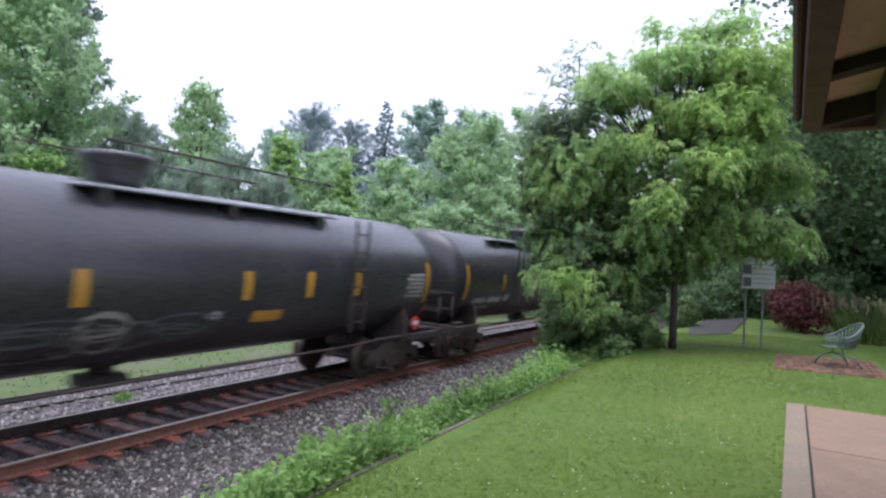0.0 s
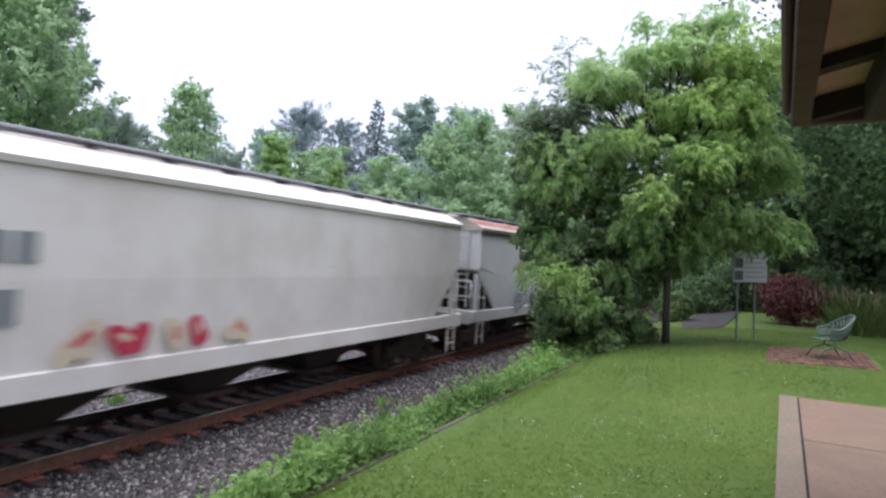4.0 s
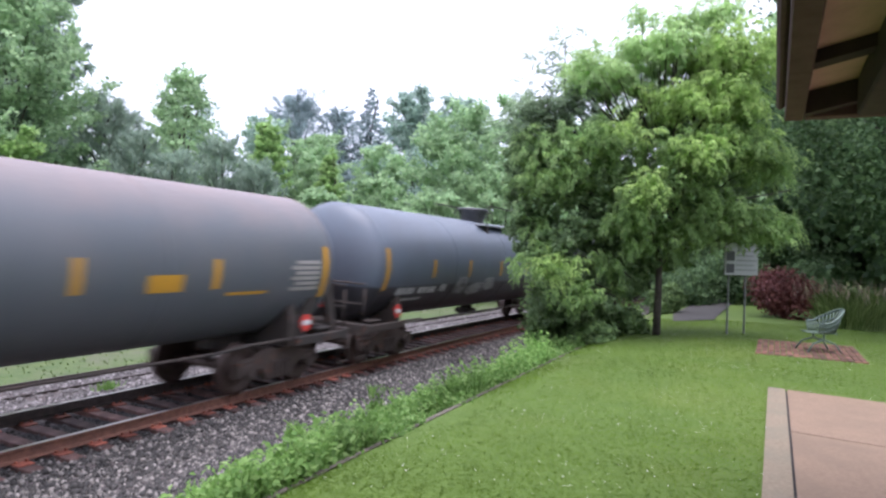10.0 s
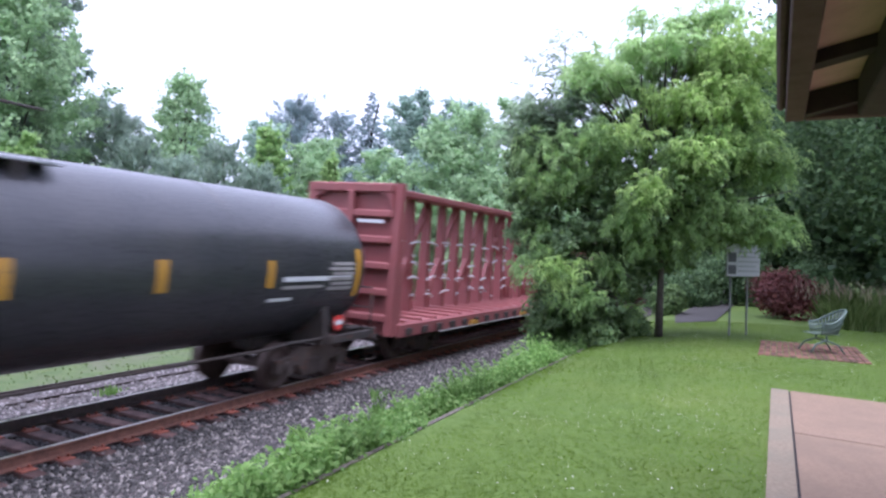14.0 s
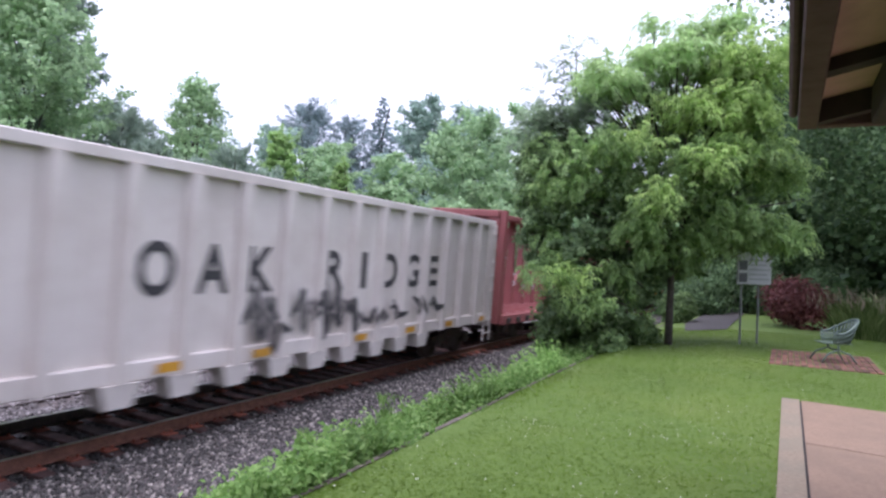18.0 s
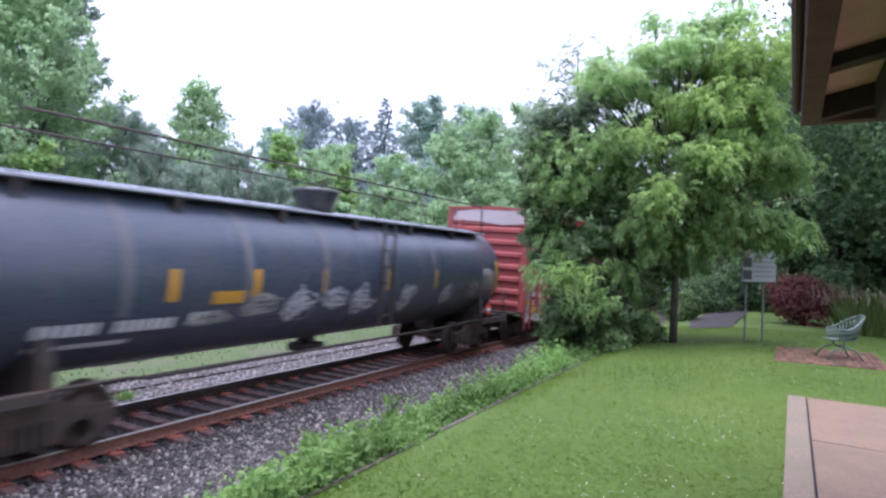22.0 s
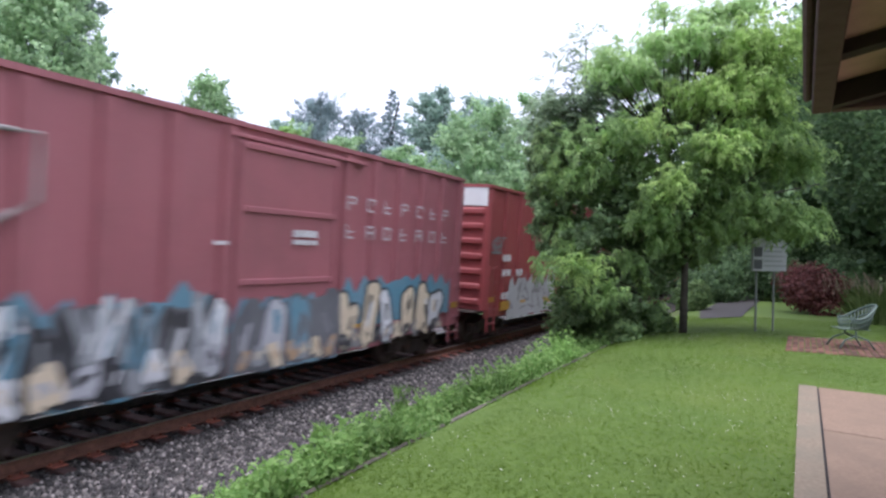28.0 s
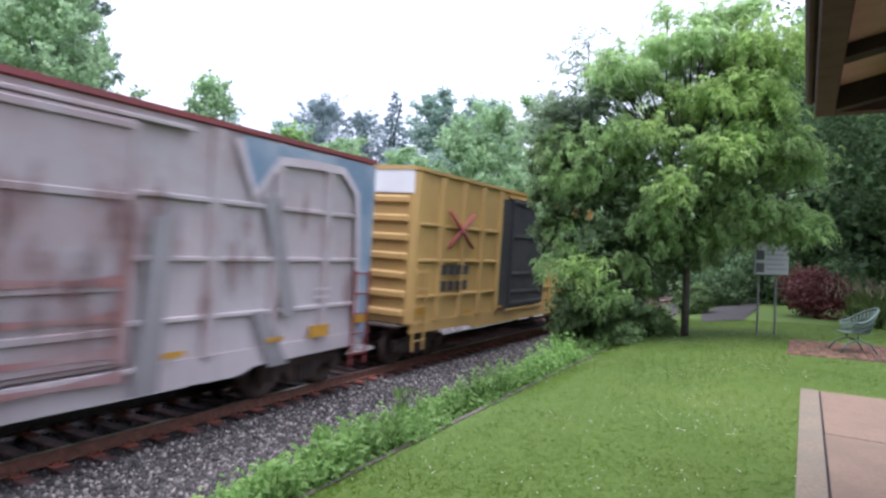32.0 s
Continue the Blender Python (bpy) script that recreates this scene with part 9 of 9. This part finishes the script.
    # ornamental grass behind the chair
    c = np.array((11.4, 18.3, ground_z(-3)))
    r = np.sqrt(rng.random(7000)) * 0.8
    a = rng.random(7000) * 6.283
    p = c + np.stack([r * np.cos(a), r * np.sin(a), np.zeros(7000)], 1)
    g = blades("ornamental_grass", p, rng.uniform(0.5, 1.3, 7000) * (1 - 0.35 * (r / 0.8) ** 2), 0.022, L_ORN, "clump of ornamental grass with buff plumes", "grass", 36, 0.75, kind="")
    p = c + np.stack([r[:130] * 1.5 * np.cos(a[:130]) - 0.3, r[:130] * 1.5 * np.sin(a[:130]), rng.uniform(0.7, 1.0, 130)], 1)
    q = blades("plume", p, rng.uniform(0.2, 0.55, 130), 0.022, L_PLUME, "", "", 37, 1.0, kind="")
    q.parent = g
    # single weeds in the stones beyond the rails
    for i, (L, s) in enumerate(((11.6, 5.4), (11.5, 6.3), (11.6, 9.6), (11.7, 3.4))):
        k = 160
        q = np.array(spot(L, s)) + rng.normal(size=(k, 3)) * np.array((0.12, 0.12, 0.0))
        w = blades("stone_weed", q, rng.uniform(0.08, 0.26, k), 0.03, L_WEED, "green weed tuft growing in ballast stones", "weeds", 300 + i, 0.6, kind="")


build_grass()


def build_stones():
    rng = np.random.default_rng(9)
    base = np.array([(1, 0, 0), (-1, 0, 0), (0, 1, 0), (0, -1, 0), (0, 0, 1), (0, 0, -1)], dtype=float)
    tri = np.array([(0, 2, 4), (2, 1, 4), (1, 3, 4), (3, 0, 4), (2, 0, 5), (1, 2, 5), (3, 1, 5), (0, 3, 5)])
    for lab, mat_, spec in (("loose purple-grey crushed-stone ballast", STONE, ((25000, 4.6, 7.8, 1.0, 16.0, 1.2), (4000, 4.6, 7.8, -9.0, 1.2, 1.0), (8000, 4.6, 7.8, 14.0, 34.0, 1.0), (1500, 7.8, 8.12, 1.0, 20.0, 1.0), (2500, 8.14, 8.3, 0.5, 20.0, 1.0))), ("oil-darkened ballast between the rails", STONE_OILY, ((4500, 8.45, 9.75, 0.5, 20.0, 1.0),)), ("pale gravel beyond the track", STONE_FAR, ((10000, 10.2, 13.9, -4.0, 26.0, 1.0), (3000, 10.2, 13.9, 24.0, 60.0, 1.0)))):
        pts = []
        for n, L0, L1, s0, s1, pw in spec:
            p, L, s = scatter(n, L0, L1, s0, s1, rng, pw)
            p[:, 2] += 0.03 + rng.uniform(-0.015, 0.015, n)
            pts.append(p)
        P = np.concatenate(pts)
        n = len(P)
        R = rng.uniform(0.02, 0.056, (n, 1, 1)) * rng.uniform(0.6, 1.25, (n, 6, 1))
        v = base[None] * R
        ang = rng.random(n) * 6.283
        c, s_ = np.cos(ang), np.sin(ang)
        b = rng.random(n) * 1.5
        cb, sb = np.cos(b), np.sin(b)
        x, y, z = v[..., 0], v[..., 1], v[..., 2]
        y, z = y * cb[:, None] - z * sb[:, None], y * sb[:, None] + z * cb[:, None]
        x, y = x * c[:, None] - y * s_[:, None], x * s_[:, None] + y * c[:, None]
        co = (np.stack([x, y, z], 2) + P[:, None]).reshape(-1, 3)
        fs = (tri[None] + 6 * np.arange(n)[:, None, None]).reshape(-1, 3)
        tagged(new("ballast_stones", quick_mesh("ballast_stones", co, fs, mat_)), lab, "ballast", kind="stuff")


build_stones()

# edging along the lawn and the path behind the tree
edge = thing("lawn_edging", "weathered low edging board along the lawn", "edging", kind="structure")
for i in range(14):
    a = -8.6 + i * 2.4
    part("edging_board", Shape().loft([[spot(3.04, s, 0.7), spot(3.12, s, 0.7), spot(3.11, s, 0.85), spot(3.05, s, 0.852)] for s in (a, a + 1.2, a + 2.38)]), EDGING, edge)
rows = [[spot(L + (0.95 - L) * max(0.0, 1 - j / 2) * 0.25, 20.0 + 1.4 * j + 0.55 * (2.3 - L), ground_z(L) + 0.035) for L in (2.3, 1.9, 1.5, 1.1, 0.95)] for j in range(11)]
ps = Shape().add([v for r in rows for v in r], [(5 * j + i, 5 * j + i + 1, 5 * j + i + 6, 5 * j + i + 5) for j in range(10) for i in range(4)])
tagged(new("road", ps.mesh("road")), "grey asphalt path leading away behind the tree", "path", kind="structure").data.materials.append(ASPHALT)


# ---- what moves ----
def car_pose(s, centre):
    ax, ay, _ = line(s - centre)
    bx, by, _ = line(s + centre)
    a, b = Vector((ax, ay, 0)), Vector((bx, by, 0))
    d = b - a
    m = (a + b) / 2
    return pose(m.x, m.y, GAUGE / 2 * math.sin(BANK), 0, 0, math.degrees(math.atan2(d.y, d.x))) @ pose(0, 0, 0, math.degrees(BANK))


def motions():
    middle = {}
    steps = [k * 0.5 for k in range(65)]
    for (car, length, centre), j in zip(CARS, JOINTS):
        s0 = j + length / 2
        middle[car] = s0
        rows = [(t, car_pose(s0 - way_gone(t), centre)) for t in steps]
        walk(car, rows)
        for load, under in LOADS:
            if under is car:
                walk(load, rows)
    for car, wheel, w in WHEELS:
        s0 = middle[car]
        seen = [k / FPS for k in range(0, 32 * FPS + 1) if -14 < s0 - way_gone(k / FPS) < 32]
        if not seen:
            continue
        spin = lambda t: pose(w, 0, 0.457) @ Matrix.Rotation(-(way_gone(t)) / 0.457, 4, 'Y')
        rows = [(t, spin(t)) for t in seen]
        if seen[0] > 0.1:
            rows.insert(0, (0.0, rows[0][1]))
        if seen[-1] < 31.9:
            rows.append((32.0, rows[-1][1]))
        walk(wheel, rows)


motions()
